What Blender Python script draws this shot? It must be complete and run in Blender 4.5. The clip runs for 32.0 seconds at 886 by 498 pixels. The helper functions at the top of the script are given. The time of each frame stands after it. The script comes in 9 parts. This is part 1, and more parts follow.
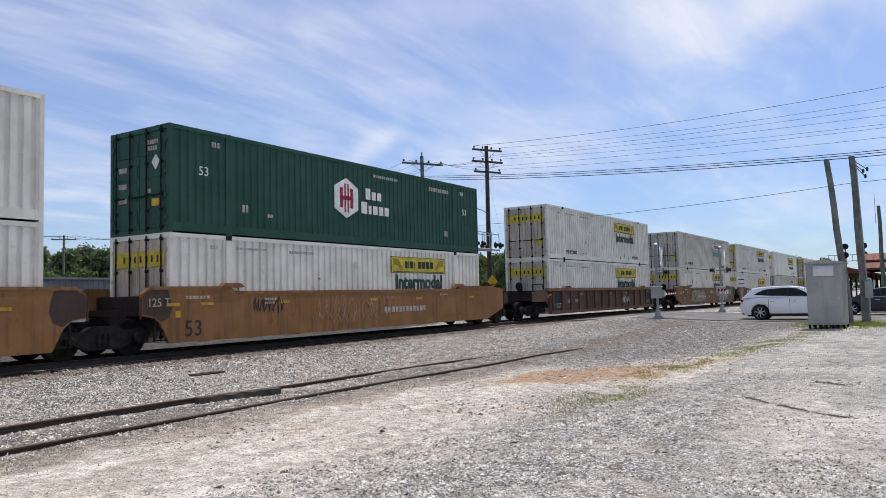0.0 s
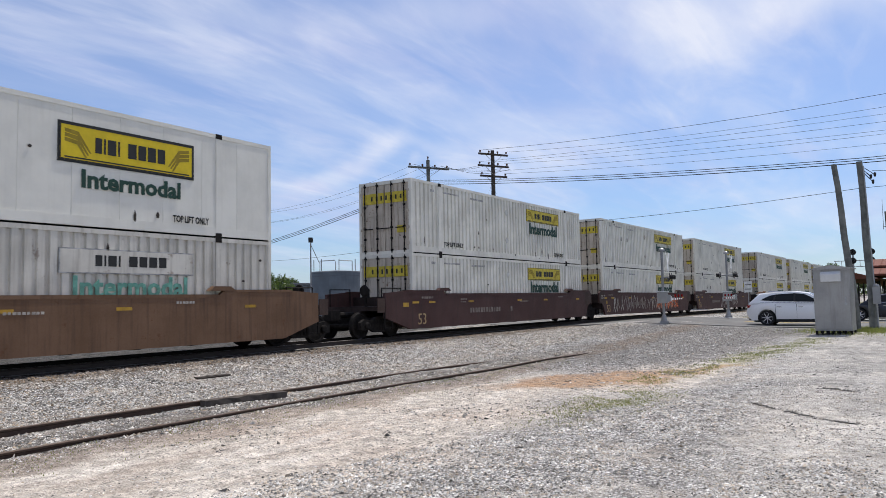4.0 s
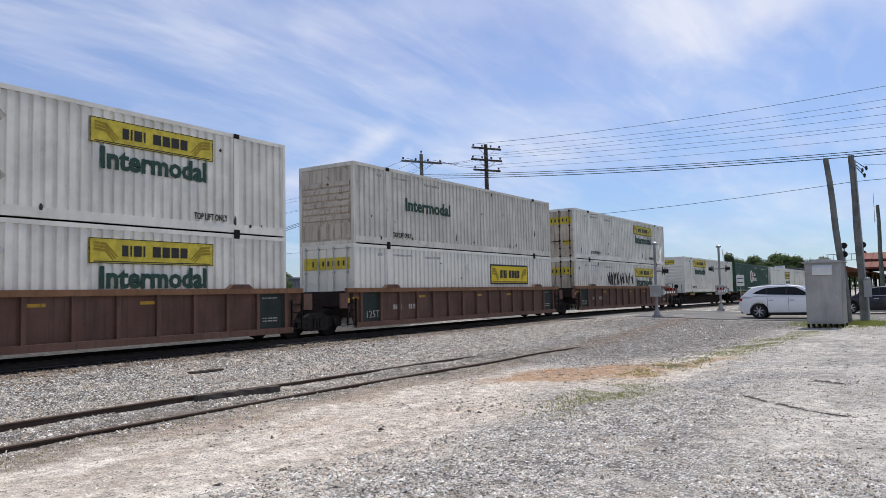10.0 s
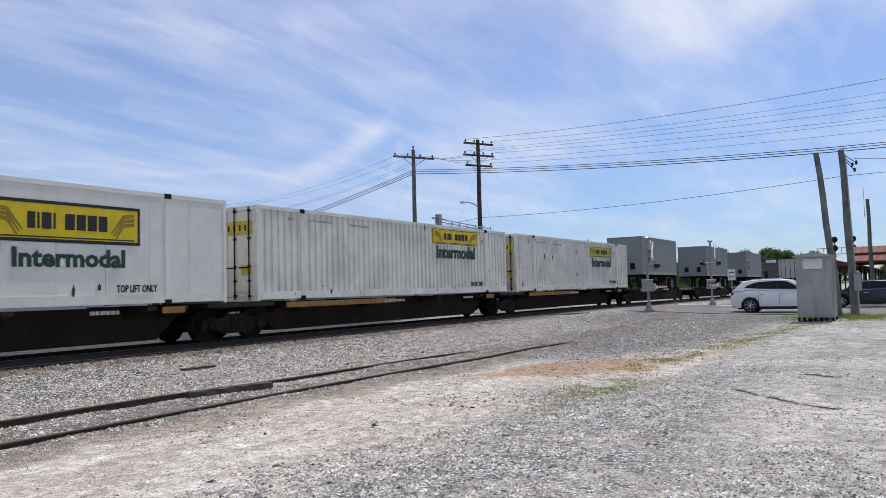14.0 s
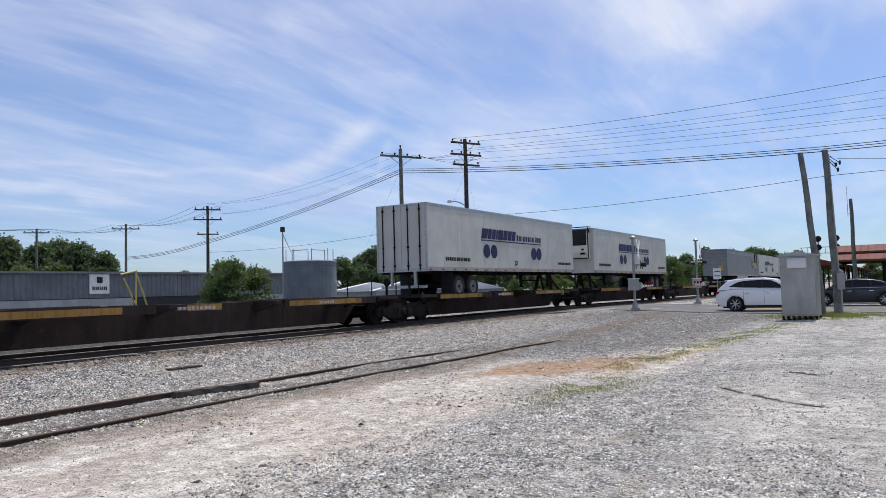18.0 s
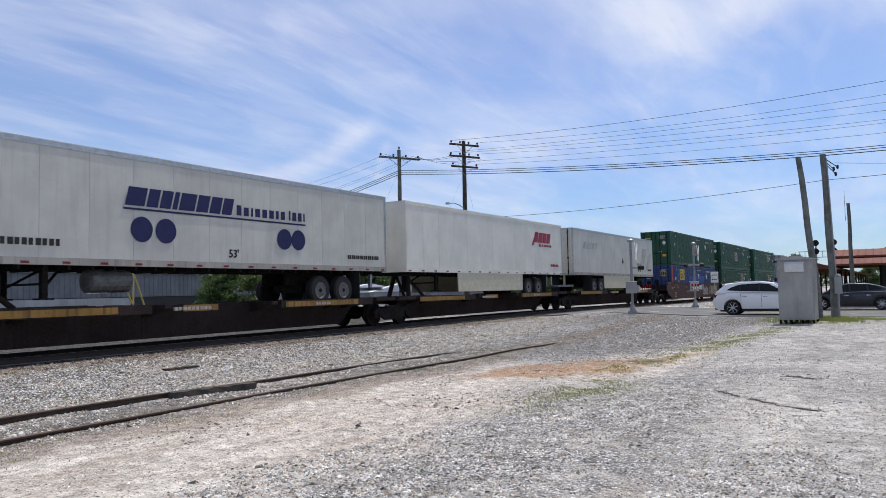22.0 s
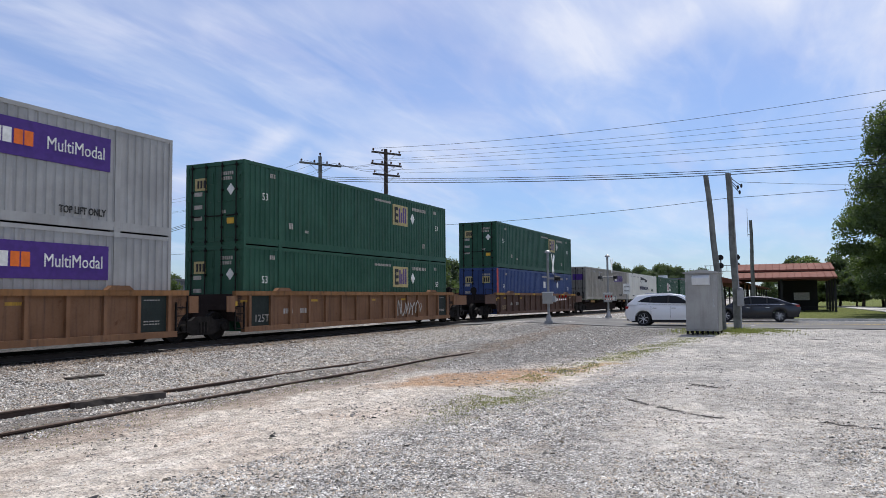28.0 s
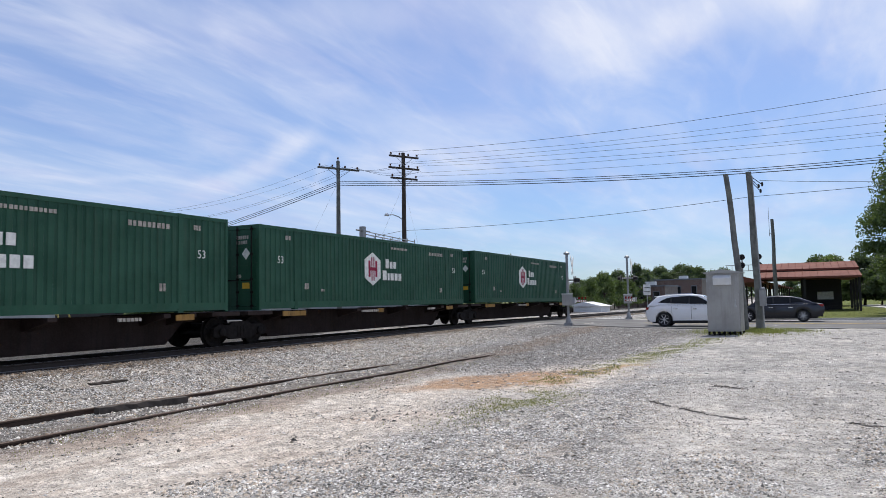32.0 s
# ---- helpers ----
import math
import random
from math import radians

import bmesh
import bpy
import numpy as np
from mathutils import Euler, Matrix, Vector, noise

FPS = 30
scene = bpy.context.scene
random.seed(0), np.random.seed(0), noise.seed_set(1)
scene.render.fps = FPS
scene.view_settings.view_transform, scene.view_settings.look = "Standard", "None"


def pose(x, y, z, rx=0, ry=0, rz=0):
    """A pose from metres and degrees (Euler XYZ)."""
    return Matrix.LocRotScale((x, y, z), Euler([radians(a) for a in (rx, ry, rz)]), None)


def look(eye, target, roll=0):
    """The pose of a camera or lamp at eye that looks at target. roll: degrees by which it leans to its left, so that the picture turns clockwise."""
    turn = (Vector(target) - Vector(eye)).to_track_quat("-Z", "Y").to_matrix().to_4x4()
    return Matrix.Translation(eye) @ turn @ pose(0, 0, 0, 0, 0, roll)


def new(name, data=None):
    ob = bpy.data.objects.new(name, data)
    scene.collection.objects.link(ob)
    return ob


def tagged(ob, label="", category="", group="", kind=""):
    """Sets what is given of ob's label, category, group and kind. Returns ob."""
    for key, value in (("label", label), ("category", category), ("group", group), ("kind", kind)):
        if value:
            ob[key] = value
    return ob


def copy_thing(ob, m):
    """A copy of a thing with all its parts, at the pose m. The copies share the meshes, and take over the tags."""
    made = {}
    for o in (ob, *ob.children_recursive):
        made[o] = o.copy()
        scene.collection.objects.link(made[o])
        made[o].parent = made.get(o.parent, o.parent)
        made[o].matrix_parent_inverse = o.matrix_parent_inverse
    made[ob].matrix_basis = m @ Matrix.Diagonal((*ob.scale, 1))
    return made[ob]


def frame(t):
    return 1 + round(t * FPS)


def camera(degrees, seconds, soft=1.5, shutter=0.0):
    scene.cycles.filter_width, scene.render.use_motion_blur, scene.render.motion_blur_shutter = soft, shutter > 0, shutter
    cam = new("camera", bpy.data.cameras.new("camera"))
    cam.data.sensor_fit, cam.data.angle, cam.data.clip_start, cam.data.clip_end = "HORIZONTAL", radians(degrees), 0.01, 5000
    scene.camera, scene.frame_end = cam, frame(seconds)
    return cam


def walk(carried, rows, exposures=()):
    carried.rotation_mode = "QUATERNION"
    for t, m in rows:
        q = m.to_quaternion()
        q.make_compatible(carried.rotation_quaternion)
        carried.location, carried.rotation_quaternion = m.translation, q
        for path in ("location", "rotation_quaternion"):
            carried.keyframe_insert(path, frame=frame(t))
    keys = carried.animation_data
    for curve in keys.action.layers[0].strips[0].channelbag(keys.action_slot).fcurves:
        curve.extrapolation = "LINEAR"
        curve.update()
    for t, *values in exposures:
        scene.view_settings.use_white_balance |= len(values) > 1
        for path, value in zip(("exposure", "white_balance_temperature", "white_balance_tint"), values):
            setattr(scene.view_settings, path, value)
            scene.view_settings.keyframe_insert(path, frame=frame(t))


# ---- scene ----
# Camera: stands on the gravel lot, turned by hand.  seconds, heading (left of +y), tilt, lean.
WALK = [
    (0.0, -57.71, 3.66, -1.36), (0.5, -57.63, 3.63, -1.47), (1.0, -57.63, 3.61, -1.47), (1.5, -57.59, 3.64, -1.40),
    (2.0, -57.62, 3.68, -1.42), (2.5, -57.62, 3.73, -1.26), (3.0, -57.57, 3.80, -1.25), (3.5, -57.44, 3.91, -1.19),
    (5.5, -56.81, 3.89, -1.00), (6.0, -56.81, 3.69, -0.95), (6.5, -56.86, 3.52, -0.86), (7.0, -56.94, 3.42, -0.82),
    (7.5, -57.02, 3.35, -0.79), (8.0, -57.12, 3.33, -0.75), (8.5, -57.26, 3.38, -0.93), (9.0, -57.41, 3.46, -1.09),
    (9.5, -57.58, 3.50, -1.18), (10.0, -57.77, 3.52, -1.24), (10.5, -57.89, 3.51, -1.30), (11.0, -57.96, 3.51, -1.33),
    (11.5, -57.93, 3.45, -1.33), (12.0, -57.92, 3.38, -1.35), (12.5, -57.93, 3.32, -1.35), (13.0, -58.03, 3.25, -1.36),
    (13.5, -58.19, 3.20, -1.44), (14.0, -58.35, 3.16, -1.49), (14.5, -58.51, 3.15, -1.53), (16.5, -59.26, 3.22, -1.61),
    (17.0, -59.36, 3.22, -1.60), (17.5, -59.38, 3.16, -1.61), (18.0, -59.34, 3.07, -1.55), (18.5, -59.22, 3.01, -1.51),
    (19.0, -59.11, 3.02, -1.44), (19.5, -59.04, 3.07, -1.38), (20.0, -59.05, 3.15, -1.37), (20.5, -59.11, 3.18, -1.34),
    (21.0, -59.21, 3.20, -1.34), (21.5, -59.33, 3.21, -1.26), (22.0, -59.50, 3.20, -1.20), (22.5, -59.69, 3.21, -1.16),
    (23.0, -59.94, 3.18, -0.97), (23.5, -60.21, 3.15, -0.85), (24.0, -60.57, 3.08, -0.56), (24.5, -61.07, 2.97, -0.29),
    (25.0, -61.65, 3.01, -0.18), (25.5, -62.43, 3.20, -0.10), (27.5, -65.43, 3.84, -0.30), (28.0, -65.69, 3.78, -0.52),
    (28.5, -65.86, 3.77, -0.73), (29.0, -66.02, 3.81, -0.91), (29.5, -66.14, 3.90, -1.03), (30.0, -66.19, 4.06, -1.14),
    (30.5, -66.07, 4.21, -1.23), (31.0, -65.76, 4.25, -1.23), (31.5, -65.35, 4.19, -1.23), (32.0, -64.26, 4.02, -1.09),
]
EYE = Vector((0.0, 0.0, 1.6))
cam = camera(61.85, 32.0, soft=0.6, shutter=0.03)


def aim(heading, tilt, lean):
    h, p = radians(heading), radians(tilt)
    ahead = Vector((-math.sin(h) * math.cos(p), math.cos(h) * math.cos(p), math.sin(p)))
    return look(EYE, EYE + ahead * 10.0, lean)


walk(cam, [(t, aim(h, p, r)) for t, h, p, r in WALK],
     exposures=[(0.0, 0.0, 6500, 10), (9.0, -0.02, 6500, 10), (12.5, -0.09, 6330, 10), (17.0, -0.09, 6300, 10), (19.0, -0.06, 6300, 10),
                (22.0, -0.06, 6300, 10), (25.0, 0.0, 6420, 10), (28.5, -0.03, 6380, 10), (32.0, -0.03, 6380, 10)])

# ---- light ----
SUN_ELEV, SUN_TURN = 64.0, -8.5        # degrees up; degrees from +x towards +y
sun_data = bpy.data.lights.new("sun", "SUN")
sun_data.energy, sun_data.angle, sun_data.color = 4.2, radians(0.6), (1.0, 0.94, 0.85)
sun = new("sun", sun_data)
sun_way = Vector((math.cos(radians(SUN_ELEV)) * math.cos(radians(SUN_TURN)),
                  math.cos(radians(SUN_ELEV)) * math.sin(radians(SUN_TURN)), math.sin(radians(SUN_ELEV))))
sun.matrix_basis = look(sun_way * 200, (0, 0, 0))

world = bpy.data.worlds.new("sky")
scene.world = world
world.use_nodes = True
wn, wl = world.node_tree.nodes, world.node_tree.links
wn.clear()
w_out, w_bg, w_sky = wn.new("ShaderNodeOutputWorld"), wn.new("ShaderNodeBackground"), wn.new("ShaderNodeTexSky")
w_sky.sky_type, w_sky.sun_disc = "NISHITA", False
w_sky.sun_elevation, w_sky.sun_rotation = radians(SUN_ELEV), radians(90 - SUN_TURN)
w_sky.air_density, w_sky.dust_density, w_sky.ozone_density = 1.0, 0.2, 3.0
w_bg.inputs["Strength"].default_value = 0.118
# thin high cloud: the view direction is laid on a flat sheet overhead, so that the streaks close up towards the horizon
w_tc = wn.new("ShaderNodeTexCoord")
w_sep = wn.new("ShaderNodeSeparateXYZ")
wl.new(w_tc.outputs["Generated"], w_sep.inputs[0])


def w_math(op, a, b=0.0):
    n = wn.new("ShaderNodeMath")
    n.operation = op
    for i, v in enumerate((a, b)):
        if isinstance(v, (int, float)):
            n.inputs[i].default_value = v
        else:
            wl.new(v, n.inputs[i])
    return n.outputs[0]


w_up = w_math("MAXIMUM", w_math("ADD", w_sep.outputs[2], 0.10), 0.06)
w_flat = wn.new("ShaderNodeCombineXYZ")
wl.new(w_math("DIVIDE", w_sep.outputs[0], w_up), w_flat.inputs[0])
wl.new(w_math("DIVIDE", w_sep.outputs[1], w_up), w_flat.inputs[1])


def w_cloud(scale, turn, detail, low, high, shift):
    mp = wn.new("ShaderNodeMapping")
    mp.inputs["Location"].default_value = shift
    mp.inputs["Rotation"].default_value = (0, 0, radians(turn))
    mp.inputs["Scale"].default_value = scale
    nz = wn.new("ShaderNodeTexNoise")
    nz.inputs["Scale"].default_value, nz.inputs["Detail"].default_value = 1.0, detail
    nz.inputs["Roughness"].default_value, nz.inputs["Distortion"].default_value = 0.55, 0.5
    rg = wn.new("ShaderNodeMapRange")
    rg.interpolation_type = "SMOOTHSTEP"
    rg.inputs["From Min"].default_value, rg.inputs["From Max"].default_value = low, high
    wl.new(w_flat.outputs[0], mp.inputs[0])
    wl.new(mp.outputs[0], nz.inputs["Vector"])
    wl.new(nz.outputs[0], rg.inputs["Value"])
    return rg.outputs[0]


# the veil thins out towards the horizon
w_low = w_math("MINIMUM", w_math("ADD", w_math("MULTIPLY", w_math("MAXIMUM", w_sep.outputs[2], 0.0), 2.2), 0.40), 1.0)
w_a = w_cloud((0.38, 0.9, 1), 25, 6.0, 0.36, 0.70, (3.1, 1.7, 0))
w_b = w_cloud((1.1, 2.9, 1), 40, 9.0, 0.42, 0.76, (7.7, 0.4, 0))
w_c = w_cloud((1.6, 6.5, 1), 32, 9.0, 0.46, 0.74, (1.2, 9.4, 0))
w_veil = w_math("ADD", w_math("ADD", w_math("MULTIPLY", w_a, 0.52), w_math("MULTIPLY", w_b, 0.36)), w_math("ADD", w_math("MULTIPLY", w_c, 0.20), 0.15))
w_veil = w_math("MULTIPLY", w_veil, w_low)
# single wisps, as segments of bearing and height in degrees
w_az = w_math("MULTIPLY", w_math("ARCTAN2", w_sep.outputs[0], w_sep.outputs[1]), 57.2958)
w_el = w_math("MULTIPLY", w_math("ARCSINE", w_sep.outputs[2]), 57.2958)
w_swirl = wn.new("ShaderNodeTexNoise")
w_swirl.inputs["Scale"].default_value, w_swirl.inputs["Detail"].default_value = 9.0, 6.0
wl.new(w_tc.outputs["Generated"], w_swirl.inputs["Vector"])
w_swirl_xyz = wn.new("ShaderNodeSeparateColor")
wl.new(w_swirl.outputs[1], w_swirl_xyz.inputs[0])
w_az = w_math("ADD", w_az, w_math("MULTIPLY", w_math("SUBTRACT", w_swirl_xyz.outputs[0], 0.5), 7.0))
w_el = w_math("ADD", w_el, w_math("MULTIPLY", w_math("SUBTRACT", w_swirl_xyz.outputs[1], 0.5), 3.6))


def w_ramp(value, a, b):
    rg = wn.new("ShaderNodeMapRange")
    rg.interpolation_type = "SMOOTHSTEP"
    wl.new(value, rg.inputs["Value"])
    rg.inputs["From Min"].default_value, rg.inputs["From Max"].default_value = a, b
    return rg.outputs[0]


def w_wisp(a, b, wide, thick):
    c, s = b[0] - a[0], b[1] - a[1]
    far = math.hypot(c, s)
    c, s = c / far, s / far
    dx, dy = w_math("SUBTRACT", w_az, a[0]), w_math("SUBTRACT", w_el, a[1])
    u = w_math("ADD", w_math("MULTIPLY", dx, c), w_math("MULTIPLY", dy, s))
    v = w_math("ABSOLUTE", w_math("SUBTRACT", w_math("MULTIPLY", dy, c), w_math("MULTIPLY", dx, s)))
    ends = w_math("MULTIPLY", w_ramp(u, -0.25 * far, 0.35 * far), w_ramp(u, 1.2 * far, 0.85 * far))
    return w_math("MULTIPLY", w_math("MULTIPLY", w_ramp(v, wide, 0.0), ends), thick)


for w_one in (((45.0, 8.2), (53.5, 12.6), 1.5, 0.42), ((52.5, 12.4), (63.0, 11.2), 1.0, 0.20), ((54.0, 8.5), (55.0, 11.0), 0.9, 0.20),
              ((20.0, 8.3), (38.0, 7.6), 0.9, 0.26), ((24.0, 9.6), (44.0, 9.2), 0.5, 0.14), ((78.0, 18.5), (92.0, 21.5), 2.6, 0.22), ((40.0, 19.5), (62.0, 21.5), 2.2, 0.16)):
    w_veil = w_math("ADD", w_veil, w_wisp(*w_one))
w_veil = w_math("MINIMUM", w_veil, 0.93)
w_mix = wn.new("ShaderNodeMix")
w_mix.data_type = "RGBA"
wl.new(w_veil, w_mix.inputs[0])
w_tint = wn.new("ShaderNodeMix")
w_tint.data_type, w_tint.blend_type = "RGBA", "MULTIPLY"
w_tint.inputs[0].default_value = 1.0
# thicker, bluer air low in the sky
w_fade = wn.new("ShaderNodeMix")
w_fade.data_type = "RGBA"
wl.new(w_math("MINIMUM", w_math("MULTIPLY", w_math("MAXIMUM", w_sep.outputs[2], 0.0), 3.6), 1.0), w_fade.inputs[0])
w_fade.inputs[6].default_value, w_fade.inputs[7].default_value = (0.57, 0.71, 0.94, 1), (0.95, 0.975, 1.13, 1)
wl.new(w_fade.outputs[2], w_tint.inputs[7])
wl.new(w_sky.outputs[0], w_tint.inputs[6])
wl.new(w_tint.outputs[2], w_mix.inputs[6])
# the thick parts of the cloud are greyer and more violet, the thin parts white
w_shade = wn.new("ShaderNodeMix")
w_shade.data_type = "RGBA"
w_shade.inputs[6].default_value, w_shade.inputs[7].default_value = (6.9, 7.2, 8.25, 1), (5.45, 5.75, 7.6, 1)
wl.new(w_cloud((0.7, 1.9, 1), 18, 7.0, 0.40, 0.68, (11.0, 4.2, 0)), w_shade.inputs[0])
wl.new(w_shade.outputs[2], w_mix.inputs[7])
wl.new(w_mix.outputs[2], w_bg.inputs["Color"])
wl.new(w_bg.outputs[0], w_out.inputs[0])

# ---- materials ----


class Nodes:
    """Short hand for a node tree."""

    def __init__(self, name):
        self.mat = bpy.data.materials.new(name)
        self.mat.use_nodes = True
        self.tree = self.mat.node_tree
        self.bsdf = self.tree.nodes["Principled BSDF"]
        self.tc = self.tree.nodes.new("ShaderNodeTexCoord")

    def node(self, kind):
        return self.tree.nodes.new("ShaderNode" + kind)

    def put(self, socket, value):
        if hasattr(value, "is_output"):
            self.tree.links.new(value, socket)
        else:
            socket.default_value = value

    def mapped(self, coords, scale):
        m = self.node("Mapping")
        self.put(m.inputs[0], coords)
        m.inputs["Scale"].default_value = scale
        return m.outputs[0]

    def noise(self, coords, scale, detail=4.0, rough=0.6, colour=False):
        n = self.node("TexNoise")
        self.put(n.inputs["Vector"], coords)
        n.inputs["Scale"].default_value, n.inputs["Detail"].default_value, n.inputs["Roughness"].default_value = scale, detail, rough
        return n.outputs[1 if colour else 0]

    def voronoi(self, coords, scale, out=0, feature="F1"):
        n = self.node("TexVoronoi")
        n.feature = feature
        self.put(n.inputs["Vector"], coords)
        n.inputs["Scale"].default_value = scale
        return n.outputs[out]

    def span(self, value, a, b, c=0.0, d=1.0):
        n = self.node("MapRange")
        n.interpolation_type = "SMOOTHSTEP"
        self.put(n.inputs[0], value)
        for i, v in enumerate((a, b, c, d)):
            self.put(n.inputs[i + 1], v)
        return n.outputs[0]

    def math(self, op, a, b=0.0):
        n = self.node("Math")
        n.operation = op
        self.put(n.inputs[0], a)
        self.put(n.inputs[1], b)
        return n.outputs[0]

    def mix(self, fac, a, b, blend="MIX"):
        n = self.node("Mix")
        n.data_type, n.blend_type = "RGBA", blend
        self.put(n.inputs[0], fac)
        for i, v in ((6, a), (7, b)):
            self.put(n.inputs[i], (*v, 1) if isinstance(v, tuple) and len(v) == 3 else v)
        return n.outputs[2]

    def bump(self, height, strength, distance):
        n = self.node("Bump")
        self.put(n.inputs["Height"], height)
        n.inputs["Strength"].default_value, n.inputs["Distance"].default_value = strength, distance
        self.put(self.bsdf.inputs["Normal"], n.outputs[0])

    def shift(self, amount=40.0):
        """Object coordinates, shifted from object to object."""
        info = self.node("ObjectInfo")
        v = self.node("VectorMath")
        v.operation = "ADD"
        self.put(v.inputs[0], self.tc.outputs["Object"])
        self.put(v.inputs[1], self.math("MULTIPLY", info.outputs["Random"], amount))
        return v.outputs[0], info.outputs["Random"]

    def done(self, colour, rough=0.6, metal=0.0, gloss=0.5):
        self.bsdf.inputs["Specular IOR Level"].default_value = gloss
        self.put(self.bsdf.inputs["Base Color"], (*colour, 1) if isinstance(colour, tuple) else colour)
        self.put(self.bsdf.inputs["Roughness"], rough)
        self.bsdf.inputs["Metallic"].default_value = metal
        return self.mat


def painted(name, colour, grime=(0.16, 0.13, 0.10), dirt=0.5, rough=0.5, metal=0.0, rust=0.0, dents=0.004, mottle=0.84):
    """Weathered paint on steel or aluminium: blotches, run streaks, a little rust, slight dents."""
    n = Nodes(name)
    at, rnd = n.shift()
    blotch = n.noise(at, 0.9, 5.0)
    runs = n.noise(n.mapped(at, (5.0, 5.0, 0.35)), 1.6, 5.0)
    fine = n.noise(at, 22.0, 3.0)
    light = tuple(min(1.0, c * 1.08 + 0.01) for c in colour)
    dark = tuple(c * mottle for c in colour)
    base = n.mix(n.span(blotch, 0.3, 0.7), dark, light)
    soil = n.math("MULTIPLY", n.span(runs, 0.46, 0.78), dirt)
    base = n.mix(soil, base, grime)
    base = n.mix(n.math("MULTIPLY", n.span(fine, 0.62, 0.8), dirt * 0.5), base, grime)
    if rust:
        spots = n.math("MULTIPLY", n.span(n.noise(at, 3.1, 7.0, 0.72), 0.60, 0.70), rust)
        base = n.mix(spots, base, (0.11, 0.045, 0.018))
    base = n.mix(n.math("MULTIPLY", rnd, 0.05), base, grime)
    n.bump(n.math("ADD", n.math("MULTIPLY", blotch, 1.0), n.math("MULTIPLY", fine, 0.05)), 0.5, dents)
    return n.done(base, n.span(fine, 0.3, 0.7, rough - 0.04, rough + 0.18), metal, 0.28)


def plain(name, colour, rough=0.6, metal=0.0, vary=0.12, scale=6.0, bump=0.0, gloss=0.3):
    n = Nodes(name)
    at, _ = n.shift()
    v = n.noise(at, scale, 5.0)
    lo, hi = tuple(c * (1 - vary) for c in colour), tuple(min(1, c * (1 + vary)) for c in colour)
    if bump:
        n.bump(n.noise(at, scale * 4, 4.0), 0.6, bump)
    return n.done(n.mix(n.span(v, 0.3, 0.7), lo, hi), rough, metal, gloss)


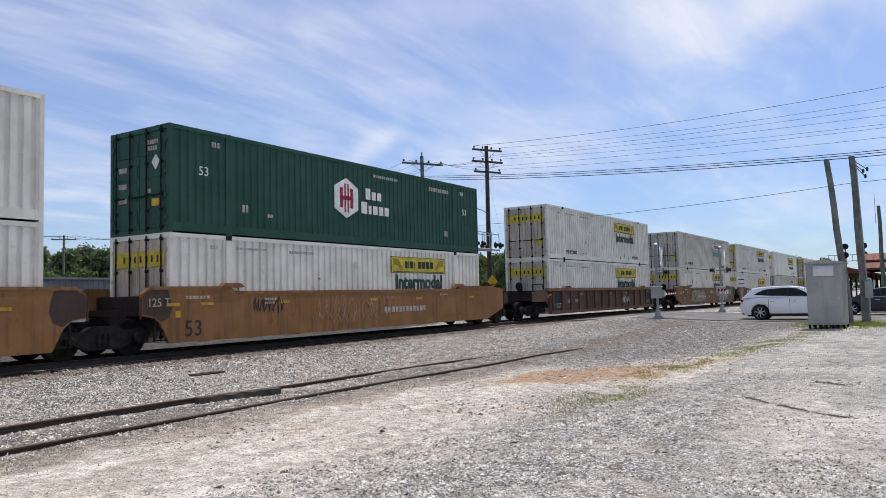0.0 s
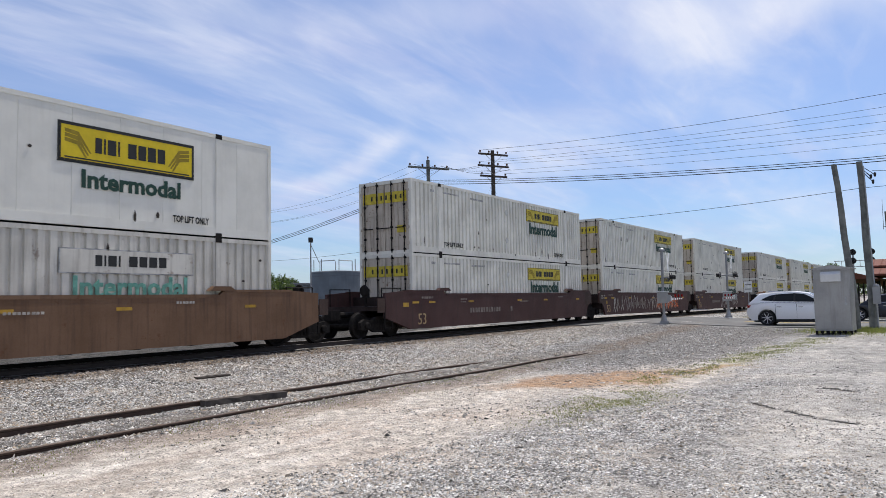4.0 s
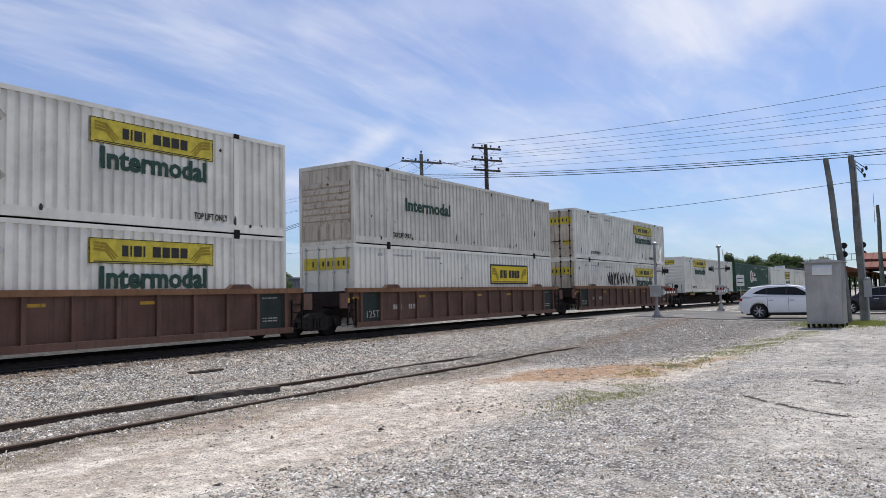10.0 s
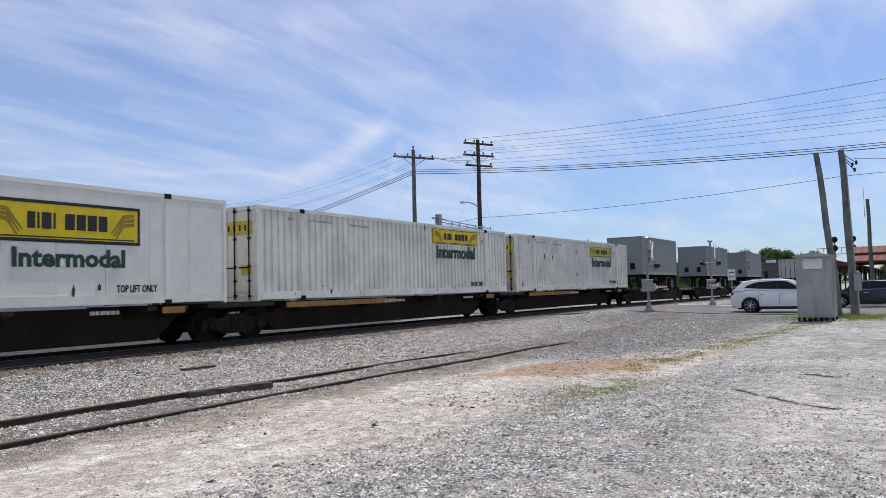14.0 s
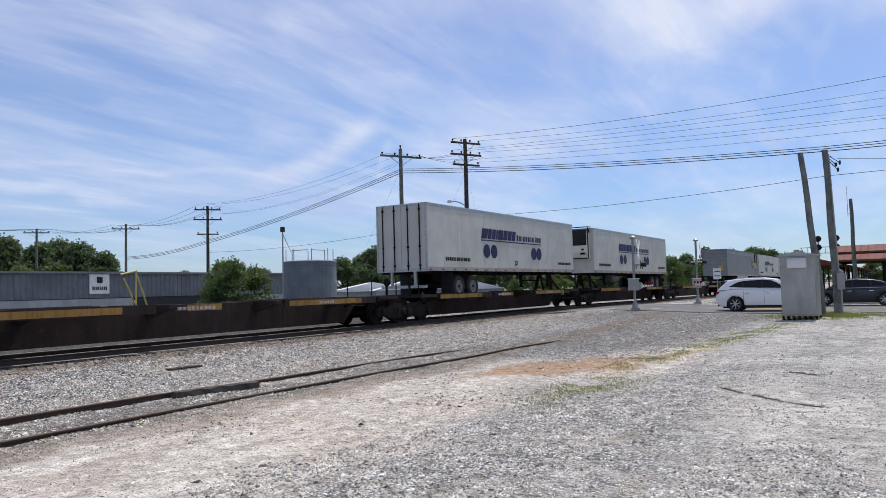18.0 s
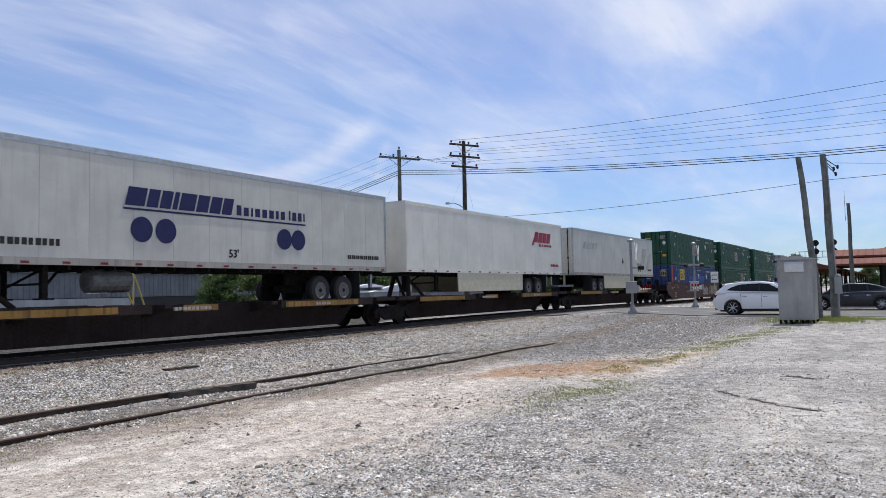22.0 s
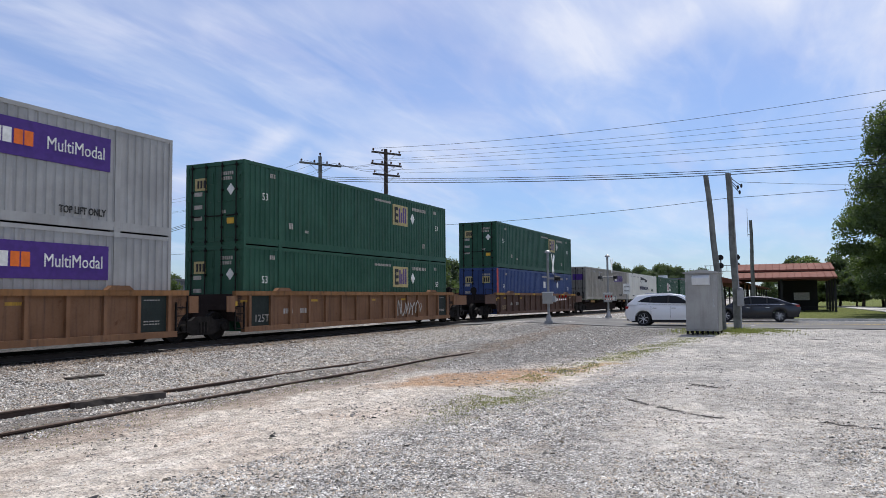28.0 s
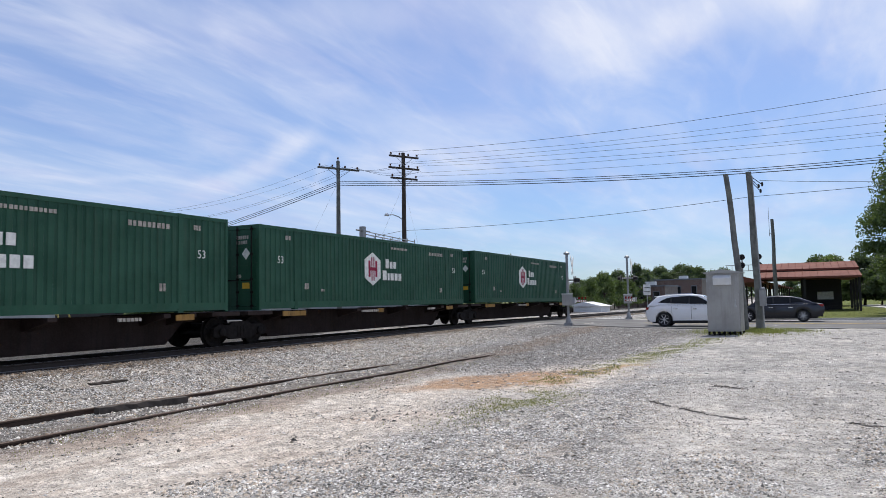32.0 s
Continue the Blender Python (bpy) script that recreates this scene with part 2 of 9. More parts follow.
M = {
    "white": painted("white_paint", (0.70, 0.68, 0.61), (0.26, 0.215, 0.16), 0.17, 0.45, rust=0.2),
    "white_clean": painted("clean_white_paint", (0.68, 0.665, 0.60), (0.36, 0.33, 0.28), 0.10, 0.38, mottle=0.94),
    "white_dirty": painted("dirty_white_paint", (0.60, 0.575, 0.51), (0.15, 0.11, 0.08), 0.40, 0.55, rust=0.5),
    "green": painted("dark_green_paint", (0.007, 0.060, 0.035), (0.03, 0.05, 0.035), 0.35, 0.42),
    "green_pale": painted("mid_green_paint", (0.011, 0.069, 0.037), (0.05, 0.07, 0.045), 0.35, 0.45),
    "blue": painted("blue_paint", (0.023, 0.050, 0.165), (0.05, 0.06, 0.10), 0.35, 0.42),
    "grey": painted("grey_paint", (0.335, 0.335, 0.325), (0.2, 0.18, 0.16), 0.35, 0.5),
    "grey_warm": painted("warm_grey_paint", (0.33, 0.31, 0.27), (0.16, 0.13, 0.10), 0.5, 0.55, rust=0.3),
    "parcel_grey": painted("trailer_grey_paint", (0.215, 0.23, 0.232), (0.22, 0.2, 0.18), 0.12, 0.45, mottle=0.94),
    "trailer": painted("trailer_white_paint", (0.53, 0.52, 0.475), (0.27, 0.26, 0.20), 0.22, 0.4, mottle=0.92),
    "ochre": painted("ochre_car_paint", (0.235, 0.110, 0.036), (0.07, 0.04, 0.025), 0.78, 0.62, rust=0.8, dents=0.01),
    "rust": painted("rust_brown_car_paint", (0.150, 0.082, 0.044), (0.06, 0.035, 0.025), 0.65, 0.65, rust=0.8, dents=0.01),
    "maroon": painted("maroon_car_paint", (0.058, 0.023, 0.019), (0.030, 0.021, 0.018), 0.6, 0.6, rust=0.5, dents=0.01),
    "brown": painted("brown_car_paint", (0.115, 0.060, 0.042), (0.045, 0.032, 0.026), 0.7, 0.7, rust=0.7, dents=0.008),
    "ochre_rib": painted("ochre_ribbed_car_paint", (0.195, 0.096, 0.045), (0.06, 0.04, 0.03), 0.7, 0.65, rust=0.8, dents=0.008),
    "spine": painted("grimy_frame_paint", (0.022, 0.012, 0.010), (0.010, 0.008, 0.008), 0.7, 0.8, rust=0.35),
    "iron": plain("dirty_cast_iron", (0.014, 0.012, 0.011), 0.85, 0.0, 0.4, 7.0, 0.003, 0.15),
    "tread": plain("worn_wheel_steel", (0.16, 0.14, 0.125), 0.45, 0.8, 0.2),
    "steel": plain("galvanised_steel", (0.42, 0.43, 0.44), 0.42, 0.75, 0.15, 9.0),
    "chrome": plain("bright_metal", (0.62, 0.63, 0.64), 0.22, 1.0, 0.05),
    "rubber": plain("black_rubber", (0.016, 0.016, 0.017), 0.8, 0.0, 0.25, 12.0),
    "dark": plain("black_plastic", (0.012, 0.012, 0.013), 0.5),
    "yellow": plain("yellow_label", (0.62, 0.46, 0.015), 0.5, 0, 0.10, 3.0),
    "yellow_old": plain("weathered_yellow_label", (0.50, 0.40, 0.045), 0.6, 0, 0.2, 5.0),
    "black_ink": plain("black_lettering", (0.022, 0.022, 0.022), 0.6),
    "green_ink": plain("dark_green_lettering", (0.015, 0.050, 0.036), 0.6),
    "teal_ink": plain("faded_teal_lettering", (0.12, 0.30, 0.24), 0.6, 0, 0.3),
    "grey_ink": plain("faded_grey_lettering", (0.33, 0.33, 0.325), 0.7, 0, 0.4),
    "white_ink": plain("white_lettering", (0.70, 0.70, 0.66), 0.6, 0, 0.15),
    "dull_ink": plain("dull_white_lettering", (0.36, 0.33, 0.29), 0.7, 0, 0.3),
    "tan_ink": plain("tan_lettering", (0.36, 0.25, 0.13), 0.7, 0, 0.25),
    "navy_ink": plain("navy_lettering", (0.014, 0.016, 0.075), 0.5),
    "purple_ink": plain("purple_panel", (0.060, 0.022, 0.175), 0.45),
    "orange_ink": plain("orange_lettering", (0.72, 0.15, 0.02), 0.5),
    "red_ink": plain("crimson_lettering", (0.30, 0.016, 0.05), 0.5),
    "red": plain("red_reflector", (0.17, 0.022, 0.020), 0.4),
    "shield": plain("brown_shield", (0.045, 0.022, 0.010), 0.5),
    "gold": plain("gold_lettering", (0.60, 0.36, 0.04), 0.5),
    "cream": plain("cream_skirt", (0.52, 0.49, 0.375), 0.5, 0, 0.1),
    "spray_white": plain("white_spray_paint", (0.50, 0.48, 0.47), 0.8, 0, 0.14, 3.0),
    "spray_dark": plain("dark_spray_paint", (0.03, 0.028, 0.03), 0.8, 0, 0.3, 8.0),
    "end_dark": painted("grimy_end_paint", (0.055, 0.032, 0.024), (0.022, 0.017, 0.015), 0.7, 0.7, rust=0.5),
    "door_sooty": painted("sooty_white_doors", (0.46, 0.44, 0.39), (0.035, 0.03, 0.026), 1.0, 0.6, rust=0.9),
    "brown_b": painted("dark_brown_ribbed_paint", (0.095, 0.050, 0.034), (0.04, 0.03, 0.024), 0.7, 0.7, rust=0.6, dents=0.008),
    "stripe_old": painted("worn_ochre_stripe", (0.27, 0.15, 0.035), (0.05, 0.033, 0.022), 0.9, 0.65, rust=0.9),
    "rim_dull": plain("dull_wheel_rim", (0.12, 0.12, 0.118), 0.6, 0.2, 0.3, 9.0),
    "rust_spot": plain("rust_and_scuffs", (0.045, 0.036, 0.030), 0.8, 0, 0.5, 9.0),
    "door_brown": painted("rust_stained_doors", (0.50, 0.44, 0.365), (0.10, 0.070, 0.048), 0.85, 0.6, rust=1.0),
    # soot stains, with the shade of the turned-away end in the base colour
    "door_grey": painted("shaded_sooty_grey_doors", (0.20, 0.185, 0.165), (0.03, 0.026, 0.023), 0.9, 0.65, rust=0.6),
    "wing": plain("olive_label_print", (0.26, 0.19, 0.015), 0.55, 0, 0.15, 5.0),
    "purple_old": plain("bleached_purple_panel", (0.115, 0.085, 0.20), 0.6, 0, 0.25, 4.0),
    "worn_ink": plain("worn_off_lettering", (0.175, 0.145, 0.125), 0.8, 0, 0.4, 5.0),
    "ghost_ink": plain("ghosted_lettering", (0.42, 0.41, 0.375), 0.6, 0, 0.2, 3.0),
    "blue_fresh": painted("fresh_blue_paint", (0.012, 0.052, 0.27), (0.03, 0.05, 0.15), 0.2, 0.42),
    "spray_tan": plain("dirty_tan_spray_paint", (0.235, 0.20, 0.14), 0.8, 0, 0.35, 6.0),
    "spray_faint": plain("nearly_worn_off_spray", (0.27, 0.165, 0.095), 0.8, 0, 0.3, 6.0),
    "spray_grey": plain("faded_silver_spray_paint", (0.27, 0.25, 0.23), 0.8, 0, 0.4, 6.0),
    "end_green": painted("dark_green_stencil_panel", (0.018, 0.028, 0.022), (0.012, 0.012, 0.011), 0.6, 0.6, rust=0.3),
    "rail_grimy": painted("grimy_trailer_rail", (0.36, 0.335, 0.30), (0.14, 0.12, 0.10), 0.6, 0.5),
    "emblem_old": plain("bleached_emblem", (0.40, 0.33, 0.15), 0.6, 0, 0.2, 5.0),
    "coral": plain("faded_red_stripe", (0.50, 0.085, 0.055), 0.6, 0, 0.2, 4.0),
    "alloy": plain("bright_alloy", (0.58, 0.58, 0.59), 0.4, 0.35, 0.06),
    "sticker_pale": plain("pale_sticker", (0.48, 0.48, 0.46), 0.7, 0, 0.12),
    "stripe": painted("worn_yellow_stripe", (0.46, 0.27, 0.03), (0.07, 0.045, 0.03), 0.85, 0.6, rust=0.8),
}

# ---- building blocks ----


def box(bm, x0, x1, y0, y1, z0, z1):
    v = [bm.verts.new((x, y, z)) for x in (x0, x1) for y in (y0, y1) for z in (z0, z1)]
    for f in ((0, 1, 3, 2), (4, 6, 7, 5), (0, 4, 5, 1), (2, 3, 7, 6), (0, 2, 6, 4), (1, 5, 7, 3)):
        bm.faces.new([v[i] for i in f])
    return v


def prism(bm, outline, axis, a, b):
    """A flat outline pushed along an axis: axis 1 takes (x, z) pairs, axis 0 (y, z), axis 2 (x, y)."""
    def at(p, h):
        return {0: (h, p[0], p[1]), 1: (p[0], h, p[1]), 2: (p[0], p[1], h)}[axis]
    lo, hi = [bm.verts.new(at(p, a)) for p in outline], [bm.verts.new(at(p, b)) for p in outline]
    bm.faces.new(lo[::-1])
    bm.faces.new(hi)
    for i in range(len(outline)):
        j = (i + 1) % len(outline)
        bm.faces.new((lo[i], lo[j], hi[j], hi[i]))


def tube(bm, p, q, r0, r1=None, seg=10, caps=True):
    p, q = Vector(p), Vector(q)
    r1 = r0 if r1 is None else r1
    turn = (q - p).to_track_quat("Z", "Y")
    rings = []
    for c, r in ((p, r0), (q, r1)):
        rings.append([bm.verts.new(c + turn @ Vector((r * math.cos(a), r * math.sin(a), 0)))
                      for a in (2 * math.pi * i / seg for i in range(seg))])
    for i in range(seg):
        j = (i + 1) % seg
        bm.faces.new((rings[0][i], rings[0][j], rings[1][j], rings[1][i]))
    if caps:
        bm.faces.new(rings[0][::-1])
        bm.faces.new(rings[1])


def lathe(bm, profile, axis="z", seg=16, centre=(0, 0, 0)):
    """A turned body from (radius, height) pairs."""
    c = Vector(centre)
    rings = []
    for r, h in profile:
        ring = []
        for i in range(seg):
            a = 2 * math.pi * i / seg
            u, v = r * math.cos(a), r * math.sin(a)
            ring.append(bm.verts.new(c + Vector({"z": (u, v, h), "y": (u, h, v), "x": (h, u, v)}[axis])))
        rings.append(ring)
    for a, b in zip(rings, rings[1:]):
        for i in range(seg):
            j = (i + 1) % seg
            bm.faces.new((a[i], a[j], b[j], b[i]))
    bm.faces.new(rings[0][::-1])
    bm.faces.new(rings[-1])


def mesh_of(name, bm, mat, smooth=False, bevel=0.0):
    if bevel:
        bmesh.ops.bevel(bm, geom=[e for e in bm.edges if e.is_manifold and e.calc_face_angle(0) > 0.6], offset=bevel,
                        segments=1, affect="EDGES", clamp_overlap=True)
    bmesh.ops.recalc_face_normals(bm, faces=bm.faces)
    me = bpy.data.meshes.new(name)
    bm.to_mesh(me)
    bm.free()
    me.materials.append(mat if not isinstance(mat, str) else M[mat])
    if smooth:
        me.polygons.foreach_set("use_smooth", [True] * len(me.polygons))
    return me


def part(name, bm, mat, parent, label="", smooth=False, bevel=0.0, at=None, kind=""):
    ob = new(name, mesh_of(name, bm, mat, smooth, bevel))
    ob.parent = parent
    if at is not None:
        ob.matrix_basis = at
    if kind:
        tagged(ob, label, kind=kind)
    elif label:
        ob["label"] = label
    return ob


def again(name, me, parent, at):
    ob = new(name, me)
    ob.parent, ob.matrix_basis = parent, at
    return ob


def thing(name, m, label, category, group="", kind=""):
    ob = new(name)
    ob.empty_display_size = 0.3
    ob.matrix_basis = m
    return tagged(ob, label, category, group, kind)


def bm_new():
    return bmesh.new()


def lettering(text, height, mat, parent, at, name="lettering", width=0.0, depth=0.004, bold=0.0):
    """Raised letters in the built-in font; at: the pose of the lower left corner."""
    cu = bpy.data.curves.new(name, "FONT")
    cu.body, cu.size, cu.extrude, cu.resolution_u = text, height * 1.38, depth, 2
    cu.offset = bold
    tmp = bpy.data.objects.new(name, cu)
    scene.collection.objects.link(tmp)
    me = bpy.data.meshes.new_from_object(tmp.evaluated_get(bpy.context.evaluated_depsgraph_get()))
    bpy.data.objects.remove(tmp)
    bpy.data.curves.remove(cu)
    if width:
        xs = [v.co.x for v in me.vertices]
        s = width / (max(xs) - min(xs))
        for v in me.vertices:
            v.co.x *= s
    me.materials.clear()
    me.materials.append(M[mat])
    ob = new(name, me)
    ob.parent, ob.matrix_basis = parent, at
    return ob


def bars(bm, x, z, y, width, height, count, depth=0.006, slope=0.0):
    """A row of plain blocks where writing stands."""
    pitch = width / count
    for i in range(count):
        k = (0.72, 0.6, 0.8, 0.66)[i % 4]
        x0 = x + i * pitch
        s = slope * height
        o = [(x0, z), (x0 + pitch * k, z), (x0 + pitch * k + s, z + height), (x0 + s, z + height)]
        prism(bm, o, 1, y, y - depth)


# ---- plan ----
RAIL_TOP = 0.29
TRACK_Y = 17.595
BEND_FROM, BEND_TO, BEND = 14.3, 48.6, 0.00097
AWAY_FROM, AWAY = 135.0, 0.0016


def track_at(s):
    """Place, height and heading of the main track at s metres along it."""
    th = min(max(s - BEND_FROM, 0.0), BEND_TO - BEND_FROM) * BEND
    x = min(s, BEND_FROM) + math.sin(th) / BEND
    y = TRACK_Y - (1 - math.cos(th)) / BEND
    rest = max(s - BEND_TO, 0.0)
    straight = min(rest, AWAY_FROM - BEND_TO)
    x, y = x + straight * math.cos(th), y - straight * math.sin(th)
    head = -th
    over = max(s - AWAY_FROM, 0.0)
    if over > 0:
        ph = over * AWAY
        x += (math.sin(head + ph) - math.sin(head)) / AWAY
        y += (math.cos(head) - math.cos(head + ph)) / AWAY
        head += ph
    fall = -0.0045 * max(s - 45.0, 0.0) if s < 145 else -0.45
    return x, y, fall, math.degrees(head)


def track_y(x):
    """The main track's centre line over x, near enough for the ground."""
    return track_at(x)[1]


def step(a, b, v):
    k = min(max((v - a) / (b - a), 0.0), 1.0)
    return k * k * (3 - 2 * k)


def side_y(x):
    """Centre line of the rusty siding."""
    return 10.52 - 0.0045 * max(x - 9.0, 0.0) ** 2


def ground_z(x, y):
    base = -0.25 + 0.31 * step(16.0, 34.0, x)
    base += 0.22 * step(5.0, 13.0, y) * step(26.0, 36.0, x) * (1 - step(50.0, 75.0, x))
    base -= 0.30 * step(70.0, 200.0, x)
    if -200 < x < 330:
        tx, off = x, abs(y - track_y(x))
        top = RAIL_TOP - 0.185 + track_at(x)[2]
        k = 1 - step(2.0, 4.6, off)
        base = base * (1 - k) + top * k
    if y > 22:
        base += 0.25 * step(22, 30, y) * (1 - step(40, 70, x))
    return base


def ground_rough(x, y):
    """Small relief of the lot: hollows, lumps and the wheel ruts of the drive."""
    if not (-10 < x < 45 and -6 < y < 15):
        return 0.0
    r = 0.05 * noise.noise((x * 0.35, y * 0.35, 0)) + 0.02 * noise.noise((x * 1.3, y * 1.3, 5))
    if y < 9.6 and x < 30:
        r += 0.011 * noise.noise((x * 3.1, y * 3.1, 9))
        rut = step(4.8, 5.8, y - 0.05 * x) * (1 - step(7.6, 8.8, y - 0.05 * x))
        r += 0.026 * rut * noise.noise((x * 0.30, (y - 0.05 * x) * 2.6, 2))
        tyre = (1 - step(2.0, 4.0, y)) * step(6.0, 10.0, x)
        r += 0.022 * tyre * noise.noise((x * 1.6 + 3, y * 0.45, 4))
    return r


# ---- ground ----
def ground_material():
    n = Nodes("gravel_and_dust")
    at = n.tc.outputs["Object"]
    warp = n.noise(at, 0.55, 4.0, 0.6, True)
    wv = n.node("VectorMath")
    wv.operation = "MULTIPLY_ADD"
    n.put(wv.inputs[0], warp)
    wv.inputs[1].default_value, wv.inputs[2].default_value = (2.4, 2.4, 0), (0, 0, 0)
    ad = n.node("VectorMath")
    ad.operation = "ADD"
    n.put(ad.inputs[0], at)
    n.put(ad.inputs[1], wv.outputs[0])
    sep = n.node("SeparateXYZ")
    n.put(sep.inputs[0], ad.outputs[0])
    X, Y = n.math("SUBTRACT", sep.outputs[0], 1.2), n.math("SUBTRACT", sep.outputs[1], 1.2)

    def spot(cx, cy, rx, ry, turn=0.0, soft=0.45):
        c, s = math.cos(radians(turn)), math.sin(radians(turn))
        dx, dy = n.math("SUBTRACT", X, cx), n.math("SUBTRACT", Y, cy)
        u = n.math("DIVIDE", n.math("ADD", n.math("MULTIPLY", dx, c), n.math("MULTIPLY", dy, s)), rx)
        v = n.math("DIVIDE", n.math("SUBTRACT", n.math("MULTIPLY", dy, c), n.math("MULTIPLY", dx, s)), ry)
        r = n.math("SQRT", n.math("ADD", n.math("MULTIPLY", u, u), n.math("MULTIPLY", v, v)))
        return n.span(r, 1.0 + soft, 1.0 - soft)

    fine, mid, big = n.noise(at, 42.0, 4.0, 0.7), n.noise(at, 5.0, 5.0, 0.65), n.noise(at, 0.45, 4.0, 0.6)
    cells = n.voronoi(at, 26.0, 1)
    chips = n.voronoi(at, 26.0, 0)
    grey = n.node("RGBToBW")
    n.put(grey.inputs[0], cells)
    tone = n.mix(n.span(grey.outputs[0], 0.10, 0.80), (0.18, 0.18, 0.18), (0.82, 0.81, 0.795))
    # dark cell borders put the shade between stones into the colour
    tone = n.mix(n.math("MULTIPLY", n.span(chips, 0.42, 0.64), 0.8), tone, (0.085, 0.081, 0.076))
    dust = n.mix(n.span(mid, 0.3, 0.7), (0.475, 0.424, 0.368), (0.70, 0.635, 0.56))
    dust = n.mix(n.math("MULTIPLY", n.span(big, 0.48, 0.7), 0.6), dust, (0.57, 0.46, 0.375))
    grit = n.noise(at, 95.0, 2.0, 0.6)
    dust = n.mix(n.math("MULTIPLY", n.span(grit, 0.55, 0.66), 0.42), dust, (0.24, 0.22, 0.195))
    loose = n.math("MULTIPLY", n.span(grey.outputs[0], 0.66, 0.70), n.span(chips, 0.62, 0.42))
    dust = n.mix(n.math("MULTIPLY", loose, 0.75), dust, (0.19, 0.18, 0.17))
    dust = n.mix(n.math("MULTIPLY", n.span(fine, 0.45, 0.75), 0.28), dust, (0.32, 0.29, 0.26))
    # packed dusty drive along the siding, loose stone elsewhere
    drive = n.math("MAXIMUM", spot(6.0, 6.75, 11.0, 2.2, 5, 0.25), spot(17.0, 5.2, 5.0, 1.4, -8))
    drive = n.math("MAXIMUM", drive, spot(2.5, 5.2, 5.5, 1.3, 20))
    drive = n.math("MAXIMUM", drive, n.math("MULTIPLY", spot(11.5, 1.2, 2.6, 1.1, 10), 0.75))
    ruts = n.noise(n.mapped(at, (0.22, 1.5, 1.0)), 1.0, 5.0, 0.6)
    dust = n.mix(n.math("MULTIPLY", n.span(ruts, 0.54, 0.66), 0.6), dust, (0.42, 0.355, 0.30))
    worn = n.noise(n.mapped(at, (0.3, 1.1, 1.0)), 1.6, 4.0, 0.6)
    dust = n.mix(n.math("MULTIPLY", n.span(worn, 0.5, 0.66), 0.7), dust, (0.72, 0.67, 0.61))
    # pale dust lies over the stone in drifts
    drift = n.math("MULTIPLY", n.span(n.noise(at, 0.8, 6.0, 0.7), 0.47, 0.63), 0.75)
    col = n.mix(n.math("MAXIMUM", drift, n.math("MULTIPLY", drive, n.span(mid, 0.2, 0.5, 0.65, 1.0))), tone, dust)
    # old asphalt of the lot, paler where it is worn
    lot = n.math("MULTIPLY", n.span(n.math("ADD", Y, n.math("MULTIPLY", X, -0.10)), 2.2, 0.2), n.span(X, 4.5, 9.0))
    lotc = n.mix(n.span(big, 0.32, 0.66), (0.40, 0.385, 0.36), (0.66, 0.63, 0.585))
    lotc = n.mix(n.math("MULTIPLY", n.span(fine, 0.48, 0.7), 0.7), lotc, (0.12, 0.115, 0.11))
    lotc = n.mix(n.math("MULTIPLY", n.span(n.noise(at, 70.0, 2.0, 0.6), 0.58, 0.68), 0.7), lotc, (0.66, 0.65, 0.63))
    pale = n.noise(at, 1.3, 5.0, 0.65)
    lotc = n.mix(n.math("MULTIPLY", n.span(pale, 0.5, 0.64), 0.7), lotc, (0.68, 0.64, 0.575))
    col = n.mix(n.math("MULTIPLY", lot, 0.85), col, lotc)
    # dark chippings in front of the crossing
    darkc = n.mix(n.span(grey.outputs[0], 0.2, 0.8), (0.12, 0.117, 0.113), (0.36, 0.35, 0.335))
    dk = n.math("MAXIMUM", spot(25.5, 7.4, 6.8, 2.9, -6, 0.3), spot(33.0, 8.0, 4.5, 5.0, 0, 0.3))
    col = n.mix(n.math("MULTIPLY", dk, 0.85), col, darkc)
    # red clay
    clay = n.math("MAXIMUM", spot(16.0, 6.4, 2.7, 1.05, -24, 0.3), spot(18.4, 4.95, 2.2, 0.5, -20, 0.35))
    col = n.mix(n.math("MULTIPLY", clay, n.span(mid, 0.28, 0.6, 0.45, 0.95)), col, n.mix(n.span(fine, 0.3, 0.7), (0.27, 0.155, 0.085), (0.51, 0.335, 0.205)))
    # thin weeds
    weed = n.math("MAXIMUM", n.math("MULTIPLY", spot(12.6, 4.3, 1.9, 0.6, -10), 0.45), spot(21.5, 4.4, 5.0, 0.5, -10))
    weed = n.math("MAXIMUM", weed, spot(33.5, 2.4, 2.6, 1.2, 0))
    weed = n.math("MULTIPLY", weed, n.span(mid, 0.42, 0.62))
    col = n.mix(n.math("MULTIPLY", weed, 0.6), col, n.mix(n.span(fine, 0.35, 0.65), (0.22, 0.22, 0.07), (0.44, 0.41, 0.17)))
    # ballast round the main track is darker with oil and brake dust
    oil = n.math("MULTIPLY", n.span(sep.outputs[1], 16.4, 17.6), n.span(sep.outputs[1], 20.3, 19.7))
    col = n.mix(n.math("MULTIPLY", oil, 0.6), col, (0.08, 0.068, 0.06))
    # brown trodden strip along the siding, near-black ground beyond the main track
    trod = n.math("MULTIPLY", n.span(Y, 8.2, 8.8), n.span(Y, 9.9, 9.4))
    col = n.mix(n.math("MULTIPLY", trod, 0.55), col, (0.24, 0.175, 0.13))
    between_rails = n.math("MULTIPLY", n.math("MULTIPLY", n.span(Y, 9.5, 9.8), n.span(Y, 11.2, 10.7)), n.span(X, 24.0, 19.0))
    col = n.mix(n.math("MULTIPLY", between_rails, 0.6), col, (0.13, 0.112, 0.095))
    far_dark = n.math("MULTIPLY", n.span(sep.outputs[1], 22.0, 23.0), n.span(sep.outputs[1], 46.0, 40.0))
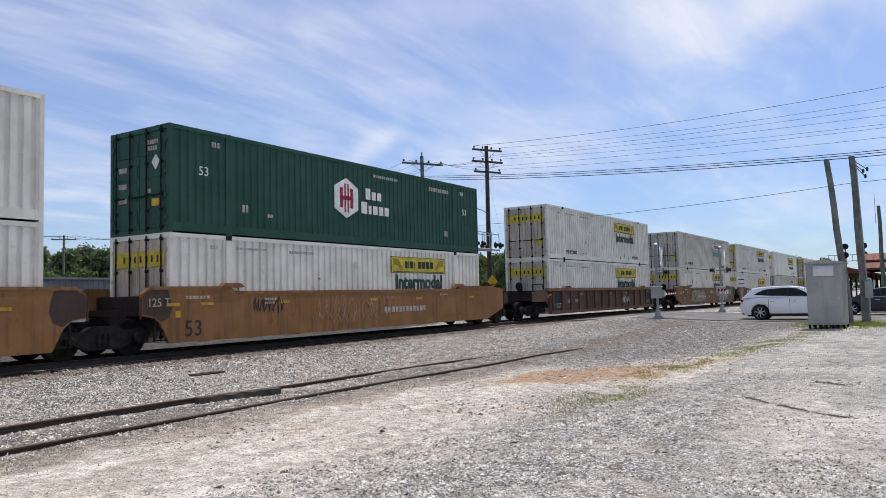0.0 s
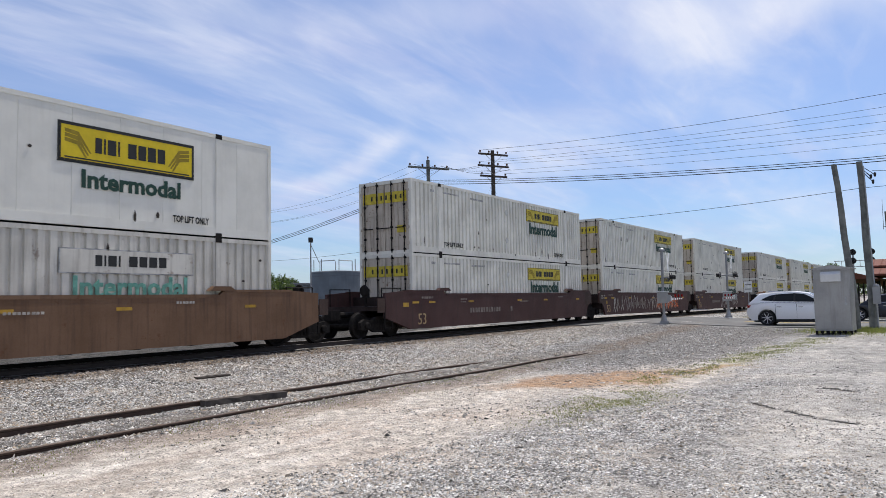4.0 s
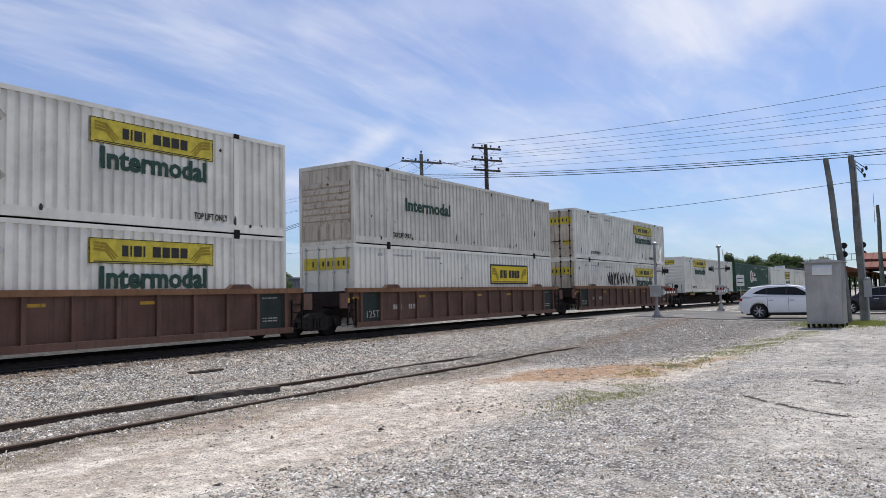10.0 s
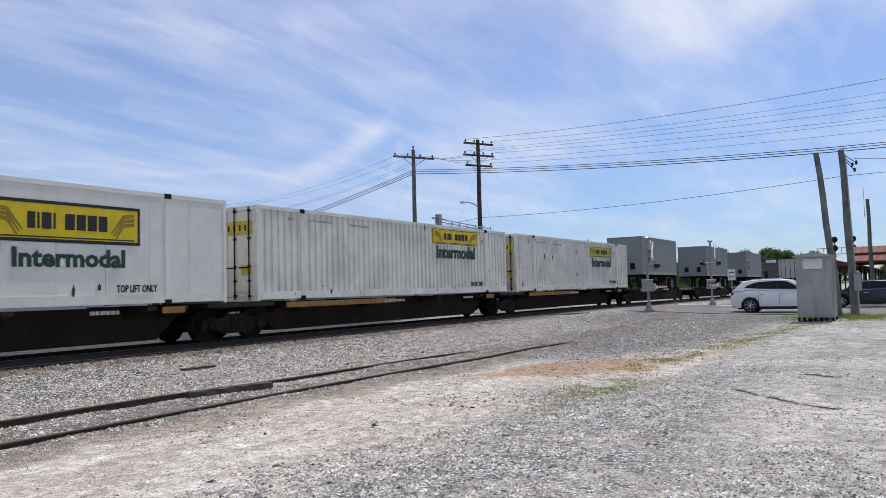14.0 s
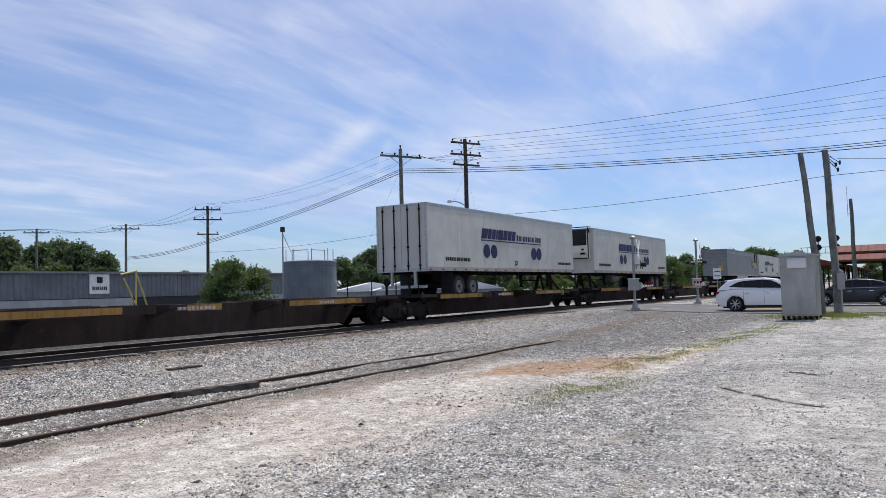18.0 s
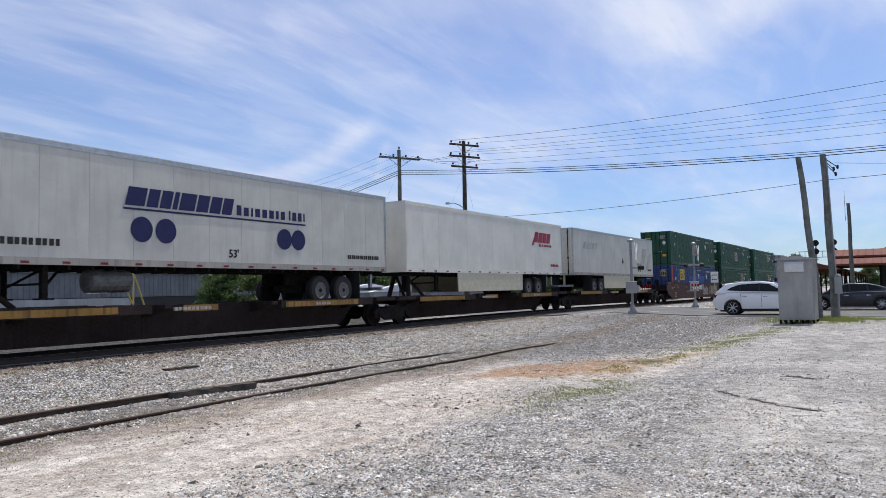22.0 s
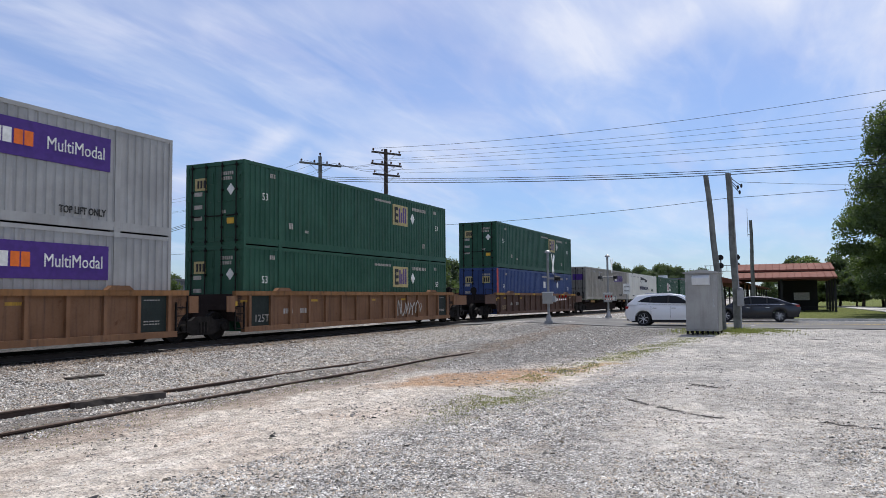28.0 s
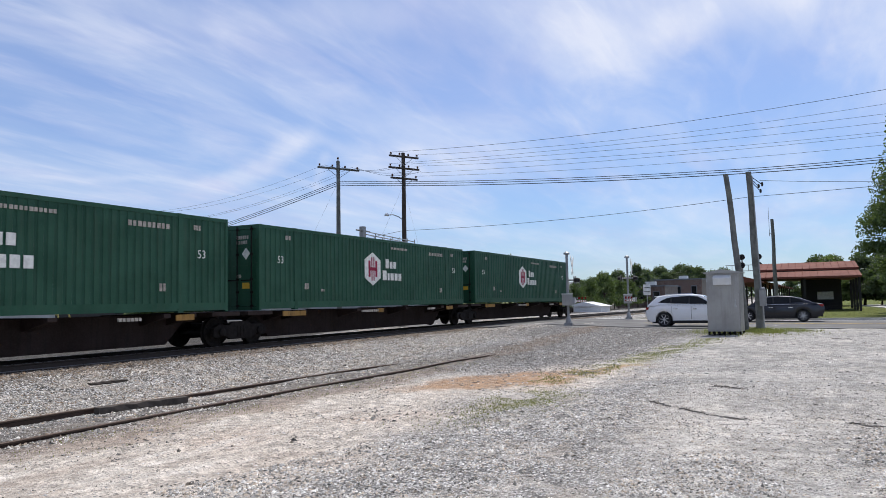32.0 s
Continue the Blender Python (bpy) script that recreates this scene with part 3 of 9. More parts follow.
    col = n.mix(n.math("MULTIPLY", far_dark, 0.85), col, n.mix(n.span(mid, 0.35, 0.65), (0.030, 0.028, 0.025), (0.078, 0.072, 0.063)))
    # grass and scrub beyond the tracks and past the road
    far = n.math("MAXIMUM", n.math("MULTIPLY", n.span(sep.outputs[1], 44.0, 52.0), 0.85), n.math("MULTIPLY", n.span(sep.outputs[0], 49.2, 50.5), n.span(sep.outputs[1], 12.0, 8.0)))
    far = n.math("MAXIMUM", far, n.span(sep.outputs[1], -34.0, -44.0))
    lawn = n.mix(n.span(mid, 0.3, 0.7), (0.10, 0.13, 0.035), (0.20, 0.22, 0.07))
    col = n.mix(far, col, lawn)
    col = n.mix(n.math("SUBTRACT", 0.6, n.math("MULTIPLY", drive, 0.42)), col, n.mix(n.span(fine, 0.25, 0.75), (0.45, 0.45, 0.45), (1.25, 1.25, 1.25)), "MULTIPLY")
    clump = n.noise(at, 4.2, 6.0, 0.72)
    col = n.mix(0.9, col, n.mix(n.span(clump, 0.34, 0.66), (0.66, 0.655, 0.65), (1.26, 1.26, 1.26)), "MULTIPLY")
    loose_k = n.math("SUBTRACT", 1.0, n.math("MULTIPLY", drive, 0.5))
    relief = n.math("MULTIPLY", n.math("ADD", n.math("MULTIPLY", chips, 1.3), n.math("MULTIPLY", fine, 0.8)), loose_k)
    n.bump(n.math("ADD", relief, n.math("ADD", n.math("MULTIPLY", n.noise(at, 9.0, 4.0, 0.7), 1.3), n.math("MULTIPLY", clump, 1.6))), 1.0, 0.032)
    return n.done(col, 0.95, 0.0, 0.1)


def axis_steps(parts):
    out = []
    for a, b, d in parts:
        k = max(1, round((b - a) / d))
        out += [a + (b - a) * i / k for i in range(k)]
    return out + [parts[-1][1]]


gx = axis_steps([(-2600, -300, 400), (-300, -60, 24), (-60, -6, 3), (-6, 2, 0.4), (2, 21, 0.13), (21, 40, 0.4), (40, 100, 1.5), (100, 340, 8), (340, 2600, 300)])
gy = axis_steps([(-2600, -200, 400), (-200, -30, 17), (-30, -4, 1.6), (-4, 10, 0.13), (10, 22, 0.4), (22, 60, 2), (60, 200, 14), (200, 2600, 300)])
gverts = [(gxx, gyy, ground_z(gxx, gyy) + ground_rough(gxx, gyy)) for gxx in gx for gyy in gy]
gfaces = [(i * len(gy) + j, (i + 1) * len(gy) + j, (i + 1) * len(gy) + j + 1, i * len(gy) + j + 1)
          for i in range(len(gx) - 1) for j in range(len(gy) - 1)]
gme = bpy.data.meshes.new("ground")
gme.from_pydata(gverts, [], gfaces)
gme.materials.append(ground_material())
gme.polygons.foreach_set("use_smooth", [True] * len(gme.polygons))
tagged(new("ground", gme), "pale dusty gravel lot with worn asphalt, clay and weeds", "ground", kind="structure")

# ---- road over the crossing ----
def asphalt_material():
    n = Nodes("asphalt")
    at = n.tc.outputs["Object"]
    a, b = n.noise(at, 60.0, 3.0, 0.7), n.noise(at, 0.6, 4.0)
    col = n.mix(n.span(b, 0.3, 0.7), (0.13, 0.128, 0.125), (0.20, 0.197, 0.19))
    col = n.mix(n.math("MULTIPLY", n.span(a, 0.4, 0.8), 0.4), col, (0.08, 0.08, 0.08))
    n.bump(a, 0.5, 0.004)
    return n.done(col, 0.9, 0.0, 0.2)


M["asphalt"] = asphalt_material()
ROAD_X0, ROAD_X1 = 36.9, 47.6
bm = bm_new()
ys = [-60 + 2.0 * i for i in range(51)]
rows_v = []
for y in ys:
    z = max(ground_z(ROAD_X0, y), ground_z((ROAD_X0 + ROAD_X1) / 2, y), ground_z(ROAD_X1, y)) + 0.03
    rows_v.append([bm.verts.new((x, y, zz)) for x, zz in ((ROAD_X0, z - 0.25), (ROAD_X0, z), (ROAD_X1, z), (ROAD_X1, z - 0.25))])
for a, b in zip(rows_v, rows_v[1:]):
    for i in range(3):
        bm.faces.new((a[i], a[i + 1], b[i + 1], b[i]))
road = tagged(new("road", mesh_of("road", bm, "asphalt")), "grey asphalt road over the level crossing", "road", kind="structure")


def road_z(y):
    return max(ground_z(ROAD_X0, y), ground_z((ROAD_X0 + ROAD_X1) / 2, y), ground_z(ROAD_X1, y)) + 0.03


M["line"] = plain("worn_road_paint", (0.78, 0.78, 0.76), 0.7, 0, 0.2, 5.0)
for x0, x1 in ((ROAD_X1 - 0.45, ROAD_X1 - 0.17),):
    bm = bm_new()
    for a, b in zip(ys, ys[1:]):
        if not 13 < b < 24:
            v = [bm.verts.new(p) for p in ((x0, a, road_z(a) + 0.005), (x1, a, road_z(a) + 0.005), (x1, b, road_z(b) + 0.005), (x0, b, road_z(b) + 0.005))]
            bm.faces.new(v)
    part("edge_line", bm, "line", road, "white edge line")
bm = bm_new()
for a, b in zip(ys, ys[1:]):
    if b < 9:
        for k in (0.0, 0.22):
            v = [bm.verts.new(p) for p in ((42.1 + k, a, road_z(a) + 0.005), (42.22 + k, a, road_z(a) + 0.005), (42.22 + k, b, road_z(b) + 0.005), (42.1 + k, b, road_z(b) + 0.005))]
            bm.faces.new(v)
part("centre_line", bm, plain("yellow_road_paint", (0.48, 0.33, 0.04), 0.7), road, "double yellow centre line")

# kerb and footpath on the far side of the road
M["concrete"] = plain("concrete", (0.46, 0.45, 0.42), 0.85, 0, 0.15, 2.5, 0.003)
bm = bm_new()
for y0 in range(-58, 6, 3):
    z = road_z(y0)
    box(bm, ROAD_X1 + 0.01, ROAD_X1 + 0.19, y0, y0 + 2.98, z - 0.3, z + 0.13)
tagged(new("kerb", mesh_of("kerb", bm, "concrete", bevel=0.012)), "pale concrete kerb along the road", "kerb", kind="structure")
bm = bm_new()
for i in range(24):
    x0, x1 = 60.0 + 2.2 * i, 62.18 + 2.2 * i
    y0, y1 = -10.4 + 0.047 * (x0 - 60), -10.4 + 0.047 * (x1 - 60)
    z = ground_z(x0, y0)
    prism(bm, [(x0, y0 - 1.7), (x1, y1 - 1.7), (x1, y1 + 1.7), (x0, y0 + 1.7)], 2, z - 0.12, z + 0.06)
tagged(new("pavement", mesh_of("pavement", bm, "concrete")), "pale concrete footpath across the lawn", "pavement", kind="structure")

# ---- tracks ----
RAIL = [(-0.070, 0), (0.070, 0), (0.070, 0.012), (0.012, 0.030), (0.010, 0.125), (0.036, 0.140), (0.036, 0.165), (0.028, 0.172),
        (-0.028, 0.172), (-0.036, 0.165), (-0.036, 0.140), (-0.010, 0.125), (-0.012, 0.030), (-0.070, 0.012)]


def rail(name, places, mat, parent, lab):
    """A rail swept along (x, y, z of its foot, heading in degrees)."""
    bm = bm_new()
    rings = []
    for x, y, z, h in places:
        c, s = math.cos(radians(h)), math.sin(radians(h))
        rings.append([bm.verts.new((x - s * a, y + c * a, z + b)) for a, b in RAIL])
    for a, b in zip(rings, rings[1:]):
        for i in range(len(RAIL)):
            j = (i + 1) % len(RAIL)
            bm.faces.new((a[i], a[j], b[j], b[i]))
    bm.faces.new(rings[0])
    bm.faces.new(rings[-1][::-1])
    return part(name, bm, mat, parent, lab)


def rail_material(name, head, web):
    n = Nodes(name)
    geo = n.node("NewGeometry")
    sep = n.node("SeparateXYZ")
    n.put(sep.inputs[0], geo.outputs["True Normal"])
    at = n.tc.outputs["Object"]
    v = n.noise(at, 9.0, 5.0)
    col = n.mix(n.span(v, 0.3, 0.7), tuple(c * 0.7 for c in web), web)
    col = n.mix(n.span(sep.outputs[2], 0.9, 0.99), col, head)
    n.bump(v, 0.4, 0.003)
    return n.done(col, 0.6, 0.35)


M["rail_main"] = rail_material("running_rail", (0.30, 0.29, 0.28), (0.045, 0.033, 0.026))
M["rail_rusty"] = rail_material("rusty_rail", (0.10, 0.062, 0.042), (0.060, 0.036, 0.025))
M["tie"] = plain("old_timber_tie", (0.065, 0.055, 0.047), 0.9, 0, 0.4, 4.0, 0.01)
main_track = thing("main_track", pose(0, 0, 0), "busy main railway track on stone ballast", "track", kind="structure")
for side in (-0.7535, 0.7535):
    places = []
    for s in axis_steps([(-120, 0, 8), (0, 140, 3), (140, 330, 6)]):
        x, y, dz, h = track_at(s)
        places.append((x - math.sin(radians(h)) * side, y + math.cos(radians(h)) * side, RAIL_TOP - 0.172 + dz, h))
    rail("rail", places, "rail_main", main_track, "shiny-topped steel running rail")
siding = thing("siding_track", pose(0, 0, 0), "rusty half-buried siding rails ending in gravel", "track", kind="structure")


def rail_bed(x):
    return -0.19 - 0.172 + 0.16 * step(17, 23, x)


for side, end in ((-0.75, 22.3), (0.75, 20.6)):
    places = []
    for x in axis_steps([(-14, end, 1.2)]):
        h = math.degrees(math.atan(-0.009 * max(x - 9.0, 0.0)))
        places.append((x, side_y(x) + side, rail_bed(x) - 0.10 * step(end - 3.5, end, x) + (0.055 * (1 - step(8.0, 12.0, x)) if side > 0 else 0.0), h))
    rail("rail", places, "rail_rusty", siding, "rust-brown siding rail")

# ---- things beside the tracks ----
def bearing(az, dist, z=None):
    x, y = dist * math.sin(radians(az)), dist * math.cos(radians(az))
    return Vector((x, y, ground_z(x, y) if z is None else z))


M["case"] = painted("aluminium_case", (0.36, 0.355, 0.34), (0.20, 0.19, 0.17), 0.4, 0.36, 0.6)
M["pole"] = plain("grey_timber_pole", (0.145, 0.150, 0.138), 0.9, 0, 0.3, 3.0, 0.006)
M["pole_dark"] = plain("tarred_timber_pole", (0.060, 0.048, 0.040), 0.9, 0, 0.35, 3.0, 0.006)
M["wire"] = plain("black_cable", (0.02, 0.02, 0.02), 0.6)
M["insulator"] = plain("brown_porcelain", (0.10, 0.05, 0.035), 0.25)
M["galv"] = painted("galvanised_mast", (0.32, 0.325, 0.33), (0.25, 0.24, 0.22), 0.2, 0.45, 0.5)
M["case_white"] = painted("pale_grey_case", (0.70, 0.71, 0.70), (0.4, 0.38, 0.35), 0.2, 0.4)
M["amber"] = plain("yellow_sign", (0.62, 0.40, 0.02), 0.45)
M["amber_pale"] = plain("sun_bleached_yellow_paint", (0.50, 0.42, 0.14), 0.6)
M["white_sign"] = plain("white_sign", (0.75, 0.75, 0.73), 0.5)
M["lens_red"] = plain("red_lens", (0.25, 0.008, 0.008), 0.12)

# signal cabinet
CAB = pose(31.75, 2.76, 0, 0, 0, -3)
CABZ = ground_z(31.7, 2.86)
cab = thing("signal_cabinet", CAB @ pose(0, 0, CABZ), "tall grey aluminium trackside signal cabinet", "cabinet")
bm = bm_new()
box(bm, -0.55, 0.55, -0.62, 0.62, 0.14, 2.46)
part("body", bm, "case", cab, bevel=0.012)
bm = bm_new()
box(bm, -0.578, -0.548, -0.575, 0.575, 0.22, 2.40)
door = part("door", bm, "case", cab, bevel=0.01)
bm = bm_new()
tube(bm, (-0.60, -0.45, 1.15), (-0.60, -0.45, 1.40), 0.016, seg=8)
box(bm, -0.605, -0.57, -0.49, -0.41, 1.10, 1.18)
part("handle", bm, "steel", door, "steel door handle")
for z in (0.5, 1.3, 2.1):
    bm = bm_new()
    tube(bm, (-0.585, 0.592, z), (-0.585, 0.592, z + 0.14), 0.014, seg=8)
    part("hinge", bm, "steel", door)
bm = bm_new()
prism(bm, [(-0.58, 1.98), (-0.58, 2.36), (-0.64, 2.35), (-0.80, 2.26), (-0.80, 2.20), (-0.76, 1.98)], 1, -0.33, 0.33)
part("vent_hood", bm, "case_white", door, "pale sheet vent hood", bevel=0.01)
bm = bm_new()
prism(bm, [(-0.70, 2.44), (0.70, 2.44), (0.70, 2.48), (0, 2.60), (-0.70, 2.48)], 0, -0.66, 0.66)
for v in bm.verts:
    v.co.x, v.co.y = v.co.y * 0 + v.co.x, v.co.y
part("roof", bm, "case", cab, "shallow ridged metal roof", bevel=0.008)
bm = bm_new()
box(bm, -0.05, 0.05, -0.035, 0.035, 0.0, 0.15)
foot_me = mesh_of("base_foot", bm, "iron")
for x in (-0.5, 0.5):
    for i in range(7):
        again("base_foot", foot_me, cab, pose(x, -0.58 + i * 0.193, 0))


def insulator(bm, x, y, z, s=1.0):
    lathe(bm, [(0.015, 0), (0.02, 0.06), (0.05 * s, 0.07), (0.06 * s, 0.10), (0.035, 0.12), (0.055 * s, 0.14), (0.05 * s, 0.17), (0.02, 0.20)], "z", 8, (x, y, z))


def pole(name, label, base, top, r0, r1, mat="pole", arms=(), along=0.0):
    """A timber pole from base to top; arms: heights and half lengths, turned by along degrees."""
    p = thing(name, pose(*base), label, "utility pole", "utility poles")
    b, t = Vector(base), Vector(top)
    bm = bm_new()
    n = 7
    rings = []
    for i in range(n + 1):
        q = (t - b) * (i / n) + Vector((0.02 * math.sin(i * 2.1), 0.02 * math.cos(i * 1.7), -0.6 if i == 0 else 0))
        r = r0 + (r1 - r0) * i / n
        rings.append([bm.verts.new(q + Vector((r * math.cos(a * 0.6283), r * math.sin(a * 0.6283), 0))) for a in range(10)])
    for u, v in zip(rings, rings[1:]):
        for a in range(10):
            bm.faces.new((u[a], u[(a + 1) % 10], v[(a + 1) % 10], v[a]))
    bm.faces.new(rings[-1])
    part("shaft", bm, mat, p, smooth=True).data.set_sharp_from_angle(angle=radians(50))
    c, s = math.cos(radians(along)), math.sin(radians(along))
    for z, half, pins in arms:
        bm = bm_new()
        box(bm, -half, half, -0.15, -0.04, -0.06, 0.06)
        arm = part("crossarm", bm, mat, p, "timber crossarm", bevel=0.01, at=pose((t - b).x * z / (t - b).z, (t - b).y * z / (t - b).z, z, 0, 0, along))
        bm = bm_new()
        for e in (-1, 1):
            a, q = Vector((e * half * 0.6, -0.16, -0.02)), Vector((0, -0.14, -0.62))
            tube(bm, a, q, 0.016, seg=6)
        part("brace", bm, "galv", arm)
        for k in range(pins):
            bm = bm_new()
            xx = -half + 0.12 + (2 * half - 0.24) * k / (pins - 1)
            insulator(bm, xx, -0.095, 0.05, 1.3)
            part("insulator", bm, "insulator", arm)
    return p


P2 = bearing(61.28, 50.0)
P1 = bearing(56.22, 49.0)
ROADWAY = -58.0
p2 = pole("utility_pole", "tall dark timber pole with three crossarms", P2, (P2.x, P2.y, 11.75), 0.19, 0.125, "pole_dark",
          ((11.45 - P2.z, 1.15, 4), (10.65 - P2.z, 1.2, 4), (9.95 - P2.z, 1.05, 3)), ROADWAY + 28)
p1 = pole("utility_pole", "tall timber pole with one crossarm", P1, (P1.x, P1.y, 11.0), 0.18, 0.12, "pole", ((10.45 - P1.z, 1.5, 4),), ROADWAY + 28)
bm = bm_new()
tube(bm, (0, 0, 10.9 - P1.z), (0, 0, 11.12 - P1.z), 0.03, seg=6)
insulator(bm, 0, 0, 11.05 - P1.z, 1.3)
part("top_pin", bm, "insulator", p1)
# street lamp on an arm
bm = bm_new()
pts = [Vector((0, 0, 6.75)), Vector((-0.5, 0.15, 7.0)), Vector((-1.0, 0.3, 7.1)), Vector((-1.45, 0.42, 7.05))]
for a, b in zip(pts, pts[1:]):
    tube(bm, a, b, 0.03, seg=6)
lamp_arm = part("lamp_arm", bm, "galv", p2, "curved grey lamp arm")
bm = bm_new()
lathe(bm, [(0.03, 0.14), (0.12, 0.10), (0.17, 0.0), (0.15, -0.05), (0.05, -0.06)], "z", 12, (-1.55, 0.45, 7.03))
part("lamp_head", bm, "case_white", lamp_arm, "pale cobra-head street lamp")
bm = bm_new()
prism(bm, [(0.20, 1.75), (0.65, 2.2), (0.20, 2.65), (-0.25, 2.2)], 1, -0.26, -0.28)
for v in bm.verts:
    v.co.x -= 0.2
    v.co.y += 0.02
part("warning_sign", bm, "amber", p2, "yellow diamond warning sign", at=pose(0, 0, 0, 0, 0, 28 + ROADWAY + 10))
P3 = bearing(41.68, 74.0)
P4 = bearing(36.1, 93.0)
P5 = bearing(30.5, 101.0)
pole("utility_pole", "distant dark pole with three crossarms", P3, (P3.x, P3.y, 10.1), 0.17, 0.12, "pole_dark", ((9.75 - P3.z, 1.2, 4), (8.8 - P3.z, 1.3, 4), (7.4 - P3.z, 1.0, 3)), -40)
pole("utility_pole", "distant timber pole with one crossarm", P4, (P4.x, P4.y, 10.1), 0.17, 0.12, "pole", ((9.5 - P4.z, 1.5, 4),), -40)
pole("utility_pole", "distant timber pole with one crossarm", P5, (P5.x, P5.y, 10.1), 0.17, 0.12, "pole", ((9.6 - P5.z, 1.4, 4),), -40)

# two short poles by the cabinet, one leaning
LP = Vector((33.9, 2.15, ground_z(33.9, 2.15)))
lean = pole("leaning_pole", "leaning weathered grey timber pole by the cabinet", LP, (33.9, 2.69, 6.84), 0.15, 0.11, "pole")
SP = Vector((36.0, 1.70, ground_z(36.0, 1.7)))
short = pole("service_pole", "short upright timber pole with a meter box", SP, (36.0, 1.89, 7.18), 0.17, 0.125, "pole")
bm = bm_new()
box(bm, -0.34, -0.16, -0.30, -0.02, 1.05, 1.75)
part("meter_box", bm, "galv", short, "grey meter box", bevel=0.015)
bm = bm_new()
lathe(bm, [(0.12, 0), (0.12, 0.05), (0.10, 0.12), (0.02, 0.14)], "z", 12, (-0.25, -0.16, 1.75))
tube(bm, (-0.25, -0.16, -0.1), (-0.25, -0.16, 1.05), 0.03, seg=8)
tube(bm, (-0.2, -0.1, 1.75), (-0.15, 0.05, 6.9), 0.025, seg=8)
part("conduit", bm, "galv", short)
for k, (dy, dz) in enumerate(((-0.5, -0.45), (-0.35, -0.52), (-0.42, -0.75))):
    bm = bm_new()
    tube(bm, (0, 0.15, 7.0 - SP.z - 0.1 * k), (-0.05, 0.15 + dy, 7.0 - SP.z + dz), 0.018, seg=6)
    lathe(bm, [(0.03, -0.08), (0.05, -0.02), (0.05, 0.06), (0.03, 0.1)], "z", 8, (-0.05, 0.15 + dy, 7.0 - SP.z + dz))
    part("service_drop", bm, "wire", short)
FP = bearing(88.4, 62.0)
far_pole = pole("mast_pole", "slim distant pole with a whip aerial", FP, (FP.x, FP.y + 0.02, 7.4), 0.17, 0.12, "pole")
bm = bm_new()
tube(bm, (-0.1, 0.25, 6.1 - FP.z), (-0.1, 0.25, 8.3 - FP.z), 0.022, 0.012, 6)
tube(bm, (-0.1, 0.25, 6.3 - FP.z), (0, 0, 6.3 - FP.z), 0.02, seg=6)
part("aerial", bm, "galv", far_pole)

# cables: every span is a thing
def cable(name, a, b, sag, r=0.014, n=14, label="black overhead cable between poles"):
    a, b = Vector(a), Vector(b)
    bm = bm_new()
    prev = None
    rings = []
    for i in range(n + 1):
        k = i / n
        p = a.lerp(b, k) - Vector((0, 0, sag * 4 * k * (1 - k)))
        rings.append([bm.verts.new(p + Vector((r * math.cos(q) * 0.7, r * math.cos(q) * 0.7, r * math.sin(q)))) for q in (0.5, 2.6, 4.7)])
    for u, v in zip(rings, rings[1:]):
        for i in range(3):
            bm.faces.new((u[i], u[(i + 1) % 3], v[(i + 1) % 3], v[i]))
    ob = new(name, mesh_of(name, bm, "wire"))
    return tagged(ob, label, "cable", "overhead cables")


cA = math.radians(ROADWAY + 28)


def arm_tip(base, z, off):
    return Vector((base.x + off * math.cos(cA), base.y + off * math.sin(cA), z))


END = Vector((40.5, -17.0, 0))
for z, off, ez, eo, sag in ((11.7, -1.0, 12.5, 0.2, 0.9), (11.7, 1.0, 11.8, 0.8, 0.9), (10.9, -1.1, 10.4, -0.6, 0.45), (10.9, -0.4, 10.1, 0.3, 0.5), (10.9, 0.9, 9.7, 0.9, 0.55),
                            (10.2, -0.9, 9.3, -0.3, 0.45), (10.2, 0.9, 9.0, 0.6, 0.55)):
    cable("overhead_cable", arm_tip(P2, z, off), (END.x + eo, END.y, ez), sag, 0.013 if ez > 12.2 else 0.009)
for off, sag in ((-1.0, 0.3), (0.0, 0.35), (1.0, 0.3), (1.4, 0.4)):
    cable("overhead_cable", arm_tip(P2, 10.85 - 0.2 * abs(off), off), arm_tip(P1, 10.65, off), sag, 0.012)
    cable("overhead_cable", arm_tip(P1, 10.65, off), P3 + Vector((off * 0.8, -off * 0.6, 9.8 - 0.9 * (off > 0.5))), 0.8, 0.009)
    cable("overhead_cable", P3 + Vector((off * 0.8, -off * 0.6, 9.7)), P4 + Vector((off, -off, 9.6)), 0.7, 0.016)
    cable("overhead_cable", P4 + Vector((off, -off, 9.6)), P5 + Vector((off, -off, 9.6)), 0.7, 0.016)
    cable("overhead_cable", P5 + Vector((off, -off, 9.6)), P5 + Vector((-40 + off, 16 - off, 9.6)), 0.8, 0.016)
# heavy bundle over the short poles
B1, B2 = P1 + Vector((0, 0, 9.38 - P1.z)), Vector((36.0, 1.86, 7.12))
B0, B3 = P3 + Vector((0, 0, 6.1)), Vector((35.6, -17.5, 7.7))
for dz, r in ((0.0, 0.022), (0.14, 0.018), (0.26, 0.018)):
    d = Vector((0, 0, dz))
    cable("heavy_cable", P4 + Vector((0, 0, 5.6 + dz)), B0 + d, 0.3, r + 0.006, label="heavy black cable in a bundle")
    cable("heavy_cable", B0 + d, B1 + d, 0.3, r + 0.006, label="heavy black cable in a bundle")
    cable("heavy_cable", B1 + d, B2 + d * 0.8, 0.22, r, 18, "heavy black cable in a bundle")
    cable("heavy_cable", B2 + d * 0.8, B3 + d, 0.25, r, label="heavy black cable in a bundle")
cable("overhead_cable", P2 + Vector((0, 0, 6.1)), Vector((38.5, 2.0, 6.35)), 0.25)
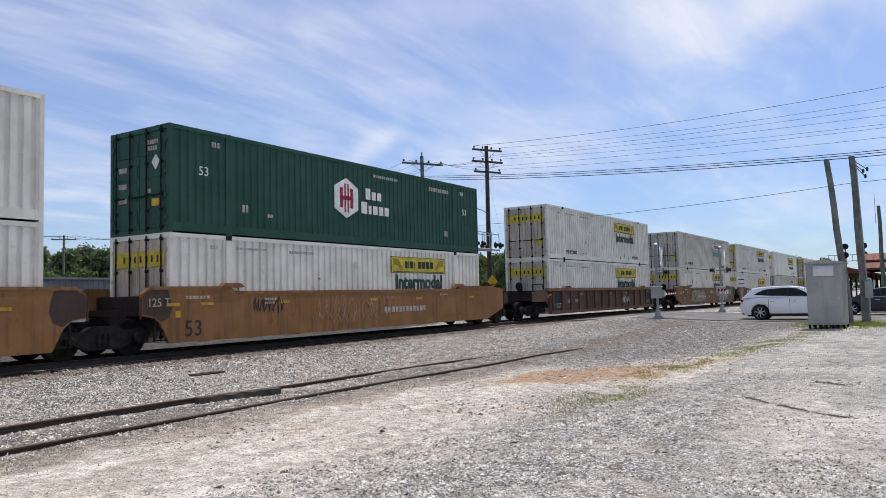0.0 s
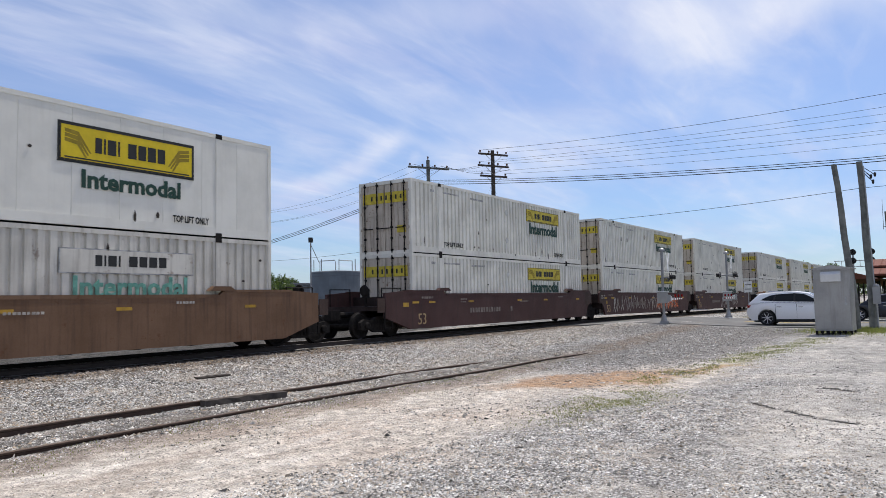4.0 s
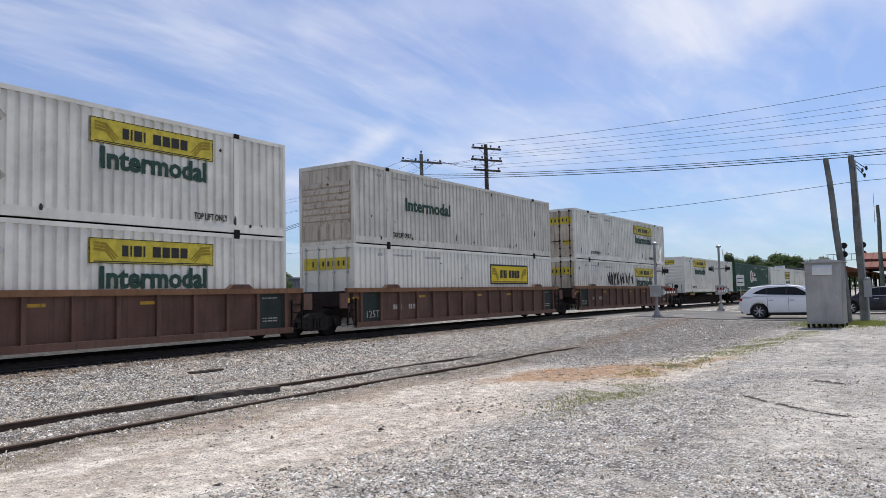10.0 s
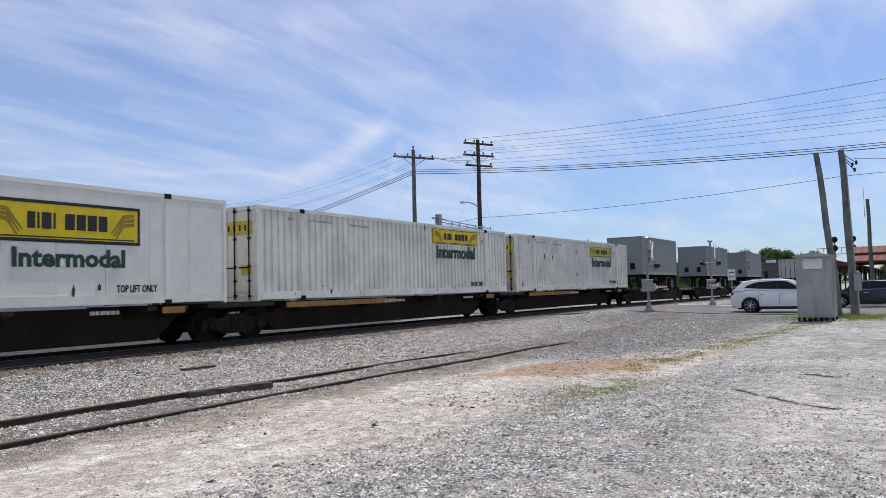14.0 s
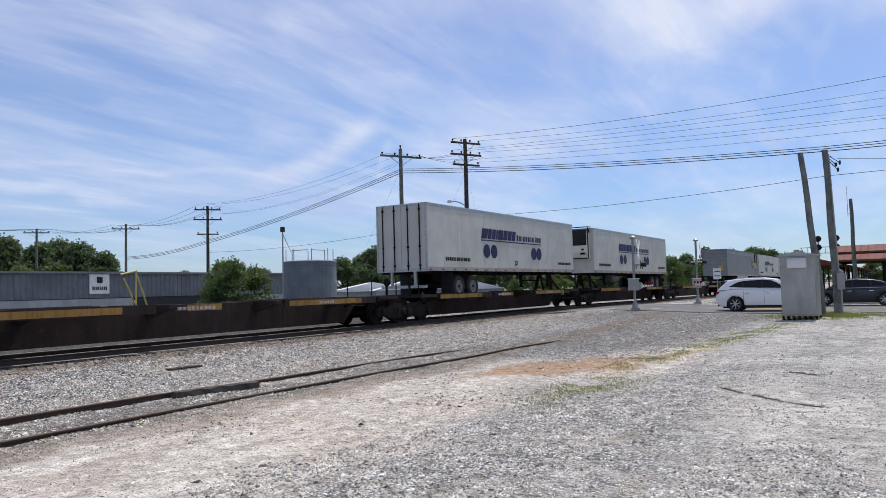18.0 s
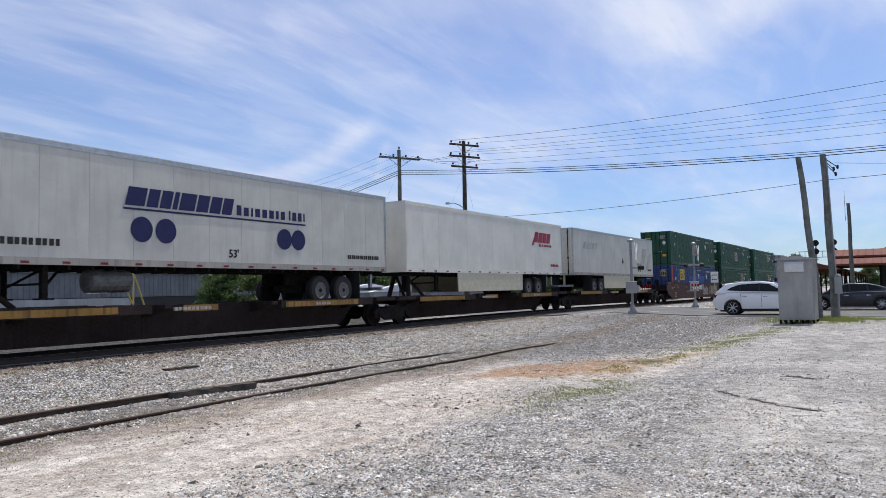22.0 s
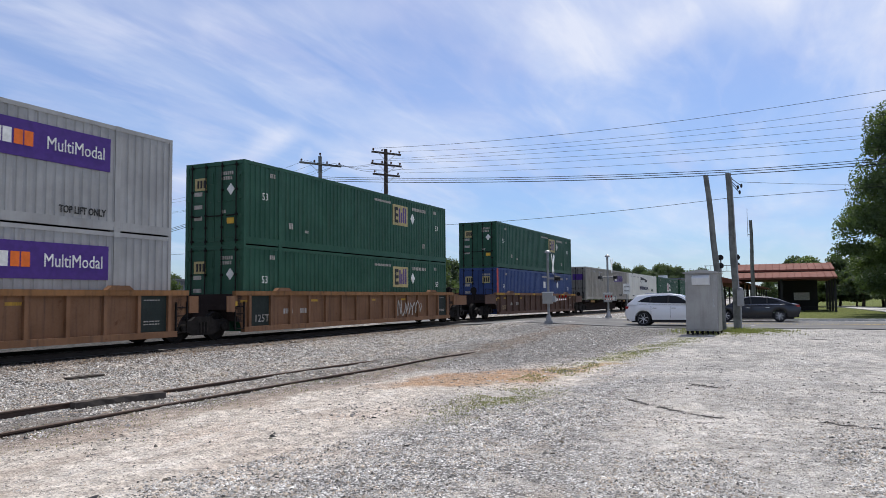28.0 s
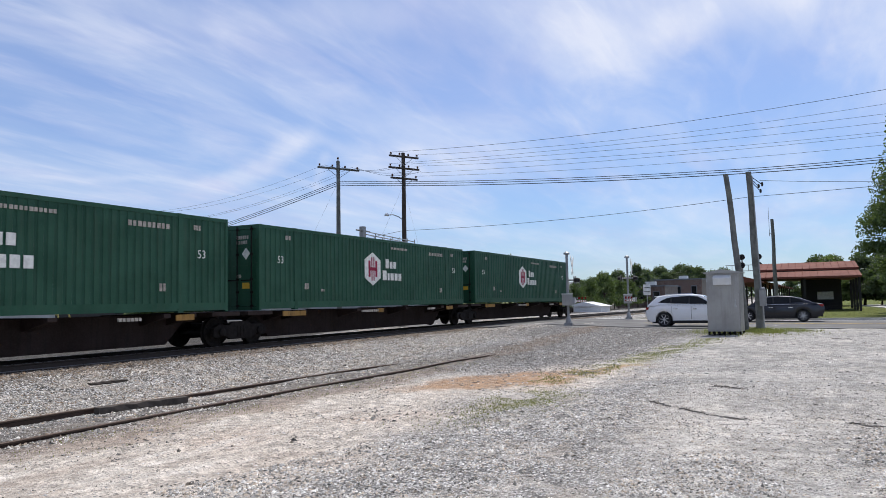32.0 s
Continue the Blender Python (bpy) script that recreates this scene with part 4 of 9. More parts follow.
cable("overhead_cable", Vector((38.5, 2.0, 6.35)), Vector((38.0, -17.0, 7.0)), 0.15)
cable("overhead_cable", P2 + Vector((0, 0, 6.1)), P3 + Vector((0, 0, 5.2)), 0.5)
cable("overhead_cable", (36.0, 1.45, 6.75), (37.5, -16.0, 6.6), 0.45, 0.010)
for p, d in ((P1, (-2.5, 3.5)), (P2, (-1.8, 3.5)), (P2, (2.6, -1.0))):
    cable("guy_wire", p + Vector((0, 0, 9.6 - p.z)), (p.x + d[0], p.y + d[1], ground_z(p.x + d[0], p.y + d[1])), 0.0, 0.010, 4, "steel guy wire down to the ground")


# level crossing signals
def round_lamp(bm, x, y, z, face):
    """A hooded flashing lamp on its round black target; face: +1 or -1 along y."""
    lathe(bm, [(0.02, face * 0.0), (0.215, face * 0.0), (0.215, face * 0.02), (0.11, face * 0.03), (0.11, face * 0.20), (0.09, face * 0.20), (0.09, face * 0.06), (0.02, face * 0.05)], "y", 16, (x, y, z))


def crossing_signal(at, turn, label, height, lamps):
    s = thing("crossing_signal", at @ pose(0, 0, 0, 0, 0, turn), label, "crossing signal", "level crossing signals")
    bm = bm_new()
    tube(bm, (0, 0, 0.3), (0, 0, height), 0.065, seg=12)
    part("mast", bm, "galv", s)
    bm = bm_new()
    box(bm, -0.20, 0.20, -0.20, 0.20, -0.1, 0.14)
    lathe(bm, [(0.16, 0.14), (0.15, 0.2), (0.10, 0.40), (0.08, 0.44)], "z", 12)
    part("base", bm, "galv", s, bevel=0.01)
    bm = bm_new()
    box(bm, -0.40, -0.08, -0.25, 0.25, 1.02, 1.58)
    b = part("control_box", bm, "case", s, "pale grey control box", bevel=0.02)
    bm = bm_new()
    box(bm, -0.43, -0.05, -0.28, 0.28, 1.58, 1.62)
    box(bm, -0.36, -0.2, -0.42, -0.30, 1.12, 1.37)
    part("box_lid", bm, "case_white", b)
    bm = bm_new()
    tube(bm, (-0.25, 0, height - 0.32), (0.28, 0, height - 0.32), 0.03, seg=8)
    part("bracket", bm, "galv", s)
    for e in (-1, 1):
        bm = bm_new()
        o = [(-0.6, -0.11), (0.6, -0.11), (0.6, 0.11), (-0.6, 0.11)]
        c, k = math.cos(e * math.pi / 4), math.sin(e * math.pi / 4)
        prism(bm, [(c * a - k * d, height - 0.55 + k * a + c * d) for a, d in o], 1, -0.26 - 0.03 * (e > 0), -0.24 - 0.03 * (e > 0))
        part("crossbuck_board", bm, "white_sign", s, "white crossbuck board")
    bm = bm_new()
    for f in lamps:
        tube(bm, (-0.42, f * 0.30, height - 1.30), (0.42, f * 0.30, height - 1.30), 0.035, seg=8)
        tube(bm, (0, 0, height - 1.30), (0, f * 0.34, height - 1.30), 0.045, seg=8)
    bar = part("lamp_bar", bm, "galv", s)
    for x in (-0.38, 0.38):
        for f in lamps:
            bm = bm_new()
            round_lamp(bm, x, f * 0.38, height - 1.30, f)
            hood = part("lamp", bm, "dark", bar, "black hooded flashing lamp")
            bm = bm_new()
            lathe(bm, [(0.02, f * 0.0), (0.088, f * 0.0), (0.02, f * 0.02)], "y", 14, (x, f * 0.44, height - 1.30))
            part("lens", bm, "lens_red", hood, "unlit dark red lens")
    bm = bm_new()
    lathe(bm, [(0.05, height), (0.16, height + 0.02), (0.15, height + 0.1), (0.05, height + 0.17)], "z", 14)
    part("bell", bm, "galv", s, "round metal bell")
    return s


X1 = bearing(73.75, 38.4)
near_signal = crossing_signal(pose(X1.x, X1.y, X1.z), 9, "galvanised level crossing signal with crossbuck and control box", 3.60, (-1,))
X2 = bearing(78.22, 48.9)
far_signal = crossing_signal(pose(X2.x, X2.y, X2.z), 6, "galvanised level crossing signal beyond the road", 3.92, (-1, 1))



def gate(signal, reach):
    """A lowered red and white arm on the mast of a crossing signal, with its counterweight; reach: its signed length."""
    e = 1 if reach > 0 else -1
    bm = bm_new()
    x0, x1 = sorted((-e * 0.9, e * 0.25))
    box(bm, x0, x1, -0.40, -0.34, 1.20, 1.32)
    x0, x1 = sorted((-e * 0.95, -e * 0.6))
    box(bm, x0, x1, -0.44, -0.30, 1.10, 1.42)
    arm = part("gate_arm", bm, "galv", signal, "barrier arm with counterweight")
    n = 10
    step_x = abs(reach) / n
    for i in range(n):
        bm = bm_new()
        x0, x1 = sorted((e * (0.25 + i * step_x), e * (0.247 + (i + 1) * step_x)))
        k = 1 - 0.4 * i / n
        box(bm, x0, x1, -0.395, -0.345, 1.22 - 0.055 * k, 1.22 + 0.055 * k)
        part("arm_section", bm, "white_sign" if i % 2 == 0 else "gate_red", arm, "white arm section" if i % 2 == 0 else "red arm section")
    for f in (0.35, 0.65, 0.97):
        bm = bm_new()
        tube(bm, (e * abs(reach) * f, -0.37, 1.32), (e * abs(reach) * f, -0.37, 1.45), 0.045, seg=8)
        part("arm_lamp", bm, "lens_red", arm, "small red arm lamp")


M["gate_red"] = plain("faded_red_barrier_paint", (0.20, 0.045, 0.04), 0.6)
gate(near_signal, 5.1)
gate(far_signal, -5.1)

# cantilever signal behind the tracks
CM = bearing(58.06, 44.0)
cs = thing("cantilever_signal", pose(*CM), "grey cantilever crossing signal over the road", "crossing signal", "level crossing signals")
bm = bm_new()
box(bm, -0.14, 0.14, -0.14, 0.14, -0.1, 6.1 - CM.z)
part("column", bm, "galv", cs, bevel=0.02)
bm = bm_new()
box(bm, 0.4, 0.5, -0.05, 0.05, -0.1, 4.7 - CM.z)
for z in [0.4 * i for i in range(1, 12)]:
    box(bm, 0.14, 0.42, -0.03, 0.03, z, z + 0.04)
part("ladder", bm, "galv", cs)
bm = bm_new()
for y in (-0.35, 0.35):
    tube(bm, (-0.7, y, 4.55 - CM.z), (5.9, y, 4.55 - CM.z), 0.06, seg=8)
    tube(bm, (0.2, y, 5.75 - CM.z), (5.9, y, 5.55 - CM.z), 0.03, seg=6)
    for i in range(6):
        tube(bm, (0.9 + i, y, 4.55 - CM.z), (0.9 + i, y, 5.7 - CM.z), 0.025, seg=6)
tube(bm, (-0.7, 0, 5.85 - CM.z), (0.8, 0, 5.85 - CM.z), 0.05, seg=6)
part("arm", bm, "galv", cs, "walkway arm with handrail")
for x in (2.7, 3.5, 5.2, 5.9):
    bm = bm_new()
    for f in (-1, 1):
        round_lamp(bm, x, f * 0.45, 4.85 - CM.z, f)
    part("lamp", bm, "dark", cs, "black hooded flashing lamp")
for e in (-1, 1):
    bm = bm_new()
    c, k = math.cos(e * math.pi / 4), math.sin(e * math.pi / 4)
    prism(bm, [(c * a - k * d - 0.3, 3.2 + k * a + c * d) for a, d in ((-0.6, -0.11), (0.6, -0.11), (0.6, 0.11), (-0.6, 0.11))], 1, -0.22 - 0.02 * (e > 0), -0.21 - 0.02 * (e > 0))
    part("crossbuck_board", bm, "white_sign", cs)
bm = bm_new()
for f in (-1, 1):
    for x in (-0.9, 0.35):
        round_lamp(bm, x, f * 0.2, 1.9, f)
part("low_lamp", bm, "dark", cs, "lower pair of hooded lamps")

# ---- vehicles ----
def glass_material(name, tint):
    n = Nodes(name)
    n.bsdf.inputs["Coat Weight"].default_value = 0.2
    n.bsdf.inputs["Coat Roughness"].default_value = 0.03
    return n.done(tint, 0.06)


def paint_material(name, colour, coat=1.0, metal=0.15):
    n = Nodes(name)
    n.bsdf.inputs["Coat Weight"].default_value = coat
    n.bsdf.inputs["Coat Roughness"].default_value = 0.05
    v = n.noise(n.tc.outputs["Object"], 220.0, 2.0)
    return n.done(n.mix(n.span(v, 0.3, 0.7), tuple(c * 0.93 for c in colour), colour), 0.32, metal)


M["glass"] = glass_material("tinted_glass", (0.010, 0.012, 0.014))
M["glass"].node_tree.nodes["Principled BSDF"].inputs["Specular IOR Level"].default_value = 0.12
M["car_white"] = paint_material("white_car_paint", (0.86, 0.86, 0.86), 1.0, 0.0)
M["car_dark"] = paint_material("dark_blue_car_paint", (0.004, 0.006, 0.014), 0.6)
M["lamp_glass"] = glass_material("lamp_glass", (0.45, 0.46, 0.47))
M["lamp_red"] = glass_material("tail_lamp", (0.28, 0.01, 0.01))


def loft(bm, stations):
    """A skin over closed rings of equal count."""
    rings = [[bm.verts.new(p) for p in st] for st in stations]
    n = len(rings[0])
    for a, b in zip(rings, rings[1:]):
        for i in range(n):
            j = (i + 1) % n
            bm.faces.new((a[i], a[j], b[j], b[i]))
    bm.faces.new(rings[0][::-1])
    bm.faces.new(rings[-1])


def vehicle(name, label, m, paint, length, width, lower, belt_k, cabin, roof_k, wheels_x, wheel_r, windows, suv):
    """Car with its nose at +x. lower, cabin: side outlines (x, z), tail to nose over the top; belt_k, roof_k: widths of the cabin at belt and roof."""
    v = thing(name, m, label, "car", "cars at the crossing")
    hw = width / 2
    nose, tail = length / 2, -length / 2

    def plan(x):
        """The body narrows towards its ends."""
        k = abs(x) / nose
        return hw * (1 - 0.20 * max(0.0, (k - 0.62) / 0.38) ** 2)

    # lower body in columns, cut away over the wheels
    arch = wheel_r * 1.15
    top_line = [p for p in lower if p[1] > 0.58]
    low_line = [(tail, 0.62), (tail + 0.05, 0.42), (tail + 0.30, 0.27), (nose - 0.35, 0.25), (nose - 0.06, 0.36), (nose, 0.52)]

    def along(line, x):
        for (xa, za), (xb, zb) in zip(line, line[1:]):
            if x <= xb:
                return za + (zb - za) * max(0.0, (x - xa)) / max(xb - xa, 1e-6)
        return line[-1][1]

    xs = sorted({round(tail + length * i / 48, 4) for i in range(49)} | {round(xc + arch * k, 4) for xc in wheels_x for k in (-1, -0.97, -0.9, -0.78, -0.5, -0.25, 0, 0.25, 0.5, 0.78, 0.9, 0.97, 1)})
    cols = []
    for x in xs:
        b, t = along(low_line, x), along(top_line, x)
        for xc in wheels_x:
            if abs(x - xc) < arch:
                b = max(b, wheel_r + math.sqrt(arch ** 2 - (x - xc) ** 2) * 0.97)
        b = min(b, t - 0.06)
        cols.append([(b + (t - b) * f, d) for f, d in ((0.0, 0.035), (0.12, 0.01), (0.45, 0.0), (0.75, 0.012), (0.93, 0.05), (1.0, 0.12))])
    bm = bm_new()
    sides = []
    for e in (-1, 1):
        sides.append([[bm.verts.new((x, e * (plan(x) - d), z)) for z, d in col] for x, col in zip(xs, cols)])
        for p, q in zip(sides[-1], sides[-1][1:]):
            for k in range(5):
                bm.faces.new((p[k], q[k], q[k + 1], p[k + 1]))
    for p, q in zip(range(len(xs) - 1), range(1, len(xs))):
        bm.faces.new((sides[0][p][5], sides[0][q][5], sides[1][q][5], sides[1][p][5]))
    for k in (0, -1):
        for i in range(5):
            bm.faces.new((sides[0][k][i], sides[0][k][i + 1], sides[1][k][i + 1], sides[1][k][i]))
    shell = part("body", bm, paint, v, smooth=True)
    shell.data.set_sharp_from_angle(angle=radians(40))
    # cabin with leaning sides
    z0, z1 = cabin[0][1], max(z for _, z in cabin)

    def side(z, proud=0.0):
        k = (z - z0) / (z1 - z0)
        return hw * (belt_k + (roof_k - belt_k) * k) + proud

    bm = bm_new()
    rows = []
    for f in (-1, -0.9, 0.9, 1):
        rows.append([bm.verts.new((x, f * side(z), z - (0.035 if abs(f) == 1 and z > z0 + 0.2 else 0.0))) for x, z in cabin])
    for r, q in zip(rows, rows[1:]):
        for i in range(len(cabin) - 1):
            bm.faces.new((r[i], r[i + 1], q[i + 1], q[i]))
    bm.faces.new(rows[0])
    bm.faces.new(rows[-1][::-1])
    part("cabin", bm, paint, v, smooth=True).data.set_sharp_from_angle(angle=radians(30))
    for o in windows:
        for e in (-1, 1):
            bm = bm_new()
            p = [bm.verts.new((x, e * side(z, 0.010), z)) for x, z in o]
            q = [bm.verts.new((x, e * side(z, -0.03), z)) for x, z in o]
            bm.faces.new(p)
            bm.faces.new(q[::-1])
            for i in range(len(o)):
                j = (i + 1) % len(o)
                bm.faces.new((p[i], p[j], q[j], q[i]))
            part("side_window", bm, "glass", v, "tinted side window")
    # black pillars between the side windows
    for o, q in zip(windows, windows[1:]):
        for e in (-1, 1):
            xb, zb, zt = q[0][0], q[0][1], o[2][1]
            bm = bm_new()
            lo_, hi_ = side(zb, 0.013) * e, side(zt, 0.013) * e
            u = [bm.verts.new(c) for c in ((xb - 0.05, lo_, zb), (xb + 0.04, lo_, zb), (xb + 0.06, hi_, zt), (xb - 0.03, hi_, zt))]
            w = [bm.verts.new(c.co - Vector((0, e * 0.04, 0))) for c in u]
            bm.faces.new(u)
            bm.faces.new(w[::-1])
            for i in range(4):
                bm.faces.new((u[i], u[(i + 1) % 4], w[(i + 1) % 4], w[i]))
            part("pillar", bm, "dark", v, "black window pillar")
    for e in (-1, 1):
        bm = bm_new()
        lo = min(z for o in windows for _, z in o) - 0.02
        xa, xb = min(x for o in windows for x, _ in o), max(x for o in windows for x, _ in o)
        tube(bm, (xa, e * side(lo, 0.008), lo + 0.012), (xb, e * side(lo, 0.008), lo - 0.01), 0.012, seg=6)
        part("window_trim", bm, "chrome", v, "bright window trim")
    # windscreen and rear screen
    for (xa, za), (xb, zb), s, nm in ((cabin[0], cabin[1], -1, "rear_screen"), (cabin[-1], cabin[-2], 1, "windscreen")):
        n_ = Vector((zb - za, 0, xa - xb)).normalized() * (1 if (zb - za) * s > 0 else -1)
        p0, p1 = Vector((xa, 0, za)).lerp(Vector((xb, 0, zb)), 0.14), Vector((xa, 0, za)).lerp(Vector((xb, 0, zb)), 0.90)
        bm = bm_new()
        q = []
        for c in (p0 + n_ * 0.012, p1 + n_ * 0.012):
            w = side(c.z) * 0.86
            q += [bm.verts.new((c.x, -w, c.z)), bm.verts.new((c.x, w, c.z))]
        back = [bm.verts.new(u.co - n_ * 0.04) for u in q]
        order = (0, 1, 3, 2)
        bm.faces.new([q[i] for i in order])
        bm.faces.new([back[i] for i in order[::-1]])
        for i in range(4):
            j = (i + 1) % 4
            bm.faces.new((q[order[i]], q[order[j]], back[order[j]], back[order[i]]))
        part(nm, bm, "glass", v)
    # wheels
    for x in wheels_x:
        for e in (-1, 1):
            bm = bm_new()
            yy = e * (hw - 0.02)
            lathe(bm, [(wheel_r * 0.66, -e * 0.22), (wheel_r * 0.94, -e * 0.22), (wheel_r, -e * 0.18), (wheel_r, -e * 0.04), (wheel_r * 0.93, 0), (wheel_r * 0.67, -e * 0.01)], "y", 26, (x, yy, wheel_r))
            t = part("wheel", bm, "rubber", v, "black tyre")
            bm = bm_new()
            lathe(bm, [(wheel_r * 0.70, -e * 0.12), (wheel_r * 0.70, -e * 0.008), (wheel_r * 0.62, -e * 0.016), (wheel_r * 0.60, -e * 0.03)], "y", 24, (x, yy, wheel_r))
            for k in range(7):
                a = k * math.tau / 7 + 0.3
                c, s = math.cos(a), math.sin(a)
                p, q = Vector((x + 0.04 * c, yy - e * 0.03, wheel_r + 0.04 * s)), Vector((x + wheel_r * 0.63 * c, yy - e * 0.022, wheel_r + wheel_r * 0.63 * s))
                tube(bm, p, q, 0.034, 0.026, 5)
            lathe(bm, [(0.07, -e * 0.06), (0.07, -e * 0.015), (0.03, -e * 0.008)], "y", 12, (x, yy, wheel_r))
            part("rim", bm, "alloy", t, "seven-spoke alloy rim")
            bm = bm_new()
            lathe(bm, [(0.02, -e * 0.10), (wheel_r * 0.66, -e * 0.10), (wheel_r * 0.66, -e * 0.13)], "y", 18, (x, yy, wheel_r))
            part("brake_disc", bm, "iron", t)
    # lamps, mirrors, handles, sills
    zl = lower[3][1]
    for e in (-1, 1):
        bm = bm_new()
        box(bm, tail + 0.05, tail + 0.30, *sorted((e * plan(tail) * 0.80, e * (plan(tail + 0.2) - 0.02))), zl - 0.16, zl - 0.03)
        part("tail_lamp", bm, "lamp_red", v, "red tail lamp", bevel=0.02)
        bm = bm_new()
        box(bm, nose - 0.55, nose - 0.16, *sorted((e * plan(nose) * 0.70, e * (plan(nose - 0.3) - 0.03))), 0.62, 0.76)
        part("head_lamp", bm, "lamp_glass", v, "clear head lamp", bevel=0.03)
        bm = bm_new()
        xm, zm = cabin[-1][0] - 0.42, z0 + 0.10
        lathe(bm, [(0.03, -0.10), (0.08, -0.06), (0.09, 0.02), (0.07, 0.09), (0.02, 0.11)], "y", 12, (xm, e * (hw + 0.08), zm))
        part("mirror", bm, paint, v, "door mirror", smooth=True)
        for xh in (wheels_x[0] + 0.60, wheels_x[0] + 1.60):
            bm = bm_new()
            box(bm, xh - 0.11, xh + 0.11, *sorted((e * (hw - 0.01), e * (hw + 0.03))), z0 - 0.20, z0 - 0.165)
            part("door_handle", bm, "chrome", v, bevel=0.008)
        for xd in (wheels_x[0] + 0.42, wheels_x[0] + 1.42, wheels_x[1] - 0.42):
            bm = bm_new()
            box(bm, xd - 0.006, xd + 0.006, *sorted((e * (hw - 0.02), e * (hw + 0.002))), 0.42, z0 - 0.06)
            part("door_gap", bm, "dark", v, "dark gap between doors")
        bm = bm_new()
        box(bm, wheels_x[0] + arch + 0.03, wheels_x[1] - arch - 0.02, *sorted((e * hw * 0.86, e * (hw + 0.006))), 0.20, 0.33)
        part("sill", bm, "dark", v)
        if suv:
            bm = bm_new()
            tube(bm, (cabin[2][0] + 0.2, e * side(z1) * 0.90, z1 - 0.005), (cabin[-3][0], e * side(z1) * 0.90, z1 + 0.01), 0.02, seg=6)
            part("roof_rail", bm, "chrome", v)
    if suv:
        bm = bm_new()
        xs, zs = cabin[1]
        prism(bm, [(xs - 0.16, zs - 0.02), (xs + 0.3, zs + 0.03), (xs + 0.3, zs + 0.06), (xs - 0.16, zs + 0.02)], 1, -side(z1) * 0.88, side(z1) * 0.88)
        part("spoiler", bm, paint, v, bevel=0.01)
    bm = bm_new()
    box(bm, tail + 0.10, tail + 0.22, -hw * 0.72, hw * 0.72, 0.28, 0.46)
    part("bumper_insert", bm, "dark", v)
    bm = bm_new()
    box(bm, tail + 0.35, nose - 0.35, -hw * 0.72, hw * 0.72, 0.18, 0.5)
    part("underbody", bm, "dark", v)
    return v


suv_y, suv_x = 4.98, 39.25
vehicle("suv", "white crossover standing on the road near the crossing", pose(suv_x, suv_y, road_z(suv_y), 0, 0, -90) @ Matrix.Diagonal((0.93, 0.96, 0.96, 1)), "car_white", 4.77, 1.88,
        [(-1.95, 0.26), (-2.32, 0.40), (-2.385, 0.72), (-2.30, 1.06), (-2.18, 1.15), (-1.0, 1.17), (0.6, 1.14), (1.40, 1.09), (1.90, 0.99), (2.22, 0.86), (2.35, 0.70), (2.385, 0.50), (2.25, 0.28)],
        0.955, [(-2.24, 1.12), (-1.74, 1.58), (-1.50, 1.63), (-0.85, 1.69), (0.0, 1.70), (0.55, 1.63), (1.52, 1.08)], 0.74,
        (-1.37, 1.37), 0.385,
        [[(-1.66, 1.27), (-1.01, 1.22), (-0.99, 1.545), (-1.22, 1.49), (-1.46, 1.39)], [(-0.99, 1.22), (-0.08, 1.19), (-0.06, 1.595), (-0.97, 1.55)], [(-0.05, 1.19), (1.10, 1.16), (0.66, 1.43), (0.38, 1.56), (-0.03, 1.595)]], True)
sed_y, sed_x = 1.32, 45.9
vehicle("sedan", "dark blue saloon standing on the road", pose(sed_x, sed_y, road_z(sed_y), 0, 0, 90), "car_dark", 4.86, 1.83,
        [(-2.05, 0.26), (-2.38, 0.40), (-2.43, 0.80), (-2.36, 0.99), (-2.0, 1.02), (-0.9, 1.0), (0.4, 0.97), (1.25, 0.93), (1.85, 0.82), (2.25, 0.69), (2.40, 0.56), (2.43, 0.42), (2.30, 0.25)],
        0.94, [(-2.10, 0.98), (-1.28, 1.30), (-0.80, 1.41), (-0.10, 1.455), (0.42, 1.40), (1.42, 0.91)], 0.70,
        (-1.36, 1.45), 0.335,
        [[(-1.42, 1.10), (-0.76, 1.05), (-0.74, 1.34), (-1.16, 1.26)], [(-0.74, 1.05), (0.08, 1.02), (0.10, 1.38), (-0.72, 1.35)], [(0.10, 1.02), (1.02, 0.98), (0.78, 1.12), (0.42, 1.32), (0.12, 1.38)]], False)


# ---- trees and scrub ----
def leaf_material(name, dark, light):
    n = Nodes(name)
    geo = n.node("NewGeometry")
    at = n.tc.outputs["Object"]
    v = n.noise(at, 0.7, 3.0)
    col = n.mix(geo.outputs["Random Per Island"], dark, light)
    col = n.mix(n.span(v, 0.35, 0.7), n.mix(0.5, col, dark), col)
    n.put(n.bsdf.inputs["Base Color"], col)
    n.bsdf.inputs["Roughness"].default_value = 0.55
    tr = n.node("BsdfTranslucent")
    n.put(tr.inputs[0], n.mix(0.5, col, (0.16, 0.24, 0.03)))
    mx = n.node("MixShader")
    mx.inputs[0].default_value = 0.45
    n.put(mx.inputs[1], n.bsdf.outputs[0])
    n.put(mx.inputs[2], tr.outputs[0])
    n.put(n.tree.nodes["Material Output"].inputs[0], mx.outputs[0])
    return n.mat


